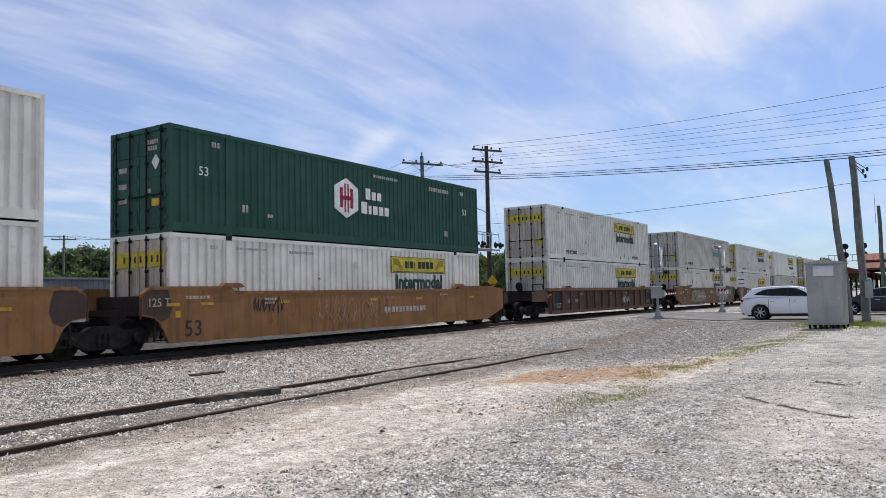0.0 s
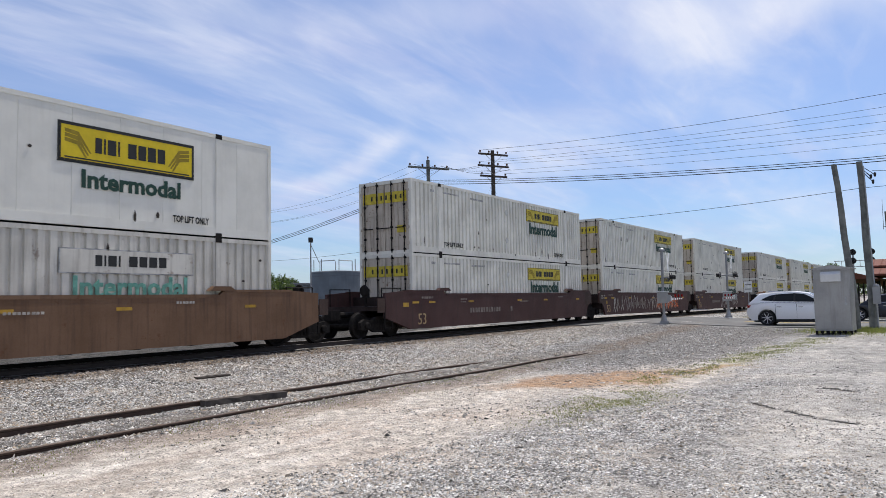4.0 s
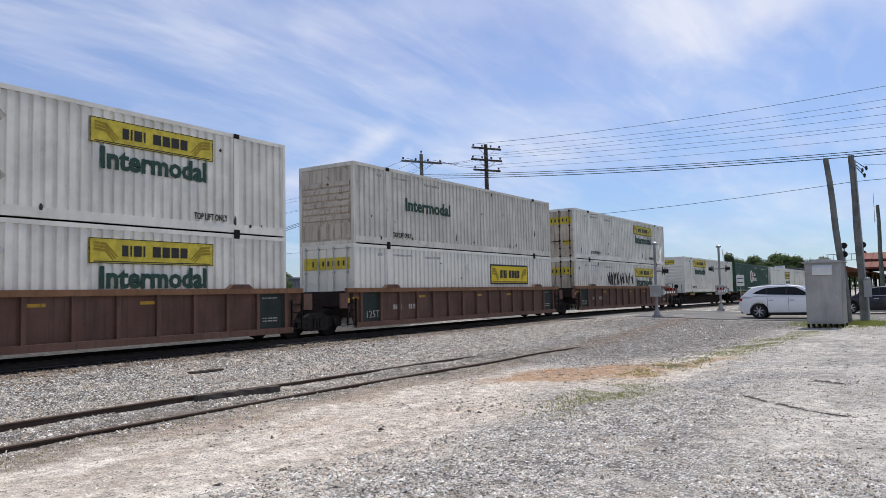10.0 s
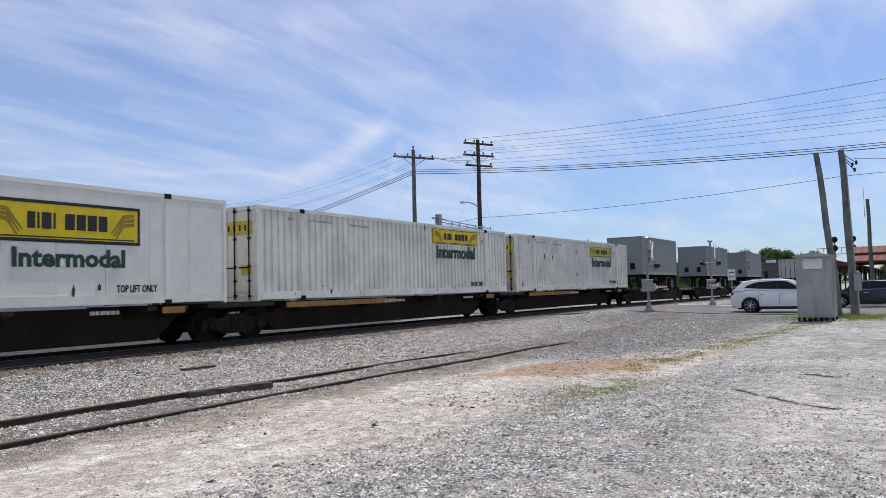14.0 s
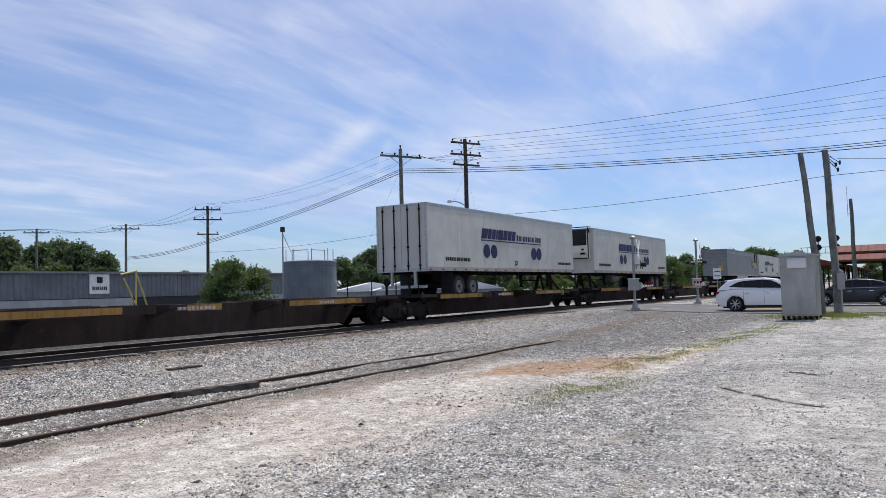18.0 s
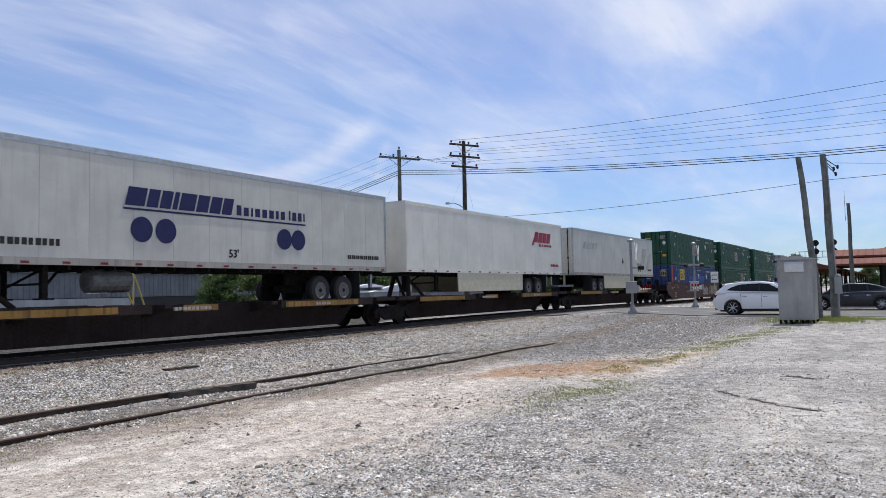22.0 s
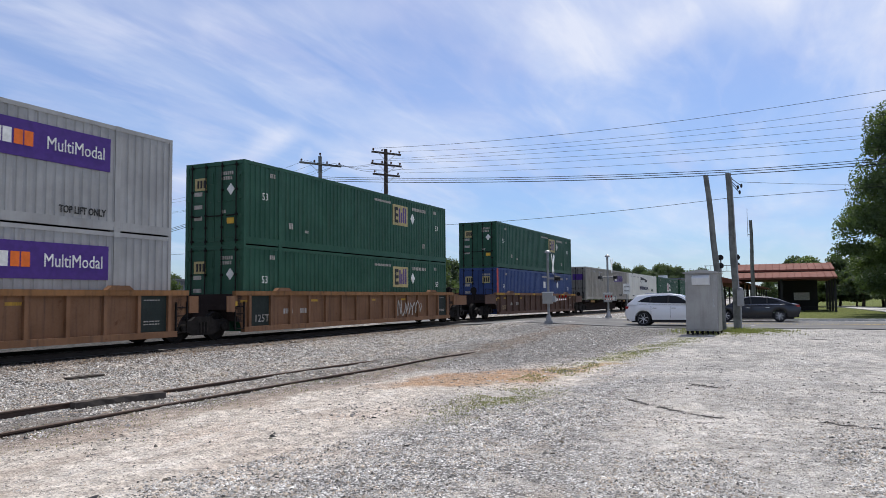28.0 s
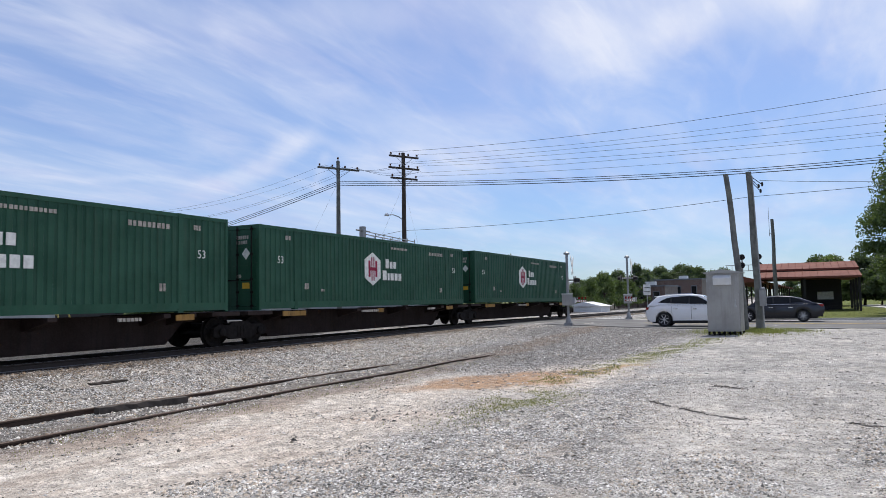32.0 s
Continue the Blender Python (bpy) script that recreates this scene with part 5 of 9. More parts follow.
M["leaf"] = leaf_material("oak_leaves", (0.048, 0.082, 0.032), (0.125, 0.180, 0.062))
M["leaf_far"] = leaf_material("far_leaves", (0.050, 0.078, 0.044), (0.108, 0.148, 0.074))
M["leaf_light"] = leaf_material("willow_leaves", (0.095, 0.138, 0.050), (0.21, 0.265, 0.105))
M["pine"] = leaf_material("pine_needles", (0.040, 0.066, 0.036), (0.09, 0.125, 0.065))
M["bark"] = plain("bark", (0.075, 0.058, 0.045), 0.95, 0, 0.4, 6.0, 0.02)


def leaves(seed, lumps, count, size, mat_name):
    """A crown: small leaf sprays scattered over the skins of many lumps. lumps: centre and radii."""
    rng = np.random.default_rng(seed)
    vol = np.array([l[1][0] * l[1][1] + l[1][0] * l[1][2] for l in lumps])
    pick = rng.choice(len(lumps), count, p=vol / vol.sum())
    cen, rad = np.array([l[0] for l in lumps])[pick], np.array([l[1] for l in lumps])[pick]
    d = rng.normal(size=(count, 3))
    d /= np.linalg.norm(d, axis=1, keepdims=True)
    d[:, 2] = np.where(d[:, 2] < -0.35, -d[:, 2] * 0.6, d[:, 2])
    p = cen + d * rad * rng.uniform(0.45, 1.22, (count, 1))
    u = rng.normal(size=(count, 3))
    u /= np.linalg.norm(u, axis=1, keepdims=True)
    w = np.cross(u, d + rng.normal(size=(count, 3)) * 0.7)
    w /= np.linalg.norm(w, axis=1, keepdims=True) + 1e-6
    s = size * rng.uniform(0.6, 1.4, (count, 1))
    quad = np.stack([p - u * s, p + w * s * 0.55, p + u * s, p - w * s * 0.55], 1).reshape(-1, 3)
    me = bpy.data.meshes.new("crown")
    me.from_pydata(quad.tolist(), [], np.arange(count * 4).reshape(-1, 4).tolist())
    me.materials.append(M[mat_name])
    return me


def tree(label, seed, height, spread, count, size, mat_name, low=0.28, trunk=0.22, name="tree", kind="round"):
    rng = random.Random(seed)
    t = thing(name, pose(0, 0, 0), label, "tree" if name == "tree" else "bush", "trees")
    lumps = []
    n = 34 if kind == "round" else 18
    for i in range(n):
        a, k = rng.uniform(0, 6.28), rng.random() ** 0.6
        f = rng.random()
        z = height * (low + 0.08 + (0.80 - low) * f)
        reach = spread * (0.75 * math.sin(math.pi * min(0.95, 0.25 + 0.72 * f)) if kind == "round" else 0.8 * (1 - 0.85 * f))
        r = spread * rng.uniform(0.14, 0.34) * (1.0 if kind == "round" else 0.8)
        lumps.append(((math.cos(a) * reach * k, math.sin(a) * reach * k, z), (r, r, r * rng.uniform(0.6, 0.85))))
    lumps.append(((0, 0, height * 0.84), (spread * 0.30, spread * 0.30, height * 0.13)))
    lumps.append(((0, 0, height * 0.55), (spread * 0.55, spread * 0.55, height * 0.25)))
    bm = bm_new()
    top = Vector((0, 0, height * 0.72))
    prev = Vector((0, 0, -0.3))
    for i in range(5):
        q = Vector((0.05 * height * 0.3 * math.sin(i + seed), 0.05 * height * 0.3 * math.cos(i * 1.3), height * 0.72 * (i + 1) / 5))
        tube(bm, prev, q, trunk * (1 - 0.17 * i), trunk * (1 - 0.17 * (i + 1)), 8, caps=False)
        prev = q
    tr = part("trunk", bm, "bark", t)
    for c, r in lumps[:9]:
        bm = bm_new()
        s = Vector((0, 0, max(height * 0.18, c[2] * 0.62)))
        mid = s.lerp(Vector(c), 0.55) + Vector((0, 0, 0.15))
        tube(bm, s, mid, trunk * 0.42, trunk * 0.26, 6, caps=False)
        tube(bm, mid, c, trunk * 0.26, trunk * 0.08, 6, caps=False)
        part("limb", bm, "bark", tr)
    ob = new("crown", leaves(seed, lumps, count, size, mat_name))
    ob.parent = t
    ob["label"] = "leafy crown"
    return t


def plant(proto, spots, rng):
    """Copies of a tree at (bearing, distance, scale); the first spot takes the tree itself."""
    for i, (az, dist, s) in enumerate(spots):
        p = bearing(az, dist)
        m = pose(p.x, p.y, p.z, 0, 0, rng.uniform(0, 360)) @ Matrix.Diagonal((s, s, s * rng.uniform(0.92, 1.08), 1))
        if i == 0:
            proto.matrix_basis = m
        else:
            copy_thing(proto, m)


trng = random.Random(8)
big = tree("large leafy oak at the edge of the lawn", 3, 15.0, 7.0, 150000, 0.10, "leaf", 0.02, 0.34)
bp = bearing(99.0, 58.0)
big.matrix_basis = pose(bp.x, bp.y, bp.z, 0, 0, 20)
side_tree = tree("leafy oak shading the footpath", 14, 8.0, 4.0, 36000, 0.10, "leaf", 0.05, 0.2)
sp_ = bearing(97.6, 66.0)
side_tree.matrix_basis = pose(sp_.x, sp_.y, sp_.z)
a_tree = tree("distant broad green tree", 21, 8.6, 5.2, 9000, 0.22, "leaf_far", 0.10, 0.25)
plant(a_tree, [(28.5, 108, 1.0), (33.0, 112, 0.95), (45.5, 118, 0.62), (56.0, 96, 0.86), (51.6, 104, 0.69), (60.3, 100, 0.79), (65.0, 98, 0.79), (69.4, 104, 0.86), (24.5, 104, 1.0), (82.6, 190, 0.95), (84.2, 196, 0.95), (72.6, 110, 0.7), (31.8, 118, 1.05), (34.6, 108, 0.8), (58.0, 120, 0.9), (62.0, 122, 0.9), (66.2, 122, 0.86), (53.0, 118, 0.86), (98.0, 100, 0.8), (103.0, 90, 1.0), (77.6, 186, 0.9), (79.4, 192, 1.0), (80.6, 188, 0.95), (82.0, 200, 1.05), (83.2, 192, 0.95), (85.0, 198, 0.9), (76.4, 180, 0.85), (98.6, 74, 0.75), (101.4, 70, 0.85)], trng)
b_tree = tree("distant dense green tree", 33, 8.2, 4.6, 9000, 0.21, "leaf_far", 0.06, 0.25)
plant(b_tree, [(30.6, 104, 0.95), (35.4, 110, 0.6), (42.6, 116, 0.62), (54.0, 92, 0.88), (58.4, 106, 0.73), (63.0, 94, 0.86), (67.4, 108, 0.74), (26.4, 112, 0.9), (22.0, 100, 1.0), (71.4, 96, 0.72), (89.4, 150, 0.62), (81.0, 185, 0.95), (96.6, 96, 0.8), (80.0, 170, 0.8), (78.8, 165, 0.75), (100.6, 96, 0.9), (49.8, 110, 0.73), (37.2, 116, 0.6), (40.0, 120, 0.62), (48.6, 112, 0.62), (78.4, 190, 0.95), (80.0, 196, 1.0), (81.4, 190, 1.0), (84.4, 200, 0.95), (77.0, 184, 0.85), (86.2, 190, 0.8), (74.8, 176, 0.8), (75.6, 182, 0.8), (97.4, 82, 0.8), (91.0, 116, 0.8), (92.4, 112, 0.75), (93.8, 108, 0.8), (95.2, 104, 0.85), (96.4, 108, 0.8), (97.8, 106, 0.9), (99.2, 104, 0.9), (100.2, 112, 1.0), (101.8, 100, 0.9), (103.4, 98, 1.0), (105.0, 96, 1.0)], trng)
c_tree = tree("broad light green tree behind the station", 61, 9.2, 5.4, 9000, 0.24, "leaf_light", 0.04, 0.25)
plant(c_tree, [(92.0, 105, 0.7), (93.4, 110, 0.76), (94.8, 108, 0.7), (29.6, 96, 0.72), (32.4, 98, 0.62), (67.8, 84, 0.67), (56.8, 88, 0.47)], trng)
pine = tree("dark pine behind the crossing", 41, 7.0, 2.3, 2600, 0.22, "pine", 0.06, 0.14, kind="cone")
plant(pine, [(78.9, 122, 1.0), (79.6, 130, 0.85), (77.2, 108, 0.6)], trng)
shrub = tree("leafy green roadside shrub by the yard", 52, 3.4, 2.1, 4200, 0.085, "leaf", 0.0, 0.06, "bush")
plant(shrub, [(43.4, 45.0, 0.92), (42.0, 44.5, 0.66), (45.0, 46.0, 0.80), (42.7, 46.5, 0.92), (75.4, 92, 1.2), (76.5, 97, 1.35), (77.5, 104, 1.3), (73.0, 80, 1.0), (74.4, 90, 1.0), (78.3, 112, 1.3), (67.5, 70, 0.8), (70.2, 74, 0.9), (64.8, 66, 0.6)], trng)

# ---- buildings ----
M["wall_grey"] = painted("grey_blue_cladding", (0.15, 0.165, 0.185), (0.10, 0.10, 0.10), 0.3, 0.6)
M["wall_pale"] = painted("pale_cladding", (0.34, 0.355, 0.37), (0.2, 0.2, 0.19), 0.35, 0.6)
M["wall_dark"] = plain("bay_shade_colour", (0.03, 0.03, 0.032), 0.7)
M["roof_white"] = plain("white_sheet_roof", (0.72, 0.73, 0.74), 0.5, 0, 0.08)
M["red_roof"] = painted("red_metal_roof", (0.175, 0.056, 0.037), (0.085, 0.045, 0.036), 0.4, 0.7)
M["post"] = plain("dark_steel_post", (0.028, 0.028, 0.030), 0.6)


def brick_material():
    n = Nodes("brickwork")
    b = n.node("TexBrick")
    n.put(b.inputs["Vector"], n.mapped(n.tc.outputs["Object"], (1, 1, 1)))
    b.inputs["Scale"].default_value = 4.0
    b.inputs["Color1"].default_value, b.inputs["Color2"].default_value, b.inputs["Mortar"].default_value = (0.15, 0.055, 0.038, 1), (0.10, 0.042, 0.032, 1), (0.2, 0.18, 0.16, 1)
    v = n.noise(n.tc.outputs["Object"], 1.3, 4.0)
    return n.done(n.mix(n.span(v, 0.3, 0.75, 0.0, 0.5), b.outputs[0], (0.07, 0.05, 0.045)), 0.9)


M["brick"] = brick_material()
wz = ground_z(30, 48)
ware = thing("warehouse", pose(0, 48, wz), "long low grey warehouse with pale lower wall", "building")
for i in range(14):
    x0 = -4 + 4.4 * i
    bm = bm_new()
    o = [(x0, 0.25)]
    for k in range(11):
        a = x0 + 0.4 * k
        o += [(a, 0.0), (a + 0.04, -0.04), (a + 0.30, -0.04), (a + 0.34, 0.0)]
    prism(bm, o + [(x0 + 4.39, 0.0), (x0 + 4.39, 0.25)], 2, 1.25, 2.98)
    part("wall_panel", bm, "wall_grey", ware, "grey-blue ribbed cladding")
    bm = bm_new()
    box(bm, x0, x0 + 4.39, -0.05, 0.25, -0.2, 1.20)
    # loading bays are closed panels; the shade inside is their near-black colour
    part("wall_panel", bm, "wall_pale" if i not in (9, 10, 11) else "wall_dark", ware, "pale lower wall" if i not in (9, 10, 11) else "loading bay, inner shade as a near-black panel")
bm = bm_new()
box(bm, -4.2, 57.9, -0.25, 16, 2.98, 3.12)
part("roof", bm, "wall_grey", ware)
bm = bm_new()
box(bm, -4, 57.6, 0.26, 15.8, -0.2, 2.97)
part("rear_wall", bm, "wall_grey", ware)
bm = bm_new()
box(bm, 32.0, 33.55, -0.12, -0.05, 1.55, 2.95)
sg = part("sign", bm, "white_sign", ware, "white sign with dark emblem")
bm = bm_new()
box(bm, 32.55, 33.0, -0.135, -0.12, 2.3, 2.75)
bars(bm, 32.2, 1.8, -0.12, 1.2, 0.26, 8)
part("sign_marks", bm, "black_ink", sg)
bm = bm_new()
for i in range(5):
    tube(bm, (17.5 + 0.9 * i, -1.0, -0.1), (17.5 + 0.9 * i, -1.0, 1.0), 0.05, seg=6)
part("post", bm, "post", ware)

TK = bearing(49.1, 55.0)
tank = thing("storage_tank", pose(*TK), "squat grey-blue steel storage tank with hoops", "tank")
bm = bm_new()
lathe(bm, [(1.92, -0.3), (1.92, 3.2), (1.96, 3.2), (1.96, 3.3), (1.88, 3.34), (0.1, 3.46)], "z", 36)
part("shell", bm, painted("tank_paint", (0.16, 0.185, 0.205), (0.1, 0.1, 0.1), 0.3, 0.5), tank)
for z in (2.95,):
    bm = bm_new()
    lathe(bm, [(1.93, z), (1.945, z), (1.945, z + 0.05), (1.93, z + 0.05)], "z", 36)
    part("hoop", bm, "wall_grey", tank)
bm = bm_new()
for a in range(0, 360, 45):
    tube(bm, (1.7 * math.cos(radians(a)), 1.7 * math.sin(radians(a)), 3.28), (1.7 * math.cos(radians(a)), 1.7 * math.sin(radians(a)), 4.2), 0.03, seg=6)
for a in (0, 90):
    c, s = math.cos(radians(a)), math.sin(radians(a))
    tube(bm, (0.2 * c, 0.2 * s, 4.2), (1.7 * c, 1.7 * s, 4.2), 0.03, seg=6)
part("guard_rail", bm, "galv", tank)
LM = bearing(47.1, 53.0)
lampm = thing("flood_lamp", pose(*LM), "slim mast with a flood lamp beside the tank", "lamp")
bm = bm_new()
tube(bm, (0, 0, -0.2), (0, 0, 5.4), 0.06, 0.045, 8)
tube(bm, (0, 0, 5.2), (1.3, 0.4, 4.0), 0.025, seg=6)
part("mast", bm, "galv", lampm)
bm = bm_new()
box(bm, -0.13, 0.13, -0.10, 0.10, 5.35, 5.70)
part("lamp_head", bm, "dark", lampm, bevel=0.02)

YS = bearing(36.75, 38.0)
ys_ = thing("bumper_frame", pose(YS.x, YS.y, YS.z, 0, 0, 20), "yellow steel bracket frame by the yard", "frame")
for o in (((0, 0, -0.1), (0, 0, 2.75)), ((-0.95, 0, 2.35), (-0.1, 0, 1.2)), ((0, 0, 2.65), (1.5, 0, 0.0)), ((-1.2, 0, 2.55), (0.1, 0, 2.75))):
    bm = bm_new()
    tube(bm, o[0], o[1], 0.04, seg=8)
    part("strut", bm, "amber_pale", ys_, "pale yellow steel strut")

for az, dist, w, d, h in ((56.5, 78, 7, 5, 0.35), (58.8, 82, 8, 6, 0.45), (61.2, 86, 7, 6, 0.3), (53.6, 84, 9, 6, 0.3)):
    p = bearing(az, dist)
    sh = thing("shed", pose(p.x, p.y, p.z, 0, 0, -az + 8), "low shed with a white sheet roof", "building", "white roofed sheds")
    bm = bm_new()
    box(bm, -w / 2, w / 2, -d / 2, d / 2, -0.3, 1.35 + h * 0.2)
    part("wall", bm, "wall_pale", sh)
    bm = bm_new()
    prism(bm, [(-w / 2 - 0.3, 1.35 + h * 0.2), (w / 2 + 0.3, 1.35 + h * 0.2), (0, 2.1 + h)], 1, -d / 2 - 0.2, d / 2 + 0.2)
    part("roof", bm, "roof_white", sh)

# station canopies
ST = pose(80.0, -0.5, ground_z(80, -1))
st = thing("station_shelter", ST, "open station shelter with two-tier red metal roof", "building")
for z0, z1, hy, hx, ins, nm in ((3.1, 3.62, 4.28, 7.0, 1.9, "lower_roof"), (3.86, 4.5, 4.2, 5.0, 2.4, "upper_roof")):
    bm = bm_new()
    a = [bm.verts.new((x, y, z0)) for x, y in ((-hx, -hy), (hx, -hy), (hx, hy), (-hx, hy))]
    b = [bm.verts.new((x, y, z1)) for x, y in ((-hx + ins, -hy + ins * 0.06), (hx - ins, -hy + ins * 0.06), (hx - ins, hy - ins * 0.06), (-hx + ins, hy - ins * 0.06))]
    c = [bm.verts.new((v.co.x, v.co.y, z0 - 0.16)) for v in a]
    bm.faces.new(b)
    bm.faces.new(c[::-1])
    for i in range(4):
        j = (i + 1) % 4
        bm.faces.new((a[i], a[j], b[j], b[i]))
        bm.faces.new((c[i], c[j], a[j], a[i]))
    r = part(nm, bm, "red_roof", st, "red metal roof")
    bm = bm_new()
    for i in range(14):
        y = -hy + 0.3 + i * (2 * hy - 0.6) / 13
        k = 1 - ins * 0.06 / hy
        tube(bm, (-hx, y, z0 + 0.02), (-hx + ins, y * k, z1 + 0.02), 0.022, seg=4)
    part("standing_seam", bm, "red_roof", r, "raised roof seams", kind="stuff")
bm = bm_new()
box(bm, -4.8, 4.8, -4.0, 4.0, 3.6, 3.88)
part("clerestory", bm, "post", st)
for x in (-6.2, -2, 2, 6.2):
    for y in (-4.1, 0.2, 4.1):
        bm = bm_new()
        box(bm, x - 0.10, x + 0.10, y - 0.10, y + 0.10, -0.3, 3.15)
        part("post", bm, "post", st)
bm = bm_new()
box(bm, 1.0, 6.0, -3.0, 0.5, -0.3, 3.05)
part("kiosk", bm, "post", st, "dark kiosk under the roof")
bm = bm_new()
box(bm, 0.93, 1.0, -2.3, -0.9, 1.0, 1.75)
part("notice", bm, "white_sign", st, "white notice board")
bm = bm_new()
box(bm, -3, -2.4, -4.0, -1.5, 0.35, 0.42)
box(bm, -2.95, -2.85, -3.9, -3.8, -0.2, 0.4)
box(bm, -2.95, -2.85, -1.7, -1.6, -0.2, 0.4)
part("bench", bm, "post", st)
pc = thing("platform_canopy", pose(0, 0, 0), "long low red platform canopy on dark posts", "building")
for i in range(12):
    x = 68 + 6.0 * i
    y = 4.9 - 0.16 * i
    z = ground_z(x, y)
    bm = bm_new()
    prism(bm, [(y - 1.9, z + 2.75), (y - 1.9, z + 2.62), (y + 1.9, z + 2.62), (y + 1.9, z + 2.75), (y, z + 3.25)], 0, x, x + 5.98)
    part("roof", bm, "red_roof", pc)
    for yy in (-1.4, 1.4):
        bm = bm_new()
        box(bm, x + 0.4, x + 0.58, y + yy - 0.08, y + yy + 0.08, z - 0.3, z + 2.65)
        part("post", bm, "post", pc)
# signal bridge lamps over the line
for az, dist in ((86.27, 108), (87.38, 108)):
    p = bearing(az, dist)
    s = thing("railway_signal", pose(p.x, p.y, p.z, 0, 0, 0), "black railway signal head on a tall mast", "signal", "railway signals")
    bm = bm_new()
    tube(bm, (0.2, 0, -0.3), (0.2, 0, 6.9 - p.z), 0.10, seg=8)
    part("mast", bm, "galv", s)
    for z in (6.75, 5.65):
        bm = bm_new()
        lathe(bm, [(0.04, 0.0), (0.40, 0.0), (0.40, -0.05), (0.16, -0.06), (0.16, -0.35), (0.13, -0.35), (0.13, -0.08), (0.04, -0.08)], "x", 18, (0, 0, z - p.z))
        part("signal_head", bm, "dark", s, "round black signal target")
p = bearing(86.8, 110)
gb = thing("signal_bridge", pose(p.x, p.y, p.z), "grey lattice signal bridge walkway", "signal bridge")
for z in (4.9, 5.7):
    bm = bm_new()
    box(bm, -0.06, 0.06, -1.9, 3.2, z - p.z, z - p.z + 0.08)
    part("rail", bm, "galv", gb)
for i in range(8):
    bm = bm_new()
    box(bm, -0.04, 0.04, -1.9 + i * 0.7, -1.84 + i * 0.7, 4.9 - p.z, 5.75 - p.z)
    part("upright", bm, "galv", gb)
for y in (-1.9, 3.15):
    bm = bm_new()
    box(bm, -0.10, 0.10, y - 0.08, y + 0.08, -0.3, 4.9 - p.z)
    part("leg", bm, "galv", gb)


def brick_building(az, dist, w, d, h, turn, label, wins=4):
    p = bearing(az, dist)
    b = thing("brick_building", pose(p.x, p.y, p.z, 0, 0, turn), label, "building", "brick buildings")
    bm = bm_new()
    box(bm, -d / 2, d / 2, -w / 2, w / 2, -0.5, h)
    part("wall", bm, "brick", b)
    bm = bm_new()
    box(bm, -d / 2 - 0.15, d / 2 + 0.15, -w / 2 - 0.15, w / 2 + 0.15, h, h + 0.25)
    part("roof", bm, "wall_grey", b, "flat roof with parapet")
    for i in range(wins):
        bm = bm_new()
        y = -w / 2 + w * (i + 0.5) / wins
        box(bm, -d / 2 - 0.04, -d / 2 + 0.1, y - 0.55, y + 0.55, h * 0.36, h * 0.78)
        wnd = part("window", bm, "wall_grey", b, "pale window frame")
        bm = bm_new()
        box(bm, -d / 2 - 0.055, -d / 2, y - 0.45, y + 0.45, h * 0.40, h * 0.74)
        part("pane", bm, "glass", wnd)
    bm = bm_new()
    box(bm, -1.0, 0.2, -w * 0.2, -w * 0.2 + 1.6, h + 0.25, h + 0.9)
    part("roof_unit", bm, "case_white", b, "pale rooftop unit")


brick_building(81.7, 158, 12, 9, 5.0, -6, "low brown brick shop with a flat roof")
brick_building(83.7, 208, 13, 9, 6.8, -6, "brown brick building with a flat roof", 5)
brick_building(79.6, 128, 8, 8, 3.3, -6, "low dark brick shed", 3)
for az, dist, w, h in ((72.2, 112, 9.0, 3.4),):
    p = bearing(az, dist)
    hs = thing("house", pose(p.x, p.y, p.z, 0, 0, -az + 80), "pale single-storey house among trees", "house", "houses")
    bm = bm_new()
    box(bm, -3, 3, -w / 2, w / 2, -0.3, h - 0.7)
    part("wall", bm, "wall_pale", hs)
    bm = bm_new()
    prism(bm, [(-3.4, h - 0.7), (3.4, h - 0.7), (0, h + 0.7)], 1, -w / 2 - 0.3, w / 2 + 0.3)
    part("roof", bm, "wall_grey", hs, "grey gabled roof")
    for y in (-w * 0.25, w * 0.25):
        bm = bm_new()
        box(bm, -3.05, -2.95, y - 0.5, y + 0.5, 0.8, 1.9)
        part("window", bm, "glass", hs)

# white traffic sign past the road, low white tent roof
p = bearing(79.6, 53.0)
ts = thing("traffic_sign", pose(p.x, p.y, p.z, 0, 0, 5), "white rectangular traffic sign on a post", "sign")
bm = bm_new()
box(bm, -0.03, 0.03, -0.03, 0.03, -0.2, 2.3)
part("post", bm, "galv", ts)
bm = bm_new()
box(bm, -0.06, -0.03, -0.24, 0.24, 1.55, 2.28)
pl = part("plate", bm, "white_sign", ts, "white plate")
bm = bm_new()
for z in (2.0, 1.72):
    box(bm, -0.068, -0.05, -0.18, 0.18, z + 0.03, z + 0.08)
part("plate_marks", bm, "black_ink", pl, "two black lines of writing", kind="stuff")
p = bearing(75.3, 86.0)
wt = thing("marquee", pose(p.x, p.y, p.z, 0, 0, 0), "low white marquee beside the road", "tent")
bm = bm_new()
prism(bm, [(-2.1, 0.65), (2.1, 0.65), (0, 1.15)], 0, -2.4, 2.4)
part("canvas", bm, "roof_white", wt, "white canvas roof")
bm = bm_new()
box(bm, -2.2, 2.2, -1.9, 1.9, -0.4, 0.65)
part("wall", bm, "roof_white", wt)

# ---- the train ----
LEN, HIGH, HALF = 16.15, 2.905, 1.295
DOUBLE_BASE = 6.36 - 2 * HIGH - RAIL_TOP      # floor of the lower box over the rail
ROWS_T = [0.5 * i for i in range(65)]
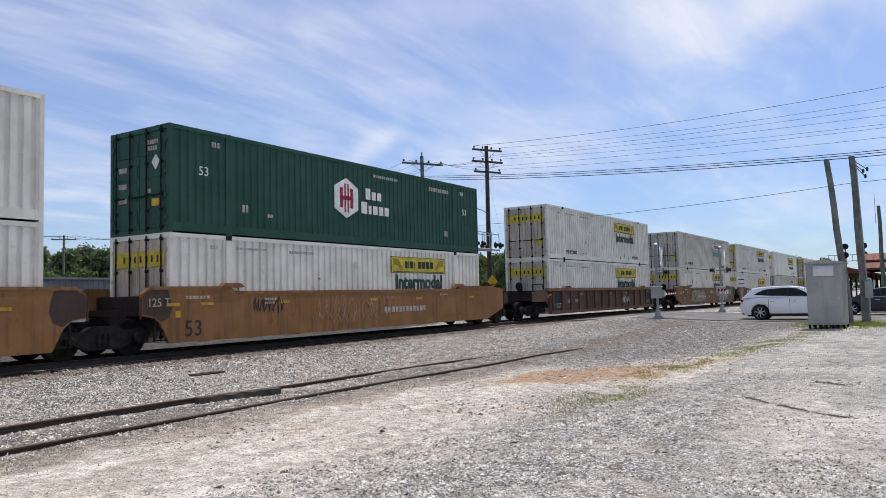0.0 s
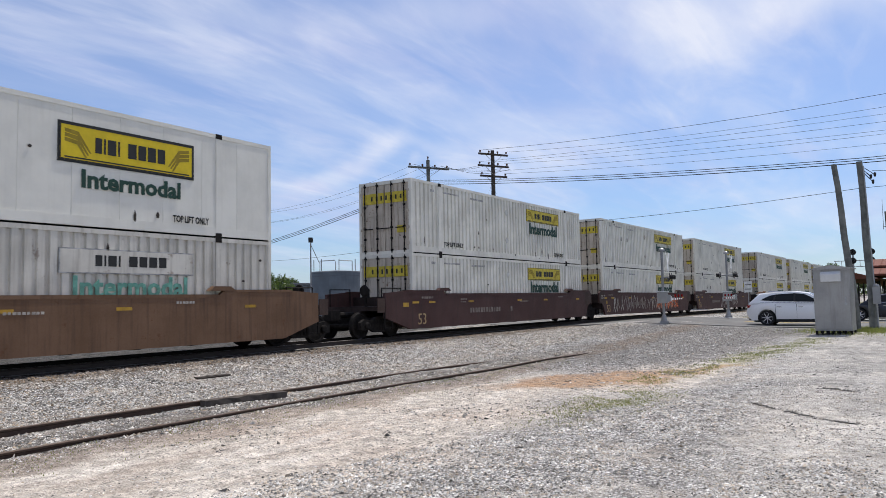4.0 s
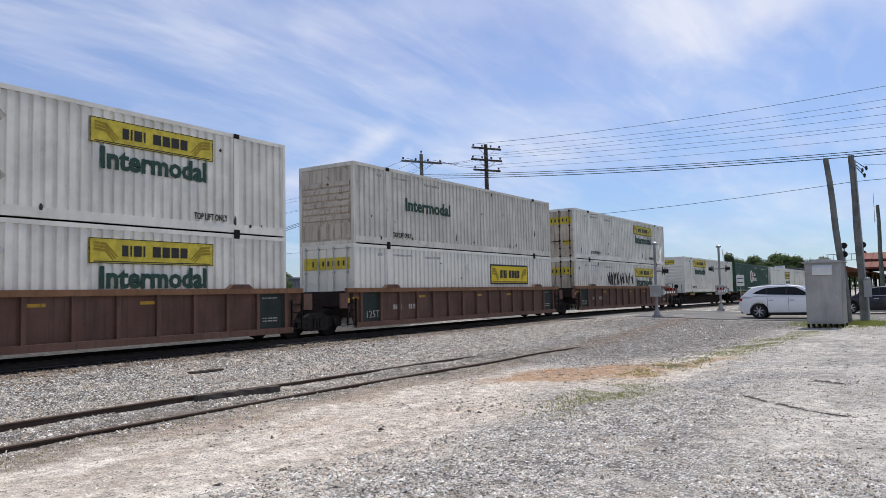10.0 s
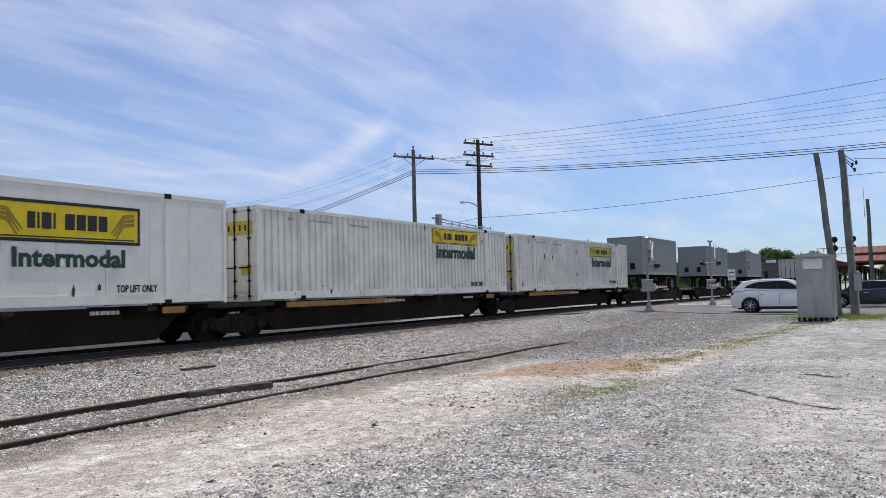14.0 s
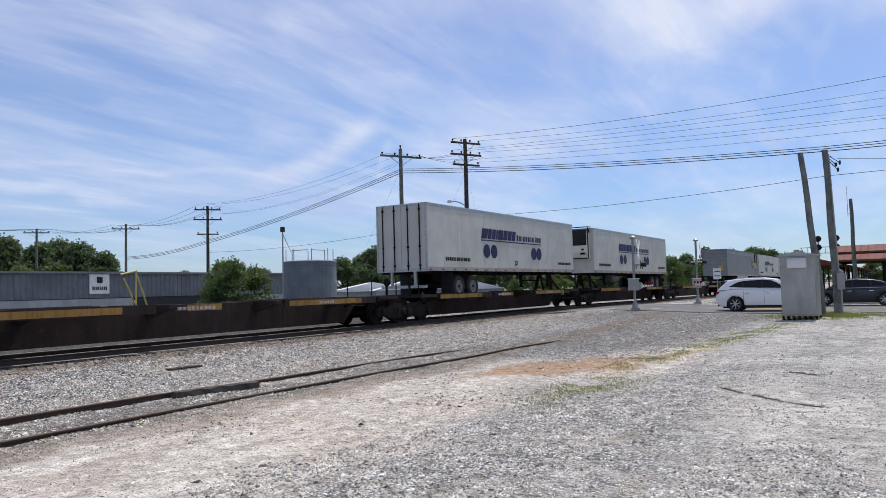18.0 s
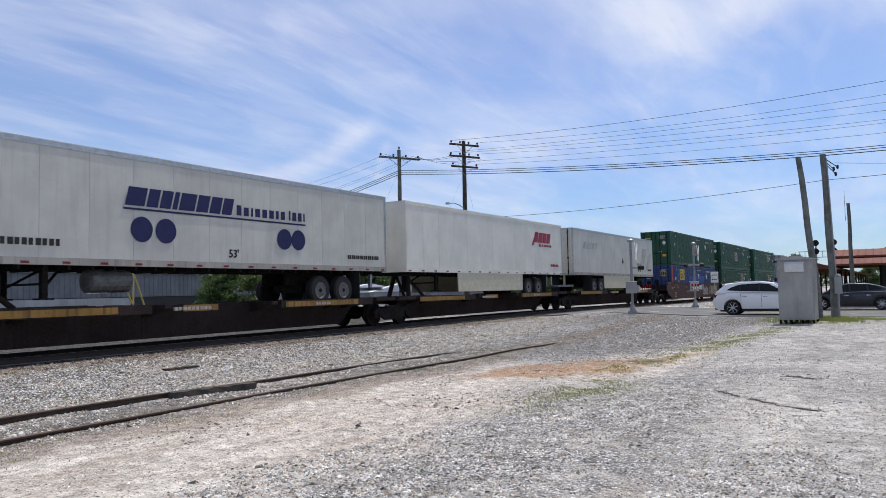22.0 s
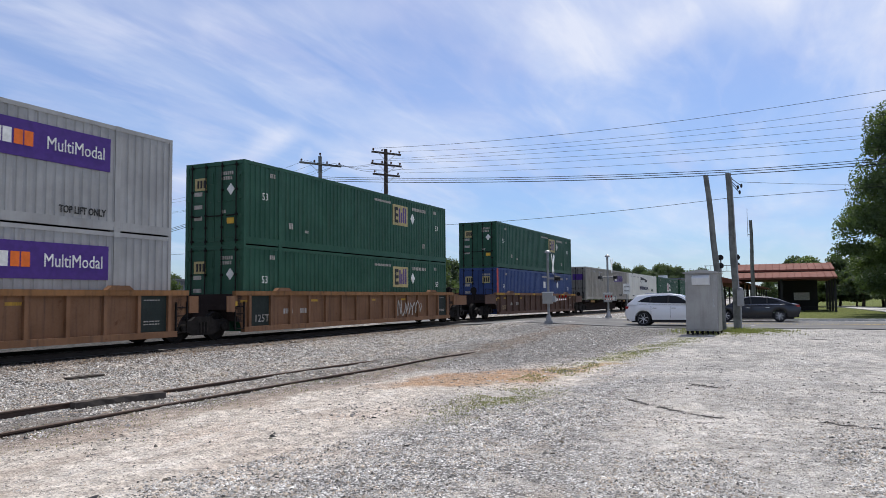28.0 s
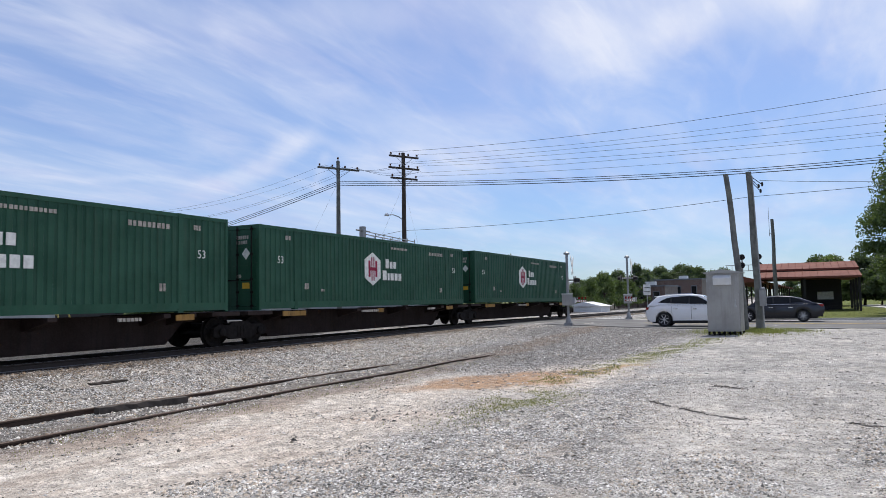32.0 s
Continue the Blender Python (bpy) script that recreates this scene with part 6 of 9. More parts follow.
KNOTS = [(0, 0.0), (4, 98.37), (8, 196.23), (12, 293.99), (16, 391.42), (20, 488.5), (24, 585.88), (28, 682.42), (32, 779.25)]


def travelled(t):
    """How far the train has gone at t seconds: a smooth curve through the knots."""
    i = min(int(t // 4), 7)
    (ta, a), (tb, b) = KNOTS[i], KNOTS[i + 1]
    va = (KNOTS[i + 1][1] - KNOTS[i - 1][1]) / 8 if i else 24.62
    vb = (KNOTS[i + 2][1] - KNOTS[i][1]) / 8 if i < 7 else 24.2
    k = (t - ta) / 4
    # the train hangs back a little round the thirteenth second
    lag = 0.45 * step(12.0, 13.0, t) * (1 - step(13.0, 15.0, t))
    return -lag + ((2 * k**3 - 3 * k**2 + 1) * a + (k**3 - 2 * k**2 + k) * 4 * va + (-2 * k**3 + 3 * k**2) * b + (k**3 - k**2) * 4 * vb)


def rolling(s, height):
    x, y, dz, h = track_at(s)
    return pose(x, y, RAIL_TOP + dz + height, 0, 0.26 if 45 < s < 145 else 0.0, h)


MOVING = []          # thing, place in the train, height over the rail


def on_train(ob, centre, height):
    ob.matrix_basis = rolling(centre, height)
    MOVING.append((ob, centre, height))


# -- boxes --
def ribbed_side(bm, x0, x1, y, z0, z1, pitch, depth, out):
    """A corrugated sheet; out: the way it faces. Two skins, so that it has thickness."""
    xs = []
    x = x0
    while x < x1 - 1e-6:
        for f, d in ((0.0, 0.0), (0.56, 0.0), (0.63, 1.0), (0.92, 1.0)):
            if x + f * pitch < x1:
                xs.append((x + f * pitch, d * depth))
        x += pitch
    xs.append((x1, 0.0))
    cols = [(bm.verts.new((a, y - out * d, z0)), bm.verts.new((a, y - out * d, z1))) for a, d in xs]
    for a, b in zip(cols, cols[1:]):
        bm.faces.new((a[0], b[0], b[1], a[1]))
    back = [bm.verts.new((a, y - out * (depth + 0.02), z)) for a, z in ((x0, z0), (x1, z0), (x1, z1), (x0, z1))]
    bm.faces.new(back)
    bm.faces.new([back[0], back[1]] + [c[0] for c in cols[::-1]])
    bm.faces.new([back[3], back[2]] + [c[1] for c in cols[::-1]])


def sheets(bm, parent, mat, out, x0, x1, z0, z1, n):
    """Flat side sheets with open seams: each is a part on the near side; the far side, never seen, is one skin."""
    w = (x1 - x0) / n
    if out > 0:
        box(bm, x0, x1, HALF - 0.035, HALF - 0.012, z0, z1)
        part("side_panel", bm, mat, parent)
        return
    box(bm, 0.003, w - 0.003, -HALF + 0.012, -HALF + 0.035, z0, z1)
    me = mesh_of("side_panel", bm, mat)
    for i in range(n):
        again("side_panel", me, parent, pose(x0 + i * w, 0.0015 * (i % 2), 0))


def container(label, mat, side="ribbed", end="doors", group="intermodal containers", pitch=0.284, door_mat=None):
    """A 53-foot box: skins, frame, posts at the 40-foot points, doors or a plain end. Origin: the middle of its floor."""
    c = thing("shipping_container", pose(0, 0, 0), label, "container", group)
    h = LEN / 2
    for out in (-1, 1):
        bm = bm_new()
        if side == "ribbed":
            for a, b in ((-h + 0.1, -6.20), (-6.0, 6.0), (6.20, h - 0.1)):
                ribbed_side(bm, a, b, out * (HALF - 0.012), 0.27, HIGH - 0.10, pitch, 0.05 if pitch > 0.27 else 0.022, out)
            part("side_panel", bm, mat, c)
        else:
            sheets(bm, c, mat, out, -h + 0.08, h - 0.08, 0.14, HIGH - 0.10, 13)
        bm = bm_new()
        box(bm, -h + 0.02, h - 0.02, out * (HALF - 0.09), out * HALF, HIGH - 0.115, HIGH - 0.005)
        part("top_rail", bm, mat, c, bevel=0.012)
        bm = bm_new()
        box(bm, -h + 0.02, h - 0.02, out * (HALF - 0.10), out * (HALF + 0.001), 0.045, 0.28)
        for i in range(9):
            x = -7.2 + 1.8 * i
            box(bm, x - 0.16, x + 0.16, out * (HALF - 0.10), out * (HALF + 0.004), 0.06, 0.12)
        part("bottom_rail", bm, mat, c)
        for x in (-6.10, 6.10):
            bm = bm_new()
            box(bm, x - 0.09, x + 0.09, out * (HALF - 0.06), out * (HALF + 0.002), 0.10, HIGH - 0.05)
            part("lift_post", bm, mat, c, bevel=0.01)
            for z in (0.0, HIGH - 0.13):
                bm = bm_new()
                box(bm, x - 0.105, x + 0.105, out * (HALF - 0.14), out * (HALF + 0.012), z, z + 0.132)
                part("corner_casting", bm, "iron" if mat in ("white", "white_dirty", "white_clean") else mat, c, "dark steel corner casting", bevel=0.012)
        for x in (-1, 1):
            bm = bm_new()
            box(bm, x * (h - 0.11), x * h, out * (HALF - 0.12), out * (HALF + 0.002), 0.0, HIGH)
            part("corner_post", bm, mat, c, bevel=0.012)
    bm = bm_new()
    for i in range(44):
        x = -h + 0.10 + i * (LEN - 0.2) / 44
        prism(bm, [(x, HIGH - 0.03), (x + 0.10, HIGH - 0.03), (x + 0.13, HIGH - 0.012), (x + 0.33, HIGH - 0.012), (x + 0.36, HIGH - 0.03),
                   (x + 0.36, HIGH - 0.06), (x, HIGH - 0.06)], 1, -HALF + 0.09, HALF - 0.09)
    part("roof", bm, mat, c)
    bm = bm_new()
    box(bm, -h + 0.1, h - 0.1, -HALF + 0.1, HALF - 0.1, 0.05, 0.15)
    part("floor", bm, "iron", c, "dark steel and timber floor")
    # the end towards the rear of the train
    bm = bm_new()
    box(bm, -h - 0.001, -h + 0.10, -HALF + 0.12, HALF - 0.12, HIGH - 0.14, HIGH - 0.002)
    part("end_header", bm, mat, c, bevel=0.01)
    bm = bm_new()
    box(bm, -h - 0.001, -h + 0.10, -HALF + 0.12, HALF - 0.12, 0.0, 0.13)
    part("end_sill", bm, mat, c, bevel=0.01)
    if end == "doors":
        for out in (-1, 1):
            bm = bm_new()
            y0, y1 = sorted((out * 0.012, out * (HALF - 0.125)))
            box(bm, -h + 0.02, -h + 0.065, y0, y1, 0.14, HIGH - 0.15)
            for i in range(4):
                z = 0.28 + i * 0.62
                box(bm, -h + 0.005, -h + 0.03, y0 + 0.06, y1 - 0.06, z, z + 0.40)
            d = part("door", bm, door_mat or mat, c, bevel=0.006)
            for y in (out * 0.36, out * 0.98):
                bm = bm_new()
                tube(bm, (-h - 0.035, y, 0.05), (-h - 0.035, y, HIGH - 0.05), 0.021, seg=8)
                for z in (0.16, 0.62, 1.05, 1.9, HIGH - 0.16):
                    box(bm, -h - 0.05, -h + 0.02, y - 0.045, y + 0.045, z - 0.035, z + 0.035)
                box(bm, -h - 0.065, -h - 0.045, min(y, y - out * 0.42), max(y, y - out * 0.42), 1.0, 1.04)
                part("lock_rod", bm, "iron" if mat in ("white", "white_dirty", "green", "green_pale", "grey", "grey_warm", "blue") else "steel", d, "grimy steel locking rod")
            for z in (0.35, 0.95, 1.6, 2.4):
                bm = bm_new()
                box(bm, -h - 0.02, -h + 0.03, out * (HALF - 0.2), out * (HALF - 0.09), z, z + 0.11)
                part("hinge", bm, door_mat or mat, d)
    else:
        bm = bm_new()
        box(bm, -h + 0.03, -h + 0.08, -HALF + 0.12, HALF - 0.12, 0.13, HIGH - 0.14)
        ep = part("end_panel", bm, door_mat or mat, c)
        bm = bm_new()
        prism(bm, [(-h + 0.03, 0), (-h - 0.012, 0.03), (-h - 0.012, 0.14), (-h + 0.03, 0.20)], 1, -HALF + 0.18, HALF - 0.18)
        slat_me = mesh_of("slat", bm, door_mat or mat)
        for i in range(6):
            again("slat", slat_me, ep, pose(0, 0, 0.86 + 0.24 * i))
        bm = bm_new()
        box(bm, -h + 0.012, -h + 0.03, -HALF + 0.17, HALF - 0.17, 0.2, 0.74)
        part("kick_plate", bm, door_mat or mat, ep)
    # the far end
    bm = bm_new()
    box(bm, h - 0.08, h - 0.03, -HALF + 0.1, HALF - 0.1, 0.0, HIGH - 0.004)
    part("front_panel", bm, mat, c)
    return c


NEAR = -HALF - 0.004


def on_side(x, z, y=None):
    """The pose of something written on the near side, its lower left corner at x, z."""
    return pose(x, NEAR - 0.006 if y is None else y, z, 90, 0, 0)


def panel(name, x0, x1, z0, z1, mat, parent, label, proud=0.006, y=None):
    bm = bm_new()
    yy = NEAR if y is None else y
    box(bm, x0, x1, yy - proud, yy + 0.03, z0, z1)
    return part(name, bm, mat, parent, label)


def small_marks(c, ink, z_low=0.30):
    bm = bm_new()
    bars(bm, -5.85, HIGH - 0.38, NEAR, 1.2, 0.065, 15)
    bars(bm, -3.7, HIGH - 0.42, NEAR, 1.1, 0.085, 11)
    bars(bm, -6.75, HIGH - 0.40, NEAR, 0.28, 0.10, 3)
    part("markings", bm, ink, c, "small stencilled markings", kind="stuff")


def rust_marks(c, seed, count=14):
    rng = random.Random(seed)
    bm = bm_new()
    for _ in range(count):
        x, z = rng.uniform(-7.7, 7.6), rng.choice((0.17, 0.2, 0.22, 0.26, 0.4, 1.0, 1.7, 2.3, 2.62))
        w, hh = rng.uniform(0.015, 0.085), rng.choice((0.05, 0.07, 0.10, 0.16, 0.28))
        o = [(x, z), (x + w, z - 0.01), (x + w * 1.2, z + hh * 0.6), (x + w * 0.5, z + hh), (x - 0.01, z + hh * 0.5)]
        prism(bm, o, 1, NEAR + 0.01, NEAR - 0.003)
    part("scuff", bm, "rust_spot", c, "dark scuffs and rust spots", kind="stuff")


def name_blocks(bm, x, z, y, width, height, pattern, gap=0.22, lean=0.0, depth=0.005, low=1.0):
    """Where a name stands: one plain block for each sign, of the widths in pattern (0 is a space)."""
    total = sum(p if p else 0.5 for p in pattern) + gap * (len(pattern) - 1)
    u = width / total
    for i, p in enumerate(pattern):
        if p:
            hh = height * (low if i else 1.0)
            k = lean * hh
            prism(bm, [(x, z), (x + p * u, z), (x + p * u + k, z + hh), (x + k, z + hh)], 1, y, y - depth)
        x += ((p if p else 0.5) + gap) * u


def yellow_label(c, x0, x1, z0, z1, paper, frame=0.0, proud=0.005):
    """The long yellow label: paper, thin dark wings at its ends and blocks for the name."""
    if frame:
        panel("label", x0, x1, z0, z1, "black_ink", c, "black frame", proud - 0.002)
        x0, x1, z0, z1 = x0 + frame, x1 - frame, z0 + frame, z1 - frame
    lab = panel("label", x0, x1, z0, z1, paper, c, "yellow label", proud)
    w, hh = x1 - x0, z1 - z0
    bm = bm_new()
    name_blocks(bm, x0 + 0.235 * w, z0 + 0.30 * hh, NEAR - proud, 0.53 * w, 0.44 * hh, (0.7, 0.2, 0.9, 0.2, 0, 0.95, 0.9, 0.95, 0.9), 0.2)
    wings = bm_new()
    for flip, x in ((1, x0 + 0.03 * w), (-1, x1 - 0.03 * w)):
        for k in range(3):
            za, zb = z1 - (0.13 + 0.13 * k) * hh, z0 + (0.26 - 0.07 * k) * hh
            xa, xb, xc = x, x + flip * 0.09 * w, x + flip * (0.18 - 0.016 * k) * w
            t = 0.10 * hh
            o = [(xa, za), (xb, za - 0.05 * hh), (xc, zb), (xc - flip * 0.05, zb), (xb - flip * 0.03, za - 0.06 * hh - t), (xa, za - t)]
            prism(wings, o, 1, NEAR - proud, NEAR - proud - 0.002)
    part("wing_print", wings, "wing", lab, "olive wing shapes", kind="stuff")
    for za, zb in ((z0, z0 + 0.03 * hh), (z1 - 0.03 * hh, z1)):
        box(bm, x0, x1, NEAR - proud - 0.003, NEAR - proud, za, zb)
    for xa, xb in ((x0, x0 + 0.02), (x1 - 0.02, x1)):
        box(bm, xa, xb, NEAR - proud - 0.003, NEAR - proud, z0, z1)
    box(bm, x0 + 0.03 * w, x1 - 0.03 * w, NEAR - proud - 0.003, NEAR - proud, z0 + 0.06 * hh, z0 + 0.10 * hh)
    part("lettering", bm, "black_ink", lab, kind="stuff")


def box_white(variant):
    """White box with the yellow label."""
    mat = {"plate": "white_clean", "plate_word": "white_clean", "front_label": "white_clean", "faded": "white_dirty", "plain_word": "white_dirty"}.get(variant, "white")
    said = {"label": "white ribbed container with yellow label over dark lettering",
            "label_b": "scuffed white ribbed container with yellow label over dark lettering",
            "label_high": "white ribbed container with high yellow label over dark lettering",
            "plate": "clean white container with black-framed yellow plate",
            "plate_word": "flat white container with framed yellow plate over lettering",
            "faded": "streaked white container with faded grey label",
            "plain_word": "stained white container with one dark word",
            "front_label": "clean white ribbed container with yellow label, slatted end",
            "spray": "white ribbed container with yellow label and black spray tags"}[variant]
    slats = variant in ("plain_word", "front_label")
    c = container(said, mat, "flat" if variant == "plate_word" else "ribbed", "slats" if slats else "doors",
                  door_mat={"faded": "door_sooty", "label": "door_brown", "label_b": "door_brown", "spray": "door_brown", "plain_word": "door_brown"}.get(variant))
    if variant == "plate":
        yellow_label(c, 1.52, 5.28, 1.47, 2.39, "yellow", 0.05)
    elif variant == "plate_word":
        yellow_label(c, 1.50, 5.25, 1.50, 2.44, "yellow", 0.05)
        lettering("Intermodal", 0.42, "green_ink", c, on_side(2.05, 0.96), width=2.75, bold=0.02)
    elif variant == "plain_word":
        lettering("Intermodal", 0.49, "green_ink", c, on_side(-5.02, 1.41), width=3.2, bold=0.02)
    elif variant == "faded":
        panel("label", 1.57, 5.25, 1.84, 2.43, "grey_ink", c, "faded grey frame", 0.003)
        lab = panel("label", 1.60, 5.22, 1.87, 2.40, "white_dirty", c, "bleached label", 0.007)
        bm = bm_new()
        name_blocks(bm, 2.45, 2.02, NEAR - 0.007, 1.95, 0.26, (0.7, 0.2, 0.9, 0.2, 0, 0.95, 0.9, 0.95, 0.9))
        part("lettering", bm, "black_ink", lab, kind="stuff")
        lettering("Intermodal", 0.50, "teal_ink", c, on_side(1.87, 1.30), width=3.15, bold=0.02)
    else:
        x0, z0 = {"front_label": (-5.37, 2.12), "label_high": (1.61, 2.12)}.get(variant, (1.58, 1.97))
        yellow_label(c, x0, x0 + 3.66, z0, z0 + 0.61, "yellow" if variant in ("front_label", "label_high") else "yellow_old")
        lettering("Intermodal", 0.52, "green_ink", c, on_side(x0 + 0.24, z0 - 0.58), width=3.16, bold=0.025)
    if variant == "spray":
        rng = random.Random(5)
        bm = bm_new()
        for i in range(9):
            x = -3.4 + 0.52 * i
            for _ in range(3):
                a, b = Vector((x + rng.uniform(0, 0.4), rng.uniform(1.40, 1.6))), Vector((x + rng.uniform(0.05, 0.5), rng.uniform(1.95, 2.25)))
                d = (b - a).normalized() * 0.05
                p = Vector((-d.y, d.x))
                prism(bm, [a + p, b + p, b - p, a - p], 1, NEAR + 0.01, NEAR - 0.006)
        part("spray_tag", bm, "spray_dark", c, "black sprayed tag", kind="stuff")
    top = {"front_label": -5.91, "plain_word": -5.8}.get(variant, 4.6)
    lettering("TOP LIFT ONLY", 0.18, "black_ink", c, on_side(top, 0.34), width=1.16, bold=0.006)
    if variant in ("label", "faded", "spray"):
        lettering("TOP LIFT ONLY", 0.18, "black_ink", c, on_side(-5.85, 0.36), width=1.5, bold=0.006)
    if variant == "front_label":
        lettering("TOP LIFT ONLY", 0.15, "black_ink", c, on_side(4.5, 0.36), width=1.1, bold=0.006)
    small_marks(c, "grey_ink")
    rust_marks(c, len(variant) + ord(variant[0]), 13 if mat in ("white", "white_dirty") else 6)
    # faint diamond stickers
    if variant in ("label", "label_b", "front_label", "plate"):
        for z in (0.9, 2.2):
            bm = bm_new()
            prism(bm, [(-0.5, z - 0.16), (-0.34, z), (-0.5, z + 0.16), (-0.66, z)], 1, NEAR + 0.01, NEAR - 0.003)
            part("sticker", bm, "dull_ink" if variant == "label_b" else "sticker_pale", c, "pale diamond sticker")
    # label across the doors
    h = LEN / 2
    if variant not in ("faded", "plain_word"):
        spans = ((-0.5, 0.5),) if slats else ((-1.08, -0.40), (-0.32, -0.04), (0.04, 0.32), (0.40, 1.08))
        z0, z1 = (2.3, 2.66) if slats else (2.02, 2.44)
        for y0, y1 in spans:
            bm = bm_new()
            box(bm, -h - 0.012, -h + 0.02, y0, y1, z0, z1)
            lab = part("label", bm, "yellow_old", c, "yellow label on the end")
        bm = bm_new()
        for i in range(7):
            y = (0.72 - 0.24 * i) * (0.55 if slats else 1)
            k = 0.6 if slats else 1
            box(bm, -h - 0.016, -h, y - 0.135 * k, y - 0.055 * k, z0 + 0.12, z1 - 0.12)
        part("lettering", bm, "black_ink", lab, kind="stuff")
    if not slats:
        bm = bm_new()
        box(bm, -h - 0.014, -h + 0.02, -1.02, -0.62, 0.82, 1.10)
        part("sticker", bm, "yellow_old", c, "yellow sticker")
    return c


def hexagon_mark(c, x, z, s):
    """White hexagon with crimson bars, and two rows of white blocks for the name."""
    bm = bm_new()
    prism(bm, [(x + s * a, z + s * b) for a, b in ((0, -1.0), (0.9, -0.55), (0.9, 0.55), (0, 1.0), (-0.9, 0.55), (-0.9, -0.55))], 1, NEAR + 0.02, NEAR - 0.006)
    em = part("emblem", bm, "white_ink", c, "white hexagon emblem")
    bm = bm_new()
    for a, b, d, e in ((-0.50, -0.28, -0.50, 0.50), (-0.17, -0.06, -0.72, 0.72), (0.06, 0.17, -0.72, 0.72), (0.28, 0.50, -0.50, 0.50), (-0.5, 0.5, -0.10, 0.10)):
        box(bm, x + s * a, x + s * b, NEAR - 0.011, NEAR, z + s * d, z + s * e)
    part("emblem_device", bm, "red_ink", em, "plain emblem bars", kind="stuff")
    bm = bm_new()
    name_blocks(bm, x + 1.05, z + 0.06, NEAR, 0.9, 0.40, (0.8, 0.7, 0.7), 0.24, low=0.74)
    name_blocks(bm, x + 0.8, z - 0.46, NEAR, 1.6, 0.42, (0.9, 0.45, 0.75, 0.7, 0.7), 0.24, low=0.74)
    part("lettering", bm, "white_ink", c, "white name in plain blocks", kind="stuff")


def door_marks(c, ink, stickers=True):
    h = LEN / 2
    bm = bm_new()
    for z, n, w in ((2.42, 6, 0.55), (2.25, 5, 0.5), (1.1, 2, 0.24)):
        for i in range(n):
            y = -0.30 - i * w / n
            box(bm, -h - 0.006, -h + 0.03, y - w / n * 0.7, y, z, z + 0.12)
    for z in (1.75, 1.3, 0.9):
        box(bm, -h - 0.006, -h + 0.03, 0.55, 0.9, z, z + 0.14)
    part("markings", bm, "dull_ink", c, "small stencilled markings", kind="stuff")
    if stickers:
        bm = bm_new()
        box(bm, -h - 0.008, -h + 0.03, -0.86, -0.56, 0.74, 0.94)
        part("sticker", bm, "gold", c, "yellow sticker")
        bm = bm_new()
        prism(bm, [(-0.72, 1.72), (-0.55, 1.92), (-0.72, 2.12), (-0.89, 1.92)], 0, -h + 0.02, -h - 0.008)
        part("sticker", bm, "white_ink", c, "white diamond sticker")


def side_numbers(c, ink):
    lettering("53", 0.26, ink, c, on_side(-7.15, 1.62))
    lettering("53", 0.26, ink, c, on_side(6.75, 1.62))
    bm = bm_new()
    bars(bm, -5.6, 0.72, NEAR, 0.28, 0.22, 2)
    bars(bm, -4.6, 0.64, NEAR, 0.22, 0.10, 3)
    bars(bm, 5.3, 0.62, NEAR, 0.28, 0.22, 2)
    bars(bm, 0.6, HIGH - 0.40, NEAR, 1.5, 0.10, 12)
    bars(bm, 4.2, HIGH - 0.50, NEAR, 1.5, 0.15, 9)
    bars(bm, -6.7, HIGH - 0.45, NEAR, 0.3, 0.15, 3)
    bars(bm, 6.6, HIGH - 0.45, NEAR, 0.3, 0.15, 3)
    part("markings", bm, "dull_ink", c, "small white stencilled markings", kind="stuff")


def box_hexagon(mat="green", tape=False):
    c = container("dark green ribbed container with white hexagon emblem", mat, pitch=0.262)
    hexagon_mark(c, -0.92, 1.60, 0.69)
    side_numbers(c, "white_ink")
    door_marks(c, "white_ink")
    if tape:
        bm = bm_new()
        for i in range(20):
            x = -7.7 + i * 0.79
            box(bm, x, x + 0.32, NEAR - 0.004, NEAR + 0.02, 0.10, 0.15)
        part("reflector_tape", bm, "white_ink", c, "white reflector strips", kind="stuff")
    return c


def square_emblem(c, mat, ex, ez, s):
    """A square yellow emblem with plain dark bars."""
    panel("emblem", ex, ex + s, ez, ez + s * 0.66, "emblem_old" if mat != "blue" else "yellow", c, "square yellow emblem", 0.006)
    bm = bm_new()
    for z in (0.08, 0.28, 0.48):
        box(bm, ex + 0.10 * s, ex + 0.34 * s, NEAR - 0.010, NEAR, ez + z * s, ez + (z + 0.10) * s)
    box(bm, ex + 0.10 * s, ex + 0.19 * s, NEAR - 0.010, NEAR, ez + 0.08 * s, ez + 0.58 * s)
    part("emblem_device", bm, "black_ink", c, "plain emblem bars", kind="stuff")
    bm = bm_new()
    for a, hi in ((0.40, 0.56), (0.53, 0.44), (0.66, 0.60), (0.80, 0.60)):
        box(bm, ex + a * s, ex + (a + 0.08) * s, NEAR - 0.010, NEAR, ez + 0.10 * s, ez + hi * s)
    part("emblem_device", bm, "purple_ink", c, "plain emblem bars", kind="stuff")


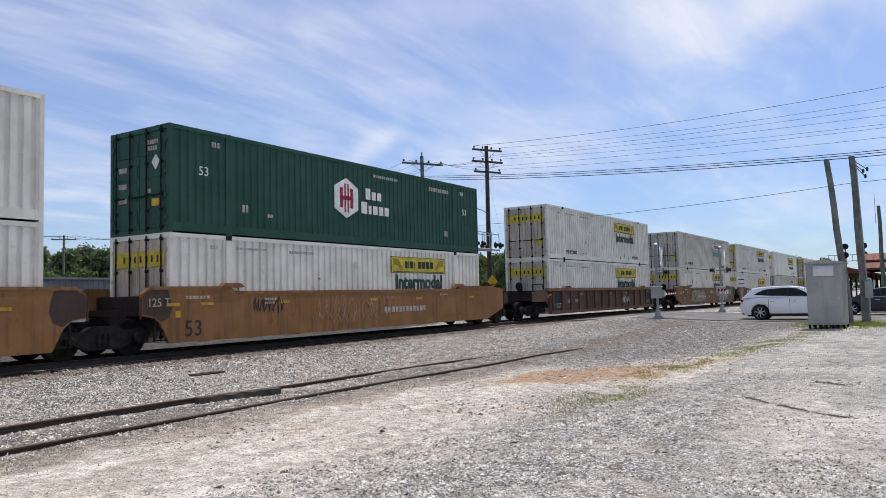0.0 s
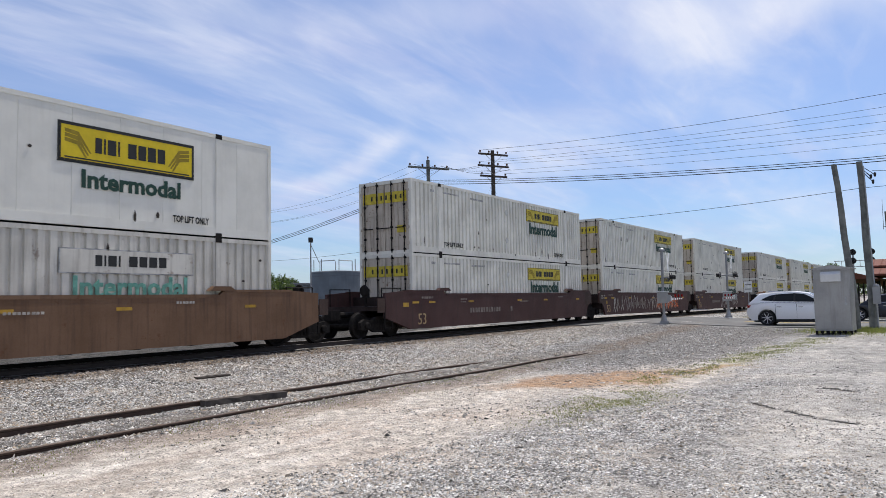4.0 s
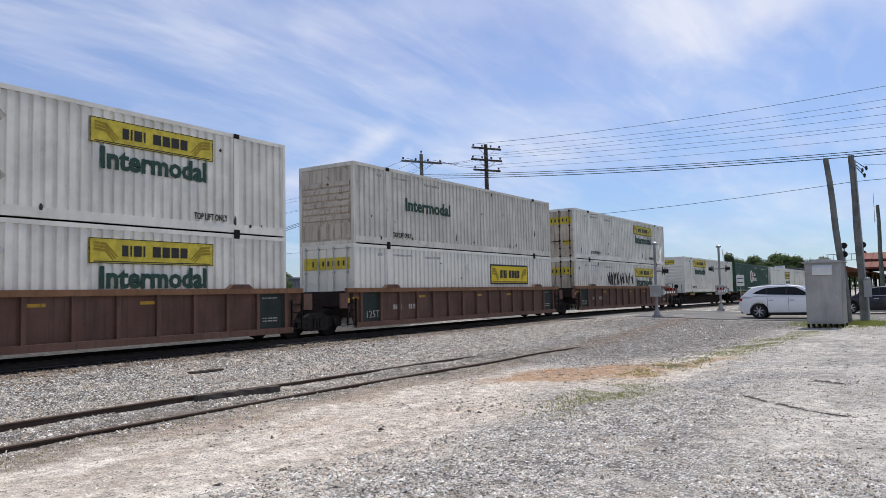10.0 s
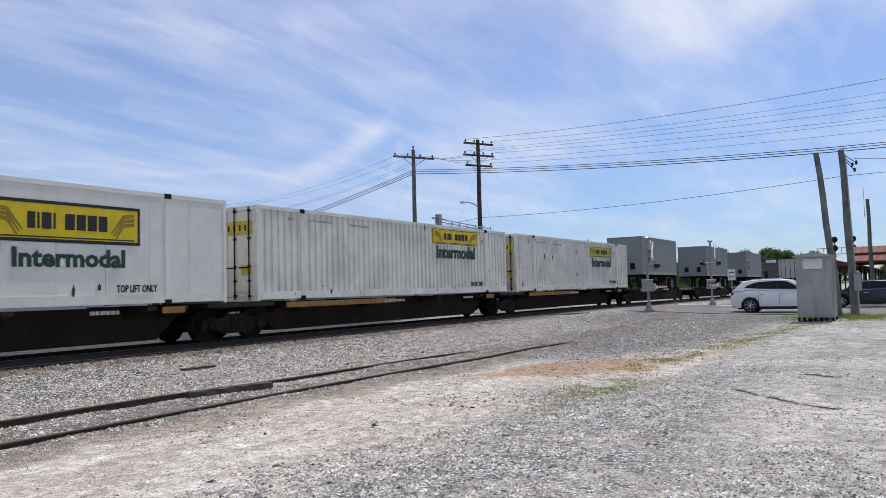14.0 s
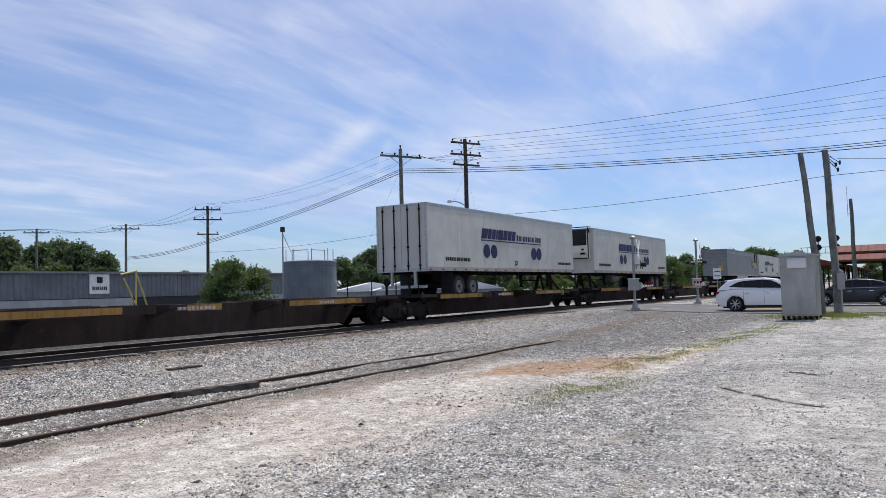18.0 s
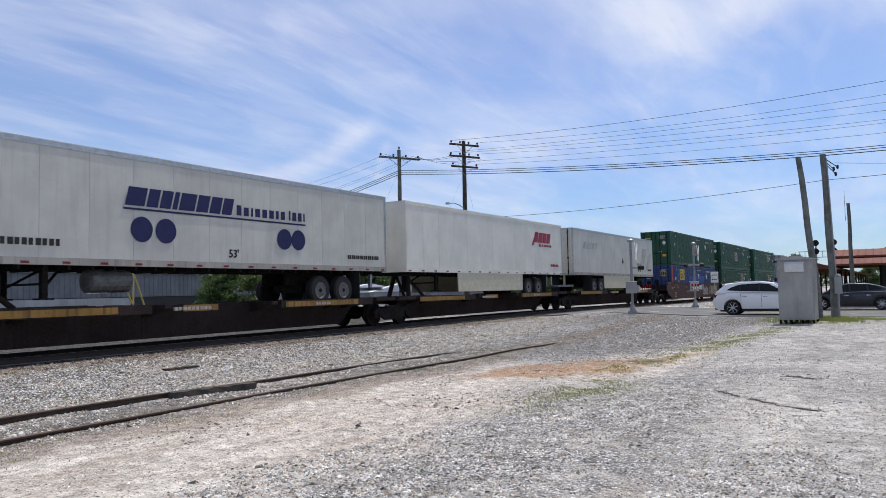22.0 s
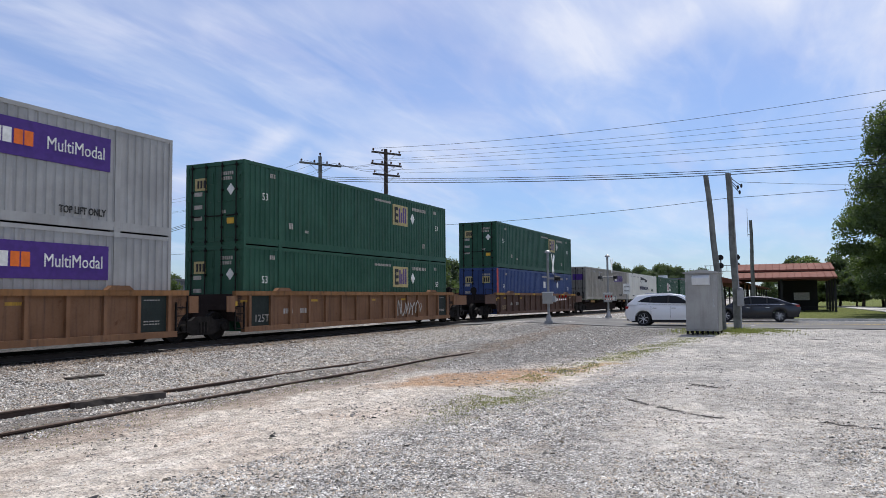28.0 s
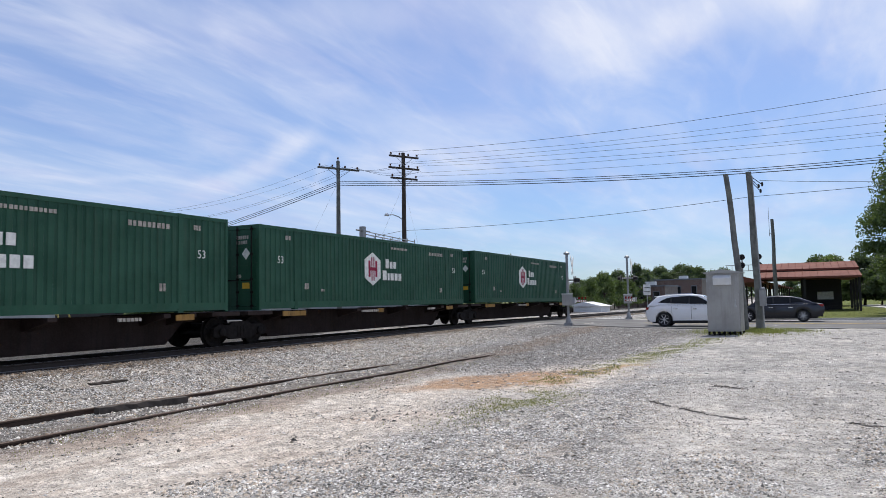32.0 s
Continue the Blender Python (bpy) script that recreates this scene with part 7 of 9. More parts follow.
def box_square(mat, ex=-0.8, ez=1.06, emblem=True):
    """Green or blue box with a small square emblem."""
    said = {"green_pale": "green ribbed container with square yellow and purple emblem",
            "blue": "blue ribbed container with square yellow emblem, faded red post" if emblem else "plain blue ribbed container with white notices, faded red post"}[mat]
    c = container(said, mat, pitch=0.262)
    s = 1.45
    if emblem:
        square_emblem(c, mat, ex, ez, s)
    bm = bm_new()
    x = 4.25
    prism(bm, [(x, 1.74), (x + 0.20, 2.0), (x, 2.26), (x - 0.20, 2.0)], 1, NEAR + 0.02, NEAR - 0.006)
    part("sticker", bm, "white_ink", c, "white diamond sticker")
    h = LEN / 2
    for y in ((0.62,) if mat != "blue" else (0.62, -0.55)):
        bm = bm_new()
        box(bm, -h - 0.008, -h + 0.03, y - 0.26, y + 0.26, 1.95, 2.38)
        em = part("emblem", bm, "emblem_old", c, "square dull yellow emblem on the door")
        bm = bm_new()
        for k in (-0.18, -0.04, 0.10):
            box(bm, -h - 0.012, -h + 0.0, y + k - 0.04, y + k + 0.05, 2.03, 2.30)
        part("emblem_device", bm, "black_ink", em, "plain emblem bars", kind="stuff")
    if mat == "blue":
        bm = bm_new()
        box(bm, -h - 0.004, -h + 0.2, -HALF - 0.008, -HALF + 0.03, 0.02, HIGH - 0.05)
        part("edge_stripe", bm, "coral", c, "faded red corner stripe")
        panel("notice", 0.9, 1.35, 1.75, 2.2, "white_ink", c, "white notice")
        panel("notice", 7.0, 7.3, 0.35, 0.75, "white_ink", c, "white notice")
        if emblem:
            panel("repainted_patch", -2.58, 3.21, 1.1, 2.02, "blue_fresh", c, "brighter blue repainted patch")
    side_numbers(c, "white_ink")
    door_marks(c, "white_ink", mat != "blue")
    return c


def box_purple(mat, single=False):
    """Grey box with the purple name panel."""
    c = container("grey ribbed container with purple name panel" if not single else "warm grey ribbed container with faded purple panel", mat, pitch=0.262 if not single else 0.284, door_mat="door_grey" if single else None)
    x0 = 2.05 if not single else 2.45
    panel("label", x0, x0 + 3.78 if not single else x0 + 3.47, 1.6 if not single else 1.78, 2.5 if not single else 2.42, "purple_ink" if not single else "purple_old", c, "purple name panel")
    bm = bm_new()
    name_blocks(bm, x0 + 0.22, 1.88, NEAR - 0.006, 0.72, 0.36, (1, 0.9, 1), 0.16)
    part("lettering", bm, "white_ink", c, "white name in plain blocks", kind="stuff")
    bm = bm_new()
    name_blocks(bm, x0 + 1.0, 1.88, NEAR - 0.006, 0.5, 0.36, (1, 1), 0.16)
    part("lettering", bm, "orange_ink" if not single else "purple_ink", c, "name in plain blocks", kind="stuff")
    lettering("MultiModal", 0.34, "white_ink" if not single else "purple_ink", c, on_side(x0 + 1.85, 1.90, NEAR - 0.012), width=1.7)
    h = LEN / 2
    bm = bm_new()
    for y0, y1 in ((0.1, 1.05), (-1.05, -0.1)):
        box(bm, -h - 0.008, -h + 0.03, y0, y1, 1.75, 2.25)
    part("label", bm, "purple_ink", c, "purple panel across the doors")
    bm = bm_new()
    for i in range(4):
        box(bm, -h - 0.012, -h, 0.9 - i * 0.16, 1.0 - i * 0.16, 1.88, 2.12)
    part("lettering", bm, "white_ink", c, kind="stuff")
    lettering("TOP LIFT ONLY", 0.19, "black_ink", c, on_side(4.3, 0.38), width=1.42, bold=0.006)
    small_marks(c, "grey_ink")
    bm = bm_new()
    prism(bm, [(-3.5, 2.12), (-3.36, 2.27), (-3.5, 2.42), (-3.64, 2.27)], 1, NEAR + 0.02, NEAR - 0.006)
    part("sticker", bm, "white_ink" if not single else "grey_ink", c, "small diamond sticker")
    return c


def box_reefer():
    c = container("smooth white refrigerated container with dark lettering", "white_clean", "flat")
    bm = bm_new()
    prism(bm, [(-1.75, 1.98), (-1.45, 1.76), (-0.9, 1.98), (1.95, 1.98), (1.95, 2.30), (0.6, 2.42), (-1.75, 2.61)], 1, NEAR + 0.02, NEAR - 0.004)
    part("emblem", bm, "black_ink", c, "dark wedge-shaped emblem")
    bm = bm_new()
    name_blocks(bm, -1.5, 1.72, NEAR - 0.004, 2.0, 0.52, (0.9, 0.9, 0.35, 1.1, 0.85), 0.16)
    name_blocks(bm, 0.68, 1.68, NEAR - 0.004, 1.15, 0.40, (0.35, 0.9, 0.9, 0.3), 0.2)
    part("lettering", bm, "white_ink", c, "white name in plain blocks", kind="stuff")
    lettering("INTERMODAL", 0.37, "navy_ink", c, on_side(-2.37, 1.14), width=5.06, bold=0.02)
    lettering("TOP LIFT ONLY", 0.17, "black_ink", c, on_side(-6.4, 0.34), width=1.3)
    lettering("TOP LIFT ONLY", 0.17, "black_ink", c, on_side(4.35, 0.40), width=1.2)
    bm = bm_new()
    lathe(bm, [(0.0, -0.006), (0.34, -0.006), (0.34, 0.0)], "y", 20, (5.0, NEAR, 1.13))
    for v in bm.verts:
        v.co.z = 1.13 + (v.co.z - 1.13) * 0.45
        v.co.x = 5.0 + (v.co.x - 5.0) * 1.55
    part("emblem", bm, "green_pale", c, "small green oval sticker")
    small_marks(c, "grey_ink")
    return c


# -- bogies --
WHEEL_R = 0.46
spin_front = {}


def wheelset(parent, x):
    """Two wheels on an axle; its origin is on the axle, so that it can turn."""
    bm = bm_new()
    for out in (-1, 1):
        lathe(bm, [(0.12, out * 0.80), (WHEEL_R * 0.80, out * 0.80), (WHEEL_R * 0.84, out * 0.815), (WHEEL_R, out * 0.815), (WHEEL_R, out * 0.715),
                   (WHEEL_R + 0.028, out * 0.70), (WHEEL_R + 0.028, out * 0.672), (0.12, out * 0.672)], "y", 20)
    tube(bm, (0, -0.95, 0), (0, 0.95, 0), 0.085, seg=8)
    for k in range(6):
        a = k * math.pi / 3
        for out in (-1, 1):
            tube(bm, (0.27 * math.cos(a), out * 0.795, 0.27 * math.sin(a)), (0.27 * math.cos(a), out * 0.812, 0.27 * math.sin(a)), 0.045, seg=6)
    ob = part("wheelset", bm, "iron", parent, "grimy steel wheels on an axle", at=pose(x, 0, WHEEL_R))
    spin_front[ob] = x
    return ob


def bogie(car, x):
    """A bogie as a part of its car: the bolster carries frames and wheels."""
    bm = bm_new()
    box(bm, -0.22, 0.22, -0.98, 0.98, 0.42, 0.72)
    lathe(bm, [(0.3, 0.70), (0.3, 0.88)], "z", 14)
    box(bm, -0.95, 0.95, -0.35, -0.25, 0.40, 0.52)
    box(bm, -0.95, 0.95, 0.25, 0.35, 0.40, 0.52)
    b = part("bogie", bm, "iron", car, "grimy cast steel bogie", at=pose(x, 0, 0))
    for out in (-1, 1):
        bm = bm_new()
        o = [(-1.22, 0.58), (-1.22, 0.34), (-1.02, 0.30), (-0.76, 0.36), (-0.45, 0.22), (0.45, 0.22), (0.76, 0.36), (1.02, 0.30), (1.22, 0.34), (1.22, 0.58),
             (1.0, 0.70), (0.55, 0.66), (0.34, 0.78), (-0.34, 0.78), (-0.55, 0.66), (-1.0, 0.70)]
        prism(bm, o, 1, out * 0.96, out * 1.10)
        for dx in (-0.14, 0.0, 0.14):
            tube(bm, (dx, out * 1.08, 0.30), (dx, out * 1.08, 0.62), 0.055, seg=8)
        for dx in (-0.89, 0.89):
            lathe(bm, [(0.13, out * 1.08), (0.13, out * 1.17), (0.09, out * 1.19)], "y", 12, (dx, 0, 0.46))
        part("side_frame", bm, "iron", b, "cast side frame with springs")
    wheelset(b, -0.89)
    wheelset(b, 0.89)
    return b


# -- well cars --
SIDE_Y = 1.46


def spray(parent, seed, x0, x1, z0, z1, mat="spray_white", dense=1.0, y=None):
    """Sprayed paint: swollen filled shapes with dark outlines when dense, thin loops otherwise; no letters."""
    rng = random.Random(seed)
    yy = -SIDE_Y - 0.003 if y is None else y

    def stroke(bm, pts, t, lift):
        for p, q in zip(pts, pts[1:]):
            d = q - p
            if d.length < 1e-3:
                continue
            d = d.normalized() * t
            m, e = Vector((-d.y, d.x)), d * 0.7
            prism(bm, [p + m - e, q + m + e, q - m + e, p - m - e], 1, yy + 0.02, yy - lift - rng.uniform(0, 0.001))

    # loose strokes in a unit square, none of them a letter
    strokes = [[(0.1, 1.0), (0.25, 0.0), (0.6, 0.78), (0.88, 0.05)], [(0.0, 0.0), (0.45, 1.0), (0.95, 0.02)], [(0.92, 0.85), (0.2, 0.95), (0.1, 0.12), (0.85, 0.10), (0.8, 0.5)],
               [(0.1, 0.03), (0.15, 0.95), (0.8, 0.72), (0.35, 0.45), (0.9, 0.0)], [(0.85, 0.95), (0.15, 0.8), (0.8, 0.35), (0.1, 0.05)]]
    fill, line = bm_new(), bm_new()
    tall = z1 - z0
    x = x0
    while x < x1 - 0.2:
        if dense >= 1.0:
            w = tall * rng.uniform(0.62, 0.95)
            t = tall * rng.uniform(0.085, 0.125)
            for shape in rng.sample(strokes, 2):
                pts = [Vector((x + w * (a + rng.uniform(-0.14, 0.14)), z0 + tall * (0.12 + 0.76 * min(1.0, max(0.0, b + rng.uniform(-0.14, 0.14)))))) for a, b in shape]
                stroke(line, pts, t + 0.036, 0.001)
                stroke(fill, pts, t, 0.003)
                t *= 0.75
            x += w * rng.uniform(0.88, 1.02)
        else:
            w = tall * rng.uniform(0.7, 1.3)
            pts = []
            k = rng.randint(5, 8)
            for i in range(k):
                f = i / (k - 1)
                pts.append(Vector((x + w * (f + rng.uniform(-0.10, 0.10)), z0 + tall * ((0.12, 0.88)[i % 2] + rng.uniform(-0.14, 0.12)))))
            fine = [pts[0]]
            for p, q in zip(pts, pts[1:]):
                bend = Vector((0.10 * w, 0.0)) * rng.choice((-1, 1))
                fine += [p.lerp(q, 0.33) + bend * 0.8, p.lerp(q, 0.67) + bend, q]
            stroke(fill, fine, rng.uniform(0.014, 0.024), 0.003)
            x += w * rng.uniform(0.95, 1.2)
    tag = part("spray_tag", fill, mat, parent, "sprayed paint tag", kind="stuff")
    if dense >= 1.0:
        part("tag_outline", line, "dull_ink" if mat == "spray_dark" else "spray_dark", tag, "sprayed outline", kind="stuff")
    else:
        line.free()
    return tag


def well_car(label, mat, ribbed, rear_bogie, front_bogie, rear_free, front_free, marks="white_ink", tags=()):
    """A container well unit. Origin: the middle, on the rail. rear_free, front_free: whether that end has a coupler of its own."""
    car = thing("well_car", pose(0, 0, 0), label, "rail wagon", "wagons of the train")
    top, low = 1.63, 0.27
    a0 = 8.55
    tips = {-1: 10.9 if rear_free else 9.55, 1: 10.9 if front_free else 9.55}
    for out in (-1, 1):
        bm = bm_new()
        up = 0.98
        L_, R_ = -tips[-1] + 0.9, tips[1] - 0.9
        if ribbed:
            o = [(L_, 1.42), (L_, up + 0.08), (-a0 - 0.25, up), (-a0 + 0.02, 0.86), (-a0 + 0.18, 0.68), (-a0 + 0.28, 0.46), (-a0 + 0.34, low),
                 (a0 - 0.34, low), (a0 - 0.28, 0.46), (a0 - 0.18, 0.68), (a0 - 0.02, 0.86), (a0 + 0.25, up), (R_, up + 0.08), (R_, 1.42), (a0, 1.56), (-a0, 1.56)]
        else:
            left = [(-9.95, 1.62), (-9.95, 0.72), (-8.75, 0.36), (-8.45, low)] if rear_free else [(-9.0, 1.55), (-9.0, 1.0), (-8.66, 0.94), (-8.46, 0.78), (-8.33, 0.52), (-8.2, low)]
            right = [(8.45, low), (8.75, 0.36), (9.95, 0.72), (9.95, 1.62)] if front_free else [(8.2, low), (8.33, 0.52), (8.46, 0.78), (8.66, 0.94), (9.0, 1.0), (9.0, 1.55)]
            o = left + right + [(8.8, 1.70), (6.15, 1.70), (6.0, 1.57), (-6.0, 1.57), (-6.15, 1.70), (-8.8, 1.70)]
        inner = SIDE_Y - 0.09 if ribbed else SIDE_Y - 0.07
        prism(bm, o, 1, out * (SIDE_Y - 0.12), out * (inner if ribbed else SIDE_Y))
        side = part("side_wall", bm, mat, car)
        if ribbed:
            n = 15
            bm = bm_new()
            y0, y1 = sorted((out * (SIDE_Y - 0.10), out * SIDE_Y))
            box(bm, -0.055, 0.055, y0, y1, low + 0.10, 1.46)
            rib_me = mesh_of("rib", bm, mat)
            for i in range(n if out < 0 else 0):
                again("rib", rib_me, side, pose(-7.9 + 15.8 * i / (n - 1), 0, 0))
            bm = bm_new()
            box(bm, -a0 - 0.1, a0 + 0.1, out * (SIDE_Y - 0.13), out * (SIDE_Y + 0.012), 1.45, 1.60)
            part("top_chord", bm, "ochre_rib" if mat != "ochre_rib" else "ochre", side, bevel=0.015)
            bm = bm_new()
            box(bm, -a0 + 0.36, a0 - 0.36, out * (SIDE_Y - 0.14), out * (SIDE_Y + 0.012), low - 0.03, low + 0.14)
            part("bottom_chord", bm, mat, side, bevel=0.015)
        else:
            bm = bm_new()
            box(bm, -5.98, 5.98, out * (SIDE_Y - 0.13), out * (SIDE_Y + 0.010), 1.51, 1.60)
            part("top_chord", bm, mat, side, bevel=0.02)
            for e in (-1, 1):
                bm = bm_new()
                x0, x1 = sorted((e * 6.16, e * 8.78))
                box(bm, x0, x1, out * (SIDE_Y - 0.13), out * (SIDE_Y + 0.010), 1.66, 1.73)
                part("top_chord", bm, mat, side, bevel=0.015)
        for x in (-6.1, 6.1):
            bm = bm_new()
            zg = 1.60 if ribbed else 1.70
            prism(bm, [(x - 0.45, zg), (x + 0.45, zg), (x + 0.28, zg + 0.12), (x - 0.28, zg + 0.12)], 1, out * (SIDE_Y - 0.15), out * (SIDE_Y + 0.03))
            part("container_guide", bm, mat, side, bevel=0.015)
    # well floor cross members
    bm = bm_new()
    for i in range(9):
        x = -7.0 + 1.75 * i
        box(bm, x - 0.14, x + 0.14, -SIDE_Y + 0.1, SIDE_Y - 0.1, low - 0.02, low + 0.02)
    part("floor", bm, "iron", car)
    # end platforms and bulkheads
    for e in (-1, 1):
        bm = bm_new()
        x0, x1 = sorted((e * 8.25, e * 8.45))
        box(bm, x0, x1, -SIDE_Y + 0.09, SIDE_Y - 0.09, 0.60, 1.50)
        x0, x1 = sorted((e * 8.45, e * (tips[e] - 0.85)))
        box(bm, x0, x1, -SIDE_Y + 0.09, SIDE_Y - 0.09, 0.98, 1.14)
        box(bm, x0, x1, -0.35, 0.35, 0.75, 1.0)
        part("end_platform", bm, "spine", car)
        bm = bm_new()
        x0, x1 = sorted((e * (a0 + 0.12 if ribbed else 10.0 if (rear_free if e < 0 else front_free) else 9.02), e * (tips[e] - 0.5)))
        box(bm, x0, x1, -SIDE_Y - 0.012, -SIDE_Y + 0.03, 0.92, 1.43)
        part("end_sill", bm, mat if ribbed else "end_dark", car, "grimy end sill", bevel=0.01)
        free = rear_free if e < 0 else front_free
        if free:
            bm = bm_new()
            tube(bm, (e * (tips[e] - 0.9), 0, 0.86), (e * (tips[e] + 0.42), 0, 0.86), 0.10, seg=8)
            box(bm, min(e * tips[e], e * (tips[e] + 0.5)), max(e * tips[e], e * (tips[e] + 0.5)), -0.16, 0.16, 0.68, 1.02)
            part("coupler", bm, "iron", car, bevel=0.03)
            # hand brake stand, rails, ladder
            bm = bm_new()
            xx = e * (tips[e] - 0.95)
            tube(bm, (xx, -0.55, 1.1), (xx, -0.55, 1.75), 0.05, seg=8)
            lathe(bm, [(0.19, e * 0.0), (0.21, e * 0.03), (0.19, e * 0.06)], "x", 16, (xx + e * 0.06, -0.55, 1.72))
            box(bm, xx - 0.09, xx + 0.09, -0.66, -0.44, 1.45, 1.80)
            part("hand_brake", bm, "iron", car, "black hand brake wheel and stand")
            for y in (-1.25, 1.25):
                bm = bm_new()
                for x in (e * 8.75, e * (tips[e] - 1.0)):
                    tube(bm, (x, y, 1.1), (x, y, 1.8), 0.022, seg=6)
                tube(bm, (e * 8.75, y, 1.8), (e * (tips[e] - 1.0), y, 1.8), 0.022, seg=6)
                part("handrail", bm, "iron", car)
        for y in (-1.28,):
            bm = bm_new()
            xx = e * (tips[e] - 1.15)
            for k in range(4):
                box(bm, xx - 0.22, xx + 0.22, y - 0.16, y - 0.12, 0.35 + 0.24 * k, 0.38 + 0.24 * k)
            for dx in (-0.22, 0.22):
                box(bm, xx + dx - 0.02, xx + dx + 0.02, y - 0.17, y - 0.12, 0.33, 1.25)
            part("ladder", bm, "iron", car)
    if rear_bogie:
        bogie(car, -9.68)
    if front_bogie:
        bogie(car, 9.68)
    # markings
    yy = -SIDE_Y - 0.001 if not ribbed else -SIDE_Y + 0.088
    if ribbed:
        if mat == "brown_b":
            for x0, x1 in ((-8.5, -7.3), (-5.4, -4.6), (-2.0, -1.5), (1.4, 2.1), (4.6, 5.4), (7.4, 8.4)):
                bm = bm_new()
                box(bm, x0, x1, -SIDE_Y - 0.016, -SIDE_Y, 1.47, 1.585)
                part("chord_stripe", bm, "stripe", car, "yellow patch on the top rail")
        for x0, x1 in ((-7.84, -6.83), (6.83, 7.84)) if mat != "brown_b" else ():
            bm = bm_new()
            box(bm, x0, x1, yy - 0.006, yy + 0.02, low + 0.15, 1.44)
            stencil = part("stencil_panel", bm, "end_green", car, "dark stencil panel in the end bay")
        lettering("125T", 0.26, "dull_ink" if mat != "brown_b" else "tan_ink", car, pose(-7.62, yy - 0.012, 0.55, 90, 0, 0), width=0.72)
        bm = bm_new()
        for z in (0.62, 0.70, 1.30):
            bars(bm, 7.0, z, yy - 0.006, 0.62, 0.035, 6)
        part("markings", bm, "dull_ink", car, "small stencilled markings", kind="stuff")
    else:
        lettering("53", 0.44, "spray_dark" if mat == "ochre" else "tan_ink", car, pose(-7.75 if mat == "ochre" else -7.98, yy - 0.004, 0.42, 90, 0, 0))
        for e, free in ((-1, rear_free), (1, front_free)):
            if not free:
                bm = bm_new()
                prism(bm, [(e * a, b) for a, b in ((8.98, 1.03), (8.66, 0.97), (8.44, 0.82), (8.22, 0.92), (8.12, 1.15), (8.16, 1.40), (8.24, 1.64), (8.78, 1.64), (8.98, 1.52))], 1, -SIDE_Y - 0.003, -SIDE_Y + 0.03)
                part("sooty_end", bm, "end_dark", car, "sooty dark end of the side")
        if not rear_free:
            lettering("125 T", 0.22, "dull_ink", car, pose(-8.86, -SIDE_Y - 0.008, 1.22, 90, 0, 0), width=0.62)
    bm = bm_new()
    if not ribbed:
        bars(bm, 0.9 if mat == "ochre" else -4.2, 0.78, yy, 2.7, 0.20, 12)
        if mat != "ochre":
            bars(bm, -0.6, 0.78, yy, 0.22, 0.20, 1)
            bars(bm, 0.3, 1.18, yy, 0.9, 0.06, 9)
        bars(bm, -7.7, 1.40, yy, 0.8, 0.08, 7)
        bars(bm, -4.9, 1.32, yy, 0.5, 0.07, 5)
        bars(bm, -4.9, 1.22, yy, 0.42, 0.05, 5)
        bars(bm, 4.6, 1.36, yy, 0.6, 0.06, 6)
    else:
        bars(bm, -6.0, 0.80, yy, 0.6, 0.18, 4)
        bars(bm, -5.0, 0.80, yy, 0.55, 0.18, 4)
    part("markings", bm, marks, car, "small stencilled markings", kind="stuff")
    bm = bm_new()
    for x in (-8.3, -7.2, -4.3, 0.1, 2.9, 6.9):
        box(bm, x, x + 0.42, yy - 0.003, yy + 0.02, 1.22, 1.30)
    part("reflector", bm, "stripe", car, "yellow reflector strips", kind="stuff")
    bm = bm_new()
    if ribbed or rear_free:
        box(bm, -8.9, -8.55, -SIDE_Y - 0.004, -SIDE_Y + 0.05, 1.10, 1.26)
    else:
        box(bm, -8.02, -7.86, -SIDE_Y - 0.004, -SIDE_Y + 0.05, 0.92, 1.10)
    part("end_stripe", bm, "stripe", car, "yellow corner patch")
    for t in tags:
        spray(car, *t)
    return car


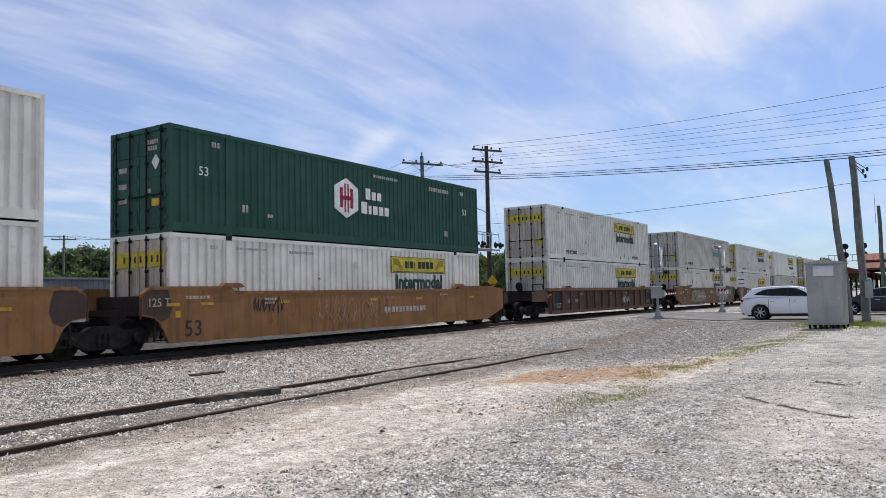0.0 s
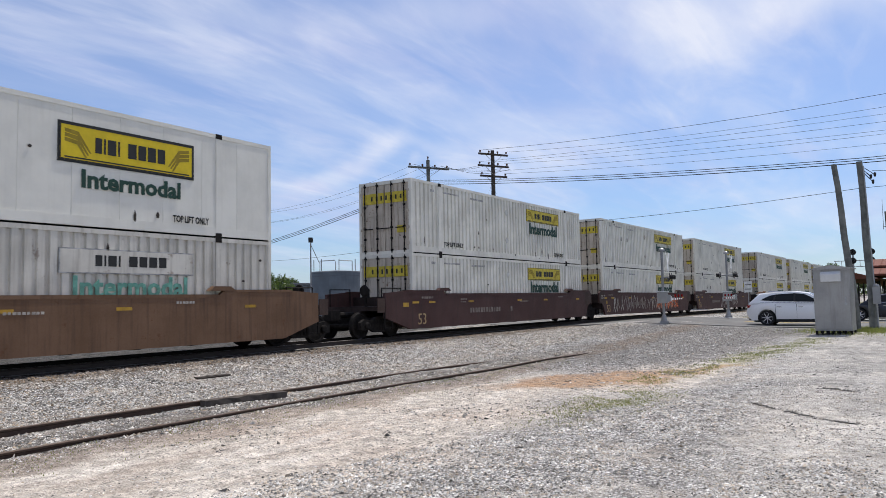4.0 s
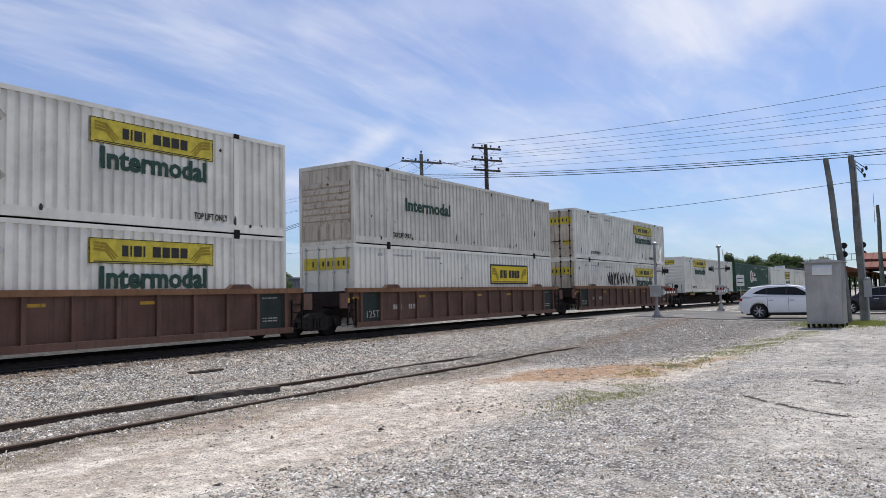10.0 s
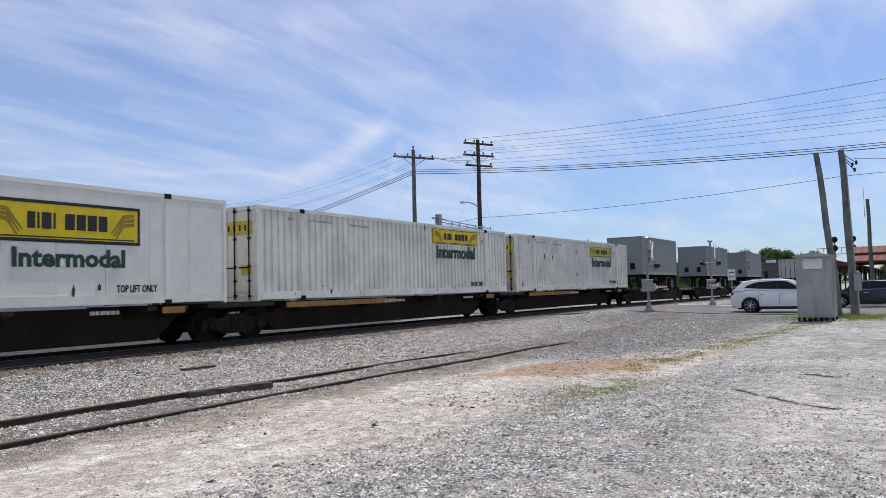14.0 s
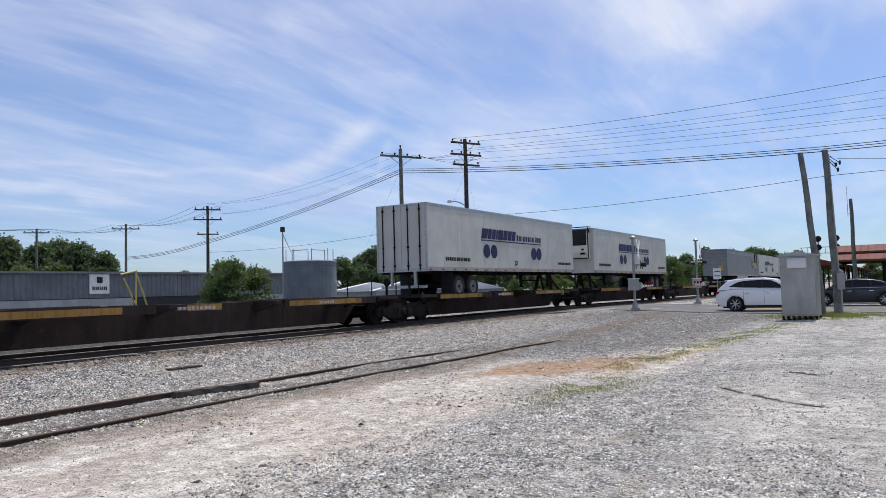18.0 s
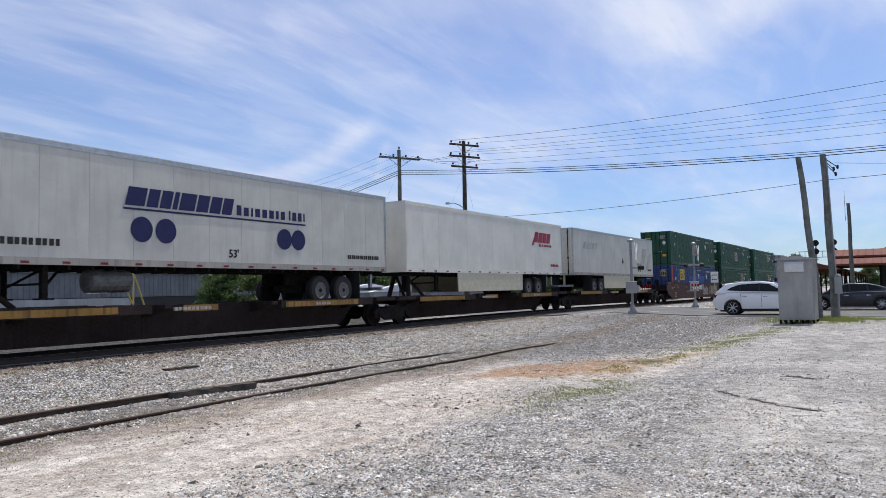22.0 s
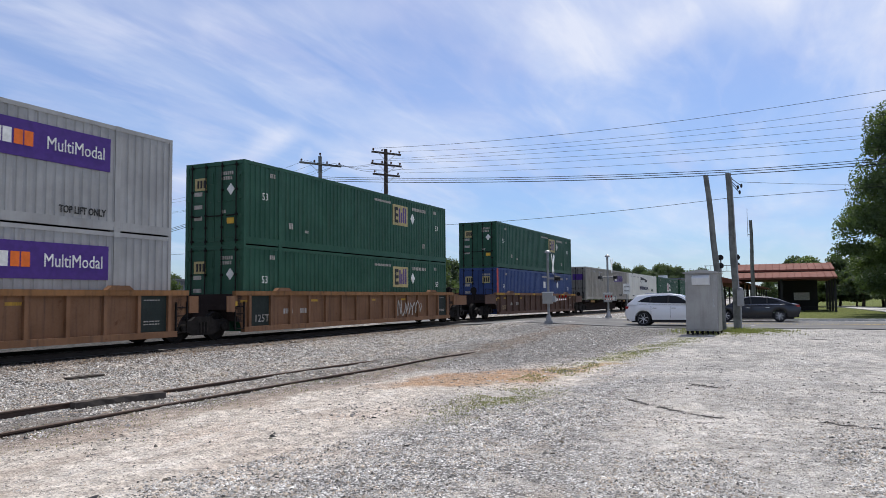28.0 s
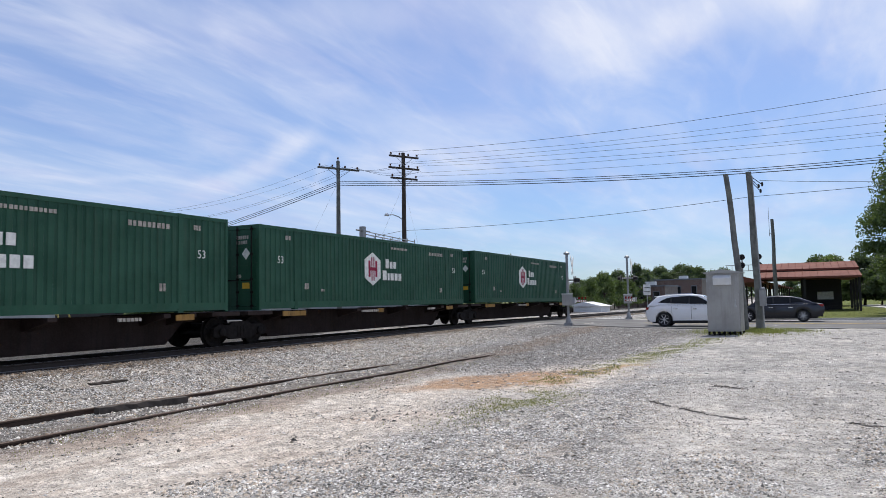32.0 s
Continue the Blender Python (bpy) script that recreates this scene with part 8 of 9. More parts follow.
# -- spine cars --
def spine_car(label, tone, rear_bogie, front_bogie, half=8.75, rear_free=False, front_free=False, hitch=None, stripes=True, ramp=True, long_stripe=False):
    """A skeleton platform: one box beam, arms and end platforms. Origin: the middle, on the rail."""
    car = thing("spine_car", pose(0, 0, 0), label, "rail wagon", "wagons of the train")
    stripe_at = ((-half + 1.8, -half + 3.1), (-0.7, -0.2), (half - 2.9, half - 2.2))
    if not ramp:
        tone = "stripe_old"
        if long_stripe:
            stripe_at = ((-half + 1.8, -1.2), (half - 2.9, half - 2.2))
    if ramp:
        stripe_at = ((-half + 1.5, -3.6), (-1.6, -0.4), (2.4, half - 2.6))
        tone = "stripe_old"
    bm = bm_new()
    prism(bm, [(-half, 1.06), (-half, 0.82), (-half + 1.6, 0.80), (-half + 2.3, 0.16), (half - 2.3, 0.16), (half - 1.6, 0.80), (half, 0.82), (half, 1.06)], 1, -0.33, 0.33)
    part("centre_beam", bm, "spine", car, bevel=0.02)
    bm = bm_new()
    prism(bm, [(-1.30, 1.08), (-1.30, 0.98), (-0.33, 0.74), (0.33, 0.74), (1.30, 0.98), (1.30, 1.08)], 0, -0.13, 0.13)
    arm_me = mesh_of("cross_arm", bm, "spine")
    for x in (-6.6, -5.6, -2.0, 2.0, 5.6, 6.6):
        again("cross_arm", arm_me, car, pose(x, 0, 0))
    for out in (-1, 1):
        if ramp:
            for a, b in ((-half + 1.5, -2.6), (2.2, half - 1.7)):
                bm = bm_new()
                box(bm, a, b, out * 0.95, out * 1.36, 0.98, 1.085)
                box(bm, a, b, out * 1.33, out * 1.38, 0.86, 1.10)
                part("wheel_tray", bm, "spine", car, "dark steel tray along the edge")
        if stripes:
            for a, b in stripe_at:
                bm = bm_new()
                box(bm, a, b, out * 1.36, out * 1.392, 0.89, 1.06)
                part("edge_stripe", bm, tone, car, "yellow-brown painted edge")
    bm = bm_new()
    bars(bm, -1.9, 0.92, -1.335, 1.3, 0.09, 9, 0.06)
    bars(bm, half - 4.9, 0.92, -1.335, 0.8, 0.09, 6, 0.06)
    part("markings", bm, "dull_ink", car, "small stencilled markings", kind="stuff")
    for e in (-1, 1):
        bm = bm_new()
        x0, x1 = sorted((e * (half - 1.35), e * (half - 0.12)))
        box(bm, x0, x1, -1.30, 1.30, 0.97, 1.09)
        part("end_platform", bm, "spine", car)
        if rear_free if e < 0 else front_free:
            bm = bm_new()
            tube(bm, (e * (half - 0.2), 0, 0.86), (e * (half + 1.3), 0, 0.86), 0.11, seg=8)
            box(bm, min(e * (half + 0.9), e * (half + 1.4)), max(e * (half + 0.9), e * (half + 1.4)), -0.16, 0.16, 0.68, 1.02)
            part("coupler", bm, "iron", car, bevel=0.03)
            bm = bm_new()
            xx = e * (half - 0.1)
            tube(bm, (xx, -0.75, 1.05), (xx, -0.75, 1.6), 0.05, seg=8)
            lathe(bm, [(0.15, 0.0), (0.17, 0.03), (0.15, 0.06)], "x", 16, (xx, -0.75, 1.62))
            part("hand_brake", bm, "iron", car, "black hand brake wheel and post")
            for y in (-1.2, 1.2):
                bm = bm_new()
                tube(bm, (xx, y, 1.05), (xx, y, 1.75), 0.024, seg=6)
                part("grab_post", bm, "iron", car)
    if hitch is not None:
        bm = bm_new()
        for y in (-0.5, 0.5):
            tube(bm, (hitch - 0.2, y, 1.08), (hitch, y * 0.7, 1.98), 0.10, seg=8)
            tube(bm, (hitch + 0.95, y, 1.08), (hitch, y * 0.5, 1.94), 0.07, seg=8)
        box(bm, hitch - 0.45, hitch + 0.45, -0.5, 0.5, 1.96, 2.05)
        part("hitch", bm, "spine", car, "raised trailer hitch")
    if rear_bogie:
        bogie(car, -half)
    if front_bogie:
        bogie(car, half)
    return car


# -- trailers --
def road_wheel(parent, x, y, z, r=0.50):
    out = -1 if y < 0 else 1
    bm = bm_new()
    w = 0.29
    lathe(bm, [(r * 0.58, out * 0.0), (r * 0.92, out * 0.0), (r, out * 0.05), (r, out * (w - 0.05)), (r * 0.92, out * w), (r * 0.60, out * w), (r * 0.58, out * (w - 0.03))], "y", 22, (x, y - out * w, z))
    t = part("wheel", bm, "rubber", parent, "black rubber tyre", smooth=False)
    bm = bm_new()
    lathe(bm, [(r * 0.57, out * -0.02), (r * 0.57, out * 0.0), (r * 0.50, out * -0.005), (r * 0.40, out * -0.10), (r * 0.22, out * -0.11), (r * 0.20, out * -0.02), (0.02, out * -0.01)], "y", 18, (x, y, z))
    part("rim", bm, "rim_dull", t, "dull grey steel rim")
    bm = bm_new()
    lathe(bm, [(0.0, out * 0.004), (r * 0.13, out * 0.0), (r * 0.15, out * -0.03), (r * 0.40, out * -0.05), (r * 0.43, out * -0.10)], "y", 14, (x, y, z))
    part("hub", bm, "iron", t, "black grimy hub")


def trailer(label, mat, length, high, rear, nose="flat", wheels="tandem", skirt=None, rows="rivets", cat="trailer", bogie_in=2.6):
    """A van trailer. Origin: the middle, on the deck. rear: -1 or 1, the end with the doors."""
    t = thing("semi_trailer", pose(0, 0, 0), label, cat, "trailers on the train")
    h = length / 2
    z0, z1 = 1.18, high
    for out in (-1, 1):
        bm = bm_new()
        sheets(bm, t, mat, out, -h + 0.06, h - 0.06, z0 + 0.16, z1 - 0.14, max(6, round(length / 1.22)) if mat != "parcel_grey" else 3)
        bm = bm_new()
        box(bm, -h + 0.01, h - 0.01, out * (HALF - 0.05), out * HALF, z0, z0 + 0.17)
        part("bottom_rail", bm, "rail_grimy" if mat in ("trailer", "parcel_grey") else mat, t)
        bm = bm_new()
        box(bm, -h + 0.01, h - 0.01, out * (HALF - 0.05), out * (HALF + 0.002), z1 - 0.15, z1 - 0.02)
        part("top_rail", bm, mat if mat != "trailer" else "steel", t, bevel=0.02)
        bm = bm_new()
        k = round(length / 0.95)
        for i in range(k):
            x = -h + 0.25 + i * (length - 0.5) / (k - 1)
            box(bm, x - 0.10, x + 0.10, out * (HALF - 0.02), out * (HALF + 0.004), z0 + 0.03, z0 + 0.085)
        part("reflector", bm, "red", t, "red reflector strips", kind="stuff")
        if mat == "parcel_grey":
            bm = bm_new()
            for i in range(k - 1):
                x = -h + 0.45 + i * (length - 0.5) / (k - 1)
                box(bm, x - 0.09, x + 0.09, out * (HALF - 0.02), out * (HALF + 0.004), z0 + 0.03, z0 + 0.085)
            part("reflector", bm, "white_ink", t, "white reflector strips", kind="stuff")
    bm = bm_new()
    box(bm, -h, h, -HALF + 0.01, HALF - 0.01, z1 - 0.05, z1)
    part("roof", bm, mat, t, bevel=0.02)
    bm = bm_new()
    box(bm, -h + 0.04, h - 0.04, -HALF + 0.05, HALF - 0.05, z0 + 0.02, z0 + 0.12)
    for i in range(round(length / 0.6)):
        x = -h + 0.3 + 0.6 * i
        box(bm, x - 0.03, x + 0.03, -HALF + 0.06, HALF - 0.06, z0 - 0.10, z0 + 0.02)
    part("floor", bm, "iron", t)
    # nose
    e = -rear
    bm = bm_new()
    x0, x1 = sorted((e * (h - 0.08), e * h))
    box(bm, x0, x1, -HALF + 0.02, HALF - 0.02, z0, z1 - 0.02)
    part("front_wall", bm, mat, t, bevel=0.03)
    if nose == "reefer":
        bm = bm_new()
        o = [(e * h, z1 - 1.95), (e * (h + 0.34), z1 - 1.9), (e * (h + 0.46), z1 - 1.55), (e * (h + 0.46), z1 - 0.16), (e * (h + 0.36), z1 - 0.06), (e * h, z1 - 0.06)]
        prism(bm, o, 1, -1.02, 1.02)
        u = part("cooling_unit", bm, "white_clean", t, "white cooling unit", bevel=0.03)
        bm = bm_new()
        x0, x1 = sorted((e * (h + 0.455), e * (h + 0.475)))
        box(bm, x0, x1, -0.98, 0.98, z1 - 1.12, z1 - 0.14)
        for i in range(11):
            box(bm, min(x0, x1) - 0.016, max(x0, x1) + 0.016, -0.78, 0.9, z1 - 1.06 + i * 0.085, z1 - 1.03 + i * 0.085)
        part("grille", bm, "dark", u, "black slatted grille")
        bm = bm_new()
        prism(bm, [(e * (h + 0.44), z1 - 1.12), (e * (h + 0.40), z1 - 0.55), (e * (h + 0.26), z1 - 0.36), (e * h, z1 - 0.26), (e * h, z1 - 0.05), (e * (h + 0.36), z1 - 0.045), (e * (h + 0.46), z1 - 0.15)], 1, -1.032, 1.032)
        part("shroud", bm, "dark", u, "black curved upper shroud")
        bm = bm_new()
        for y in (-1.12, 1.12):
            tube(bm, (e * (h + 0.52), y, z1 - 1.95), (e * (h + 0.56), y, z1 + 0.04), 0.035, seg=6)
            tube(bm, (e * (h + 0.56), y, z1 + 0.04), (e * h, y, z1 + 0.06), 0.03, seg=6)
        tube(bm, (e * (h + 0.56), -1.12, z1 + 0.04), (e * (h + 0.56), 1.12, z1 + 0.04), 0.035, seg=6)
        tube(bm, (e * (h + 0.52), -1.12, z1 - 1.95), (e * (h + 0.52), 1.12, z1 - 1.95), 0.035, seg=6)
        part("guard_frame", bm, "dark", u, "black tube guard round the unit")
        bm = bm_new()
        box(bm, x0, x1, -0.88, -0.55, z1 - 1.72, z1 - 1.58)
        box(bm, x0, x1, -0.80, -0.62, z1 - 1.45, z1 - 1.33)
        part("control_box", bm, "dark", u)
    # doors
    x0, x1 = sorted((rear * (h - 0.05), rear * (h + 0.004)))
    for out in (-1, 1):
        bm = bm_new()
        plain_door = mat == "parcel_grey"
        y0, y1 = sorted((out * (0.0 if plain_door else 0.01), out * (HALF - (0.11 if plain_door else 0.09))))
        box(bm, x0, x1, y0, y1, z0 + 0.10, z1 - (0.15 if plain_door else 0.10))
        d = part("door", bm, mat, t, bevel=0.0 if plain_door else 0.008)
        if mat == "parcel_grey":
            bm = bm_new()
            for i in range(1, 7):
                z = z0 + 0.10 + i * (z1 - z0 - 0.2) / 7
                box(bm, min(x0, x1) - 0.004, max(x0, x1) + 0.006, y0, y1, z - 0.005, z + 0.005)
            part("door_seam", bm, "iron", d, "grimy seams of the roll-up door")
        for y in (out * 0.35, out * 0.95) if mat != "parcel_grey" else ():
            bm = bm_new()
            tube(bm, (rear * (h + 0.03), y, z0 + 0.02), (rear * (h + 0.03), y, z1 - 0.05), 0.026, seg=6)
            for z in (z0 + 0.2, z0 + 1.0, z1 - 0.3):
                box(bm, min(rear * h, rear * (h + 0.05)), max(rear * h, rear * (h + 0.05)), y - 0.05, y + 0.05, z, z + 0.07)
            part("lock_rod", bm, "iron", d)
    bm = bm_new()
    box(bm, min(x0, x1) - 0.02, max(x0, x1) + 0.012, -HALF, HALF, z1 - 0.12, z1 - 0.01)
    box(bm, min(x0, x1) - 0.02, max(x0, x1) + 0.012, -HALF, HALF, z0 - 0.02, z0 + 0.11)
    for out in (-1, 1):
        box(bm, min(x0, x1) - 0.02, max(x0, x1) + 0.012, *sorted((out * (HALF - 0.09), out * HALF)), z0, z1 - 0.02)
    part("rear_frame", bm, mat if mat == "parcel_grey" else "steel", t)
    bm = bm_new()
    xx = rear * (h - 0.12)
    for y in (-0.6, 0.6):
        box(bm, xx - 0.06, xx + 0.06, y - 0.05, y + 0.05, 0.50, z0 + 0.02)
    box(bm, xx - 0.06, xx + 0.06, -1.15, 1.15, 0.46, 0.58)
    part("rear_guard", bm, "steel", t)
    # running gear
    xs = [rear * (h - bogie_in)] if wheels == "single" else [rear * (h - bogie_in), rear * (h - bogie_in - 1.25)]
    bm = bm_new()
    xa, xb = min(xs) - 0.9, max(xs) + 0.9
    box(bm, xa, xb, -0.55, -0.40, 0.70, z0)
    box(bm, xa, xb, 0.40, 0.55, 0.70, z0)
    for x in xs:
        tube(bm, (x, -1.0, 0.5), (x, 1.0, 0.5), 0.07, seg=8)
        box(bm, x - 0.25, x + 0.25, -0.62, 0.62, 0.48, 0.72)
    part("axle_frame", bm, "iron", t)
    for x in xs:
        for y in (-HALF + 0.02, HALF - 0.02):
            road_wheel(t, x, y, 0.5)
    for y in (-1.1, 1.1):
        bm = bm_new()
        x = max(xs) * 1.0 + 0.75 if rear > 0 else min(xs) - 0.75
        box(bm, x - 0.012, x + 0.012, y - 0.30, y + 0.30, 0.18, z0 - 0.05)
        part("mud_flap", bm, "rubber", t)
    # landing legs
    x = -rear * (h - 2.9)
    for y in (-0.85, 0.85):
        bm = bm_new()
        box(bm, x - 0.07, x + 0.07, y - 0.07, y + 0.07, 0.42, z0)
        box(bm, x - 0.18, x + 0.18, y - 0.14, y + 0.14, 0.38, 0.42)
        tube(bm, (x, y, 0.65), (x - rear * -0.75, y * 0.4, z0), 0.035, seg=6)
        part("landing_leg", bm, "iron", t)
    bm = bm_new()
    tube(bm, (x, -0.85, 0.75), (x, 0.85, 0.75), 0.03, seg=6)
    part("cross_tube", bm, "iron", t)
    if skirt:
        bm = bm_new()
        a, b = skirt
        for out in (-1, 1):
            prism(bm, [(a + 0.06, 0.34), (b - 0.03, 0.34), (b, z0), (a, z0)], 1, out * (HALF - 0.05), out * (HALF - 0.02))
        part("side_skirt", bm, "cream", t, "cream side skirt")
    if rows == "reefer_tank":
        bm = bm_new()
        lathe(bm, [(0.22, -0.6), (0.30, -0.55), (0.30, 0.55), (0.22, 0.6)], "x", 14, (-rear * (h - 4.6), -0.75, 0.82))
        part("fuel_tank", bm, "rim_dull", t, "round grey fuel tank")
    return t


def shield(t, x, z, s, y):
    o = [(-0.40, 0.52), (0.0, 0.60), (0.40, 0.52), (0.40, -0.10), (0.30, -0.38), (0.0, -0.62), (-0.30, -0.38), (-0.40, -0.10)]
    bm = bm_new()
    prism(bm, [(x + a * s, z + b * s) for a, b in o], 1, y + 0.02, y - 0.006)
    em = part("emblem", bm, "shield", t, "brown shield emblem")
    bm = bm_new()
    prism(bm, [(x + a * s, z + b * s) for a, b in ((-0.38, 0.50), (0.0, 0.57), (0.38, 0.50), (0.38, 0.34), (0.0, 0.38), (-0.38, 0.24))], 1, y, y - 0.010)
    for a in (-0.28, -0.10, 0.10):
        prism(bm, [(x + a * s, z - 0.22 * s), (x + (a + 0.13) * s, z - 0.22 * s), (x + (a + 0.13) * s, z + 0.14 * s), (x + a * s, z + 0.14 * s)], 1, y, y - 0.010)
    part("emblem_device", bm, "gold", em, "plain emblem bars", kind="stuff")


def trailer_navy(rear, nose):
    t = trailer("white van trailer with navy name and paired discs" + (", cooling unit" if nose == "reefer" else ""), "trailer", LEN, 4.06, rear, nose, rows="reefer_tank" if nose == "reefer" else "rivets")
    y = -HALF - 0.0005
    bm = bm_new()
    name_blocks(bm, -3.35, 2.74, y, 3.55, 0.48, (1.3, 0.8, 0.8, 0.35, 1.2, 0.95, 0.9, 0.85), 0.14, 0.25, 0.006)
    name_blocks(bm, 0.42, 2.76, y, 2.05, 0.30, (0.6, 0.65, 0.25, 0.65, 0.65, 0.65, 0.4, 0.6), 0.34, 0.0, 0.006, 0.85)
    name_blocks(bm, 2.66, 2.76, y, 0.75, 0.32, (0.25, 0.65, 0.6, 0.2), 0.34, 0.0, 0.006, 0.85)
    box(bm, -3.4, 3.45, y - 0.006, y, 2.63, 2.68)
    part("lettering", bm, "navy_ink", t, "navy name in plain blocks", kind="stuff")
    for x in (-2.85, -2.1, 2.45, 3.1):
        bm = bm_new()
        lathe(bm, [(0.01, -0.007), (0.33, -0.007), (0.33, 0.0)], "y", 24, (x, y, 2.14))
        part("disc", bm, "navy_ink", t, "round navy disc")
    lettering("53'", 0.24, "black_ink", t, pose(0.1, y - 0.007, 1.50, 90, 0, 0), bold=0.006)
    bm = bm_new()
    bars(bm, -6.6 if nose != "reefer" else -7.2, 1.62, y, 2.2, 0.16, 14)
    bars(bm, 5.7, 1.6, y, 1.9, 0.14, 16)
    part("markings", bm, "black_ink", t)
    return t


# -- make-up of the train: first built kinds are copied --
KINDS = {}


def load(kind, build, centre, height, label=""):
    if kind not in KINDS:
        ob = KINDS[kind] = build()
    else:
        ob = copy_thing(KINDS[kind], pose(0, 0, 0))
        for o in (KINDS[kind], *KINDS[kind].children_recursive):
            pass
    if label:
        ob["label"] = label
    on_train(ob, centre, height)
    return ob


BOX = {
    "J": lambda: box_white("label"), "P": lambda: box_white("plate"), "F": lambda: box_white("faded"), "W": lambda: box_white("plain_word"),
    "L": lambda: box_white("front_label"), "T": lambda: box_white("spray"), "S": lambda: box_white("label_b"), "H": lambda: box_hexagon("green"), "G": lambda: box_hexagon("green", True), "h": lambda: box_hexagon("green_pale"),
    "E": lambda: box_square("green_pale"), "e": lambda: box_square("green_pale", 2.28, 1.57), "B": lambda: box_square("blue", -5.49, 1.62), "b": lambda: box_square("blue", 0, 0, False),
    "Q": lambda: box_white("plate_word"), "K": lambda: box_white("label_high"), "X": lambda: box_purple("grey"), "x": lambda: box_purple("grey_warm", True), "R": box_reefer,
}
G = "spray_white"
# rear end in the train, upper and lower box, car paint, ribbed, bogie at rear / front, free rear / front end, tags
WELLS = [
    (-7.02, "S", "J", "ochre", 0, 1, 1, 0, 0, ()),
    (12.48, "H", "J", "ochre", 0, 0, 1, 0, 1, ((11, -5.3, -3.9, 0.95, 1.4, "spray_dark", 0.5), (45, -2.6, 1.6, 0.5, 1.45, "spray_faint", 0.6))),
    (35.89, "J", "J", "brown", 1, 1, 1, 1, 1, ((12, 2.2, 3.6, 0.65, 1.05, "dull_ink", 0.8),)),
    (59.31, "F", "S", "rust", 0, 1, 1, 1, 0, ((13, -5.9, -2.0, 0.35, 1.45, "spray_tan", 1.3), (14, 2.9, 5.6, 0.4, 1.45, "spray_grey", 1.1), (44, -0.2, 0.9, 1.15, 1.4, "dull_ink", 0.5))),
    (78.63, "J", "P", "rust", 0, 0, 1, 0, 0, ((15, -5.2, -0.6, 0.35, 1.45, G, 1.6), (16, -0.2, 2.0, 0.8, 1.2, "spray_dark", 1.0))),
    (98.04, "Q", "F", "rust", 0, 0, 1, 0, 1, ()),
    (121.52, "J", "J", "maroon", 0, 1, 1, 1, 0, ()),
    (140.78, "S", "J", "maroon", 0, 0, 1, 0, 0, ((17, -7.0, 5.0, 0.4, 1.4, "dull_ink", 0.7), (18, 1.0, 5.4, 0.45, 1.35, "orange_ink", 0.5))),
    (160.12, "J", "S", "maroon", 0, 0, 1, 0, 1, ((19, -1.2, 1.0, 0.3, 1.45, G, 0.6), (20, 2.8, 5.0, 0.5, 1.35, "dull_ink", 0.6))),
    (183.59, "J", "J", "ochre", 0, 1, 1, 1, 0, ((21, 3.4, 5.8, 0.45, 1.4, "spray_dark", 0.9), (22, 3.5, 5.7, 0.5, 1.3, G, 0.4))),
    (202.88, "S", "J", "rust", 0, 0, 1, 0, 0, ((23, 2.2, 6.6, 0.35, 1.45, G, 2.2), (24, -6.0, -3.0, 0.45, 1.3, "spray_dark", 1.2))),
    (222.27, "J", "P", "ochre", 0, 0, 1, 0, 1, ((26, 4.2, 7.2, 0.5, 1.5, "dull_ink", 0.5),)),
    (245.72, "S", "J", "brown", 1, 1, 1, 1, 0, ()),
    (265.24, "W", "P", "brown", 1, 0, 1, 0, 0, ()),
    (284.69, "J", "T", "brown", 1, 0, 1, 0, 1, ()),
    (601.39, "E", "B", "maroon", 0, 1, 1, 1, 0, ((27, 2.0, 4.0, 0.45, 1.3, "spray_grey", 1.2), (28, 4.5, 7.6, 0.45, 1.45, "spray_tan", 2.2))),
    (620.73, "E", "e", "maroon", 0, 0, 1, 0, 0, ()),
    (640.05, "e", "e", "maroon", 0, 0, 1, 0, 1, ((29, 0.5, 4.0, 0.4, 1.4, "spray_grey", 1.1),)),
    (663.49, "X", "X", "ochre_rib", 1, 1, 1, 1, 0, ()),
    (682.83, "X", "X", "ochre_rib", 1, 0, 1, 0, 0, ((30, 0.6, 1.8, 0.75, 1.2, "dull_ink", 0.8),)),
    (702.28, "e", "e", "ochre_rib", 1, 0, 1, 0, 1, ((31, 2.4, 4.6, 0.5, 1.2, "dull_ink", 0.8),)),
    (725.81, "e", "b", "brown_b", 1, 1, 1, 1, 1, ()),
]
TONE = {"ochre": "ochre-painted well wagon with plain steel sides", "rust": "rust-brown well wagon with sprayed tags", "maroon": "dark maroon well wagon with plain sides",
        "brown": "brown ribbed well wagon, rust-stained", "brown_b": "dark brown ribbed well wagon with ochre top rail", "ochre_rib": "ochre ribbed well wagon, rust-stained"}
for at_s, upper, lower, paint, ribbed, rb, fb, rf, ff, tags in WELLS:
    mid = at_s + LEN / 2
    car = well_car(TONE[paint], paint, bool(ribbed), bool(rb), bool(fb), bool(rf), bool(ff), "worn_ink" if paint == "maroon" else "dull_ink", tags)
    on_train(car, mid, 0.0)
    load(lower, BOX[lower], mid, DOUBLE_BASE)
    load(upper, BOX[upper], mid, DOUBLE_BASE + HIGH)

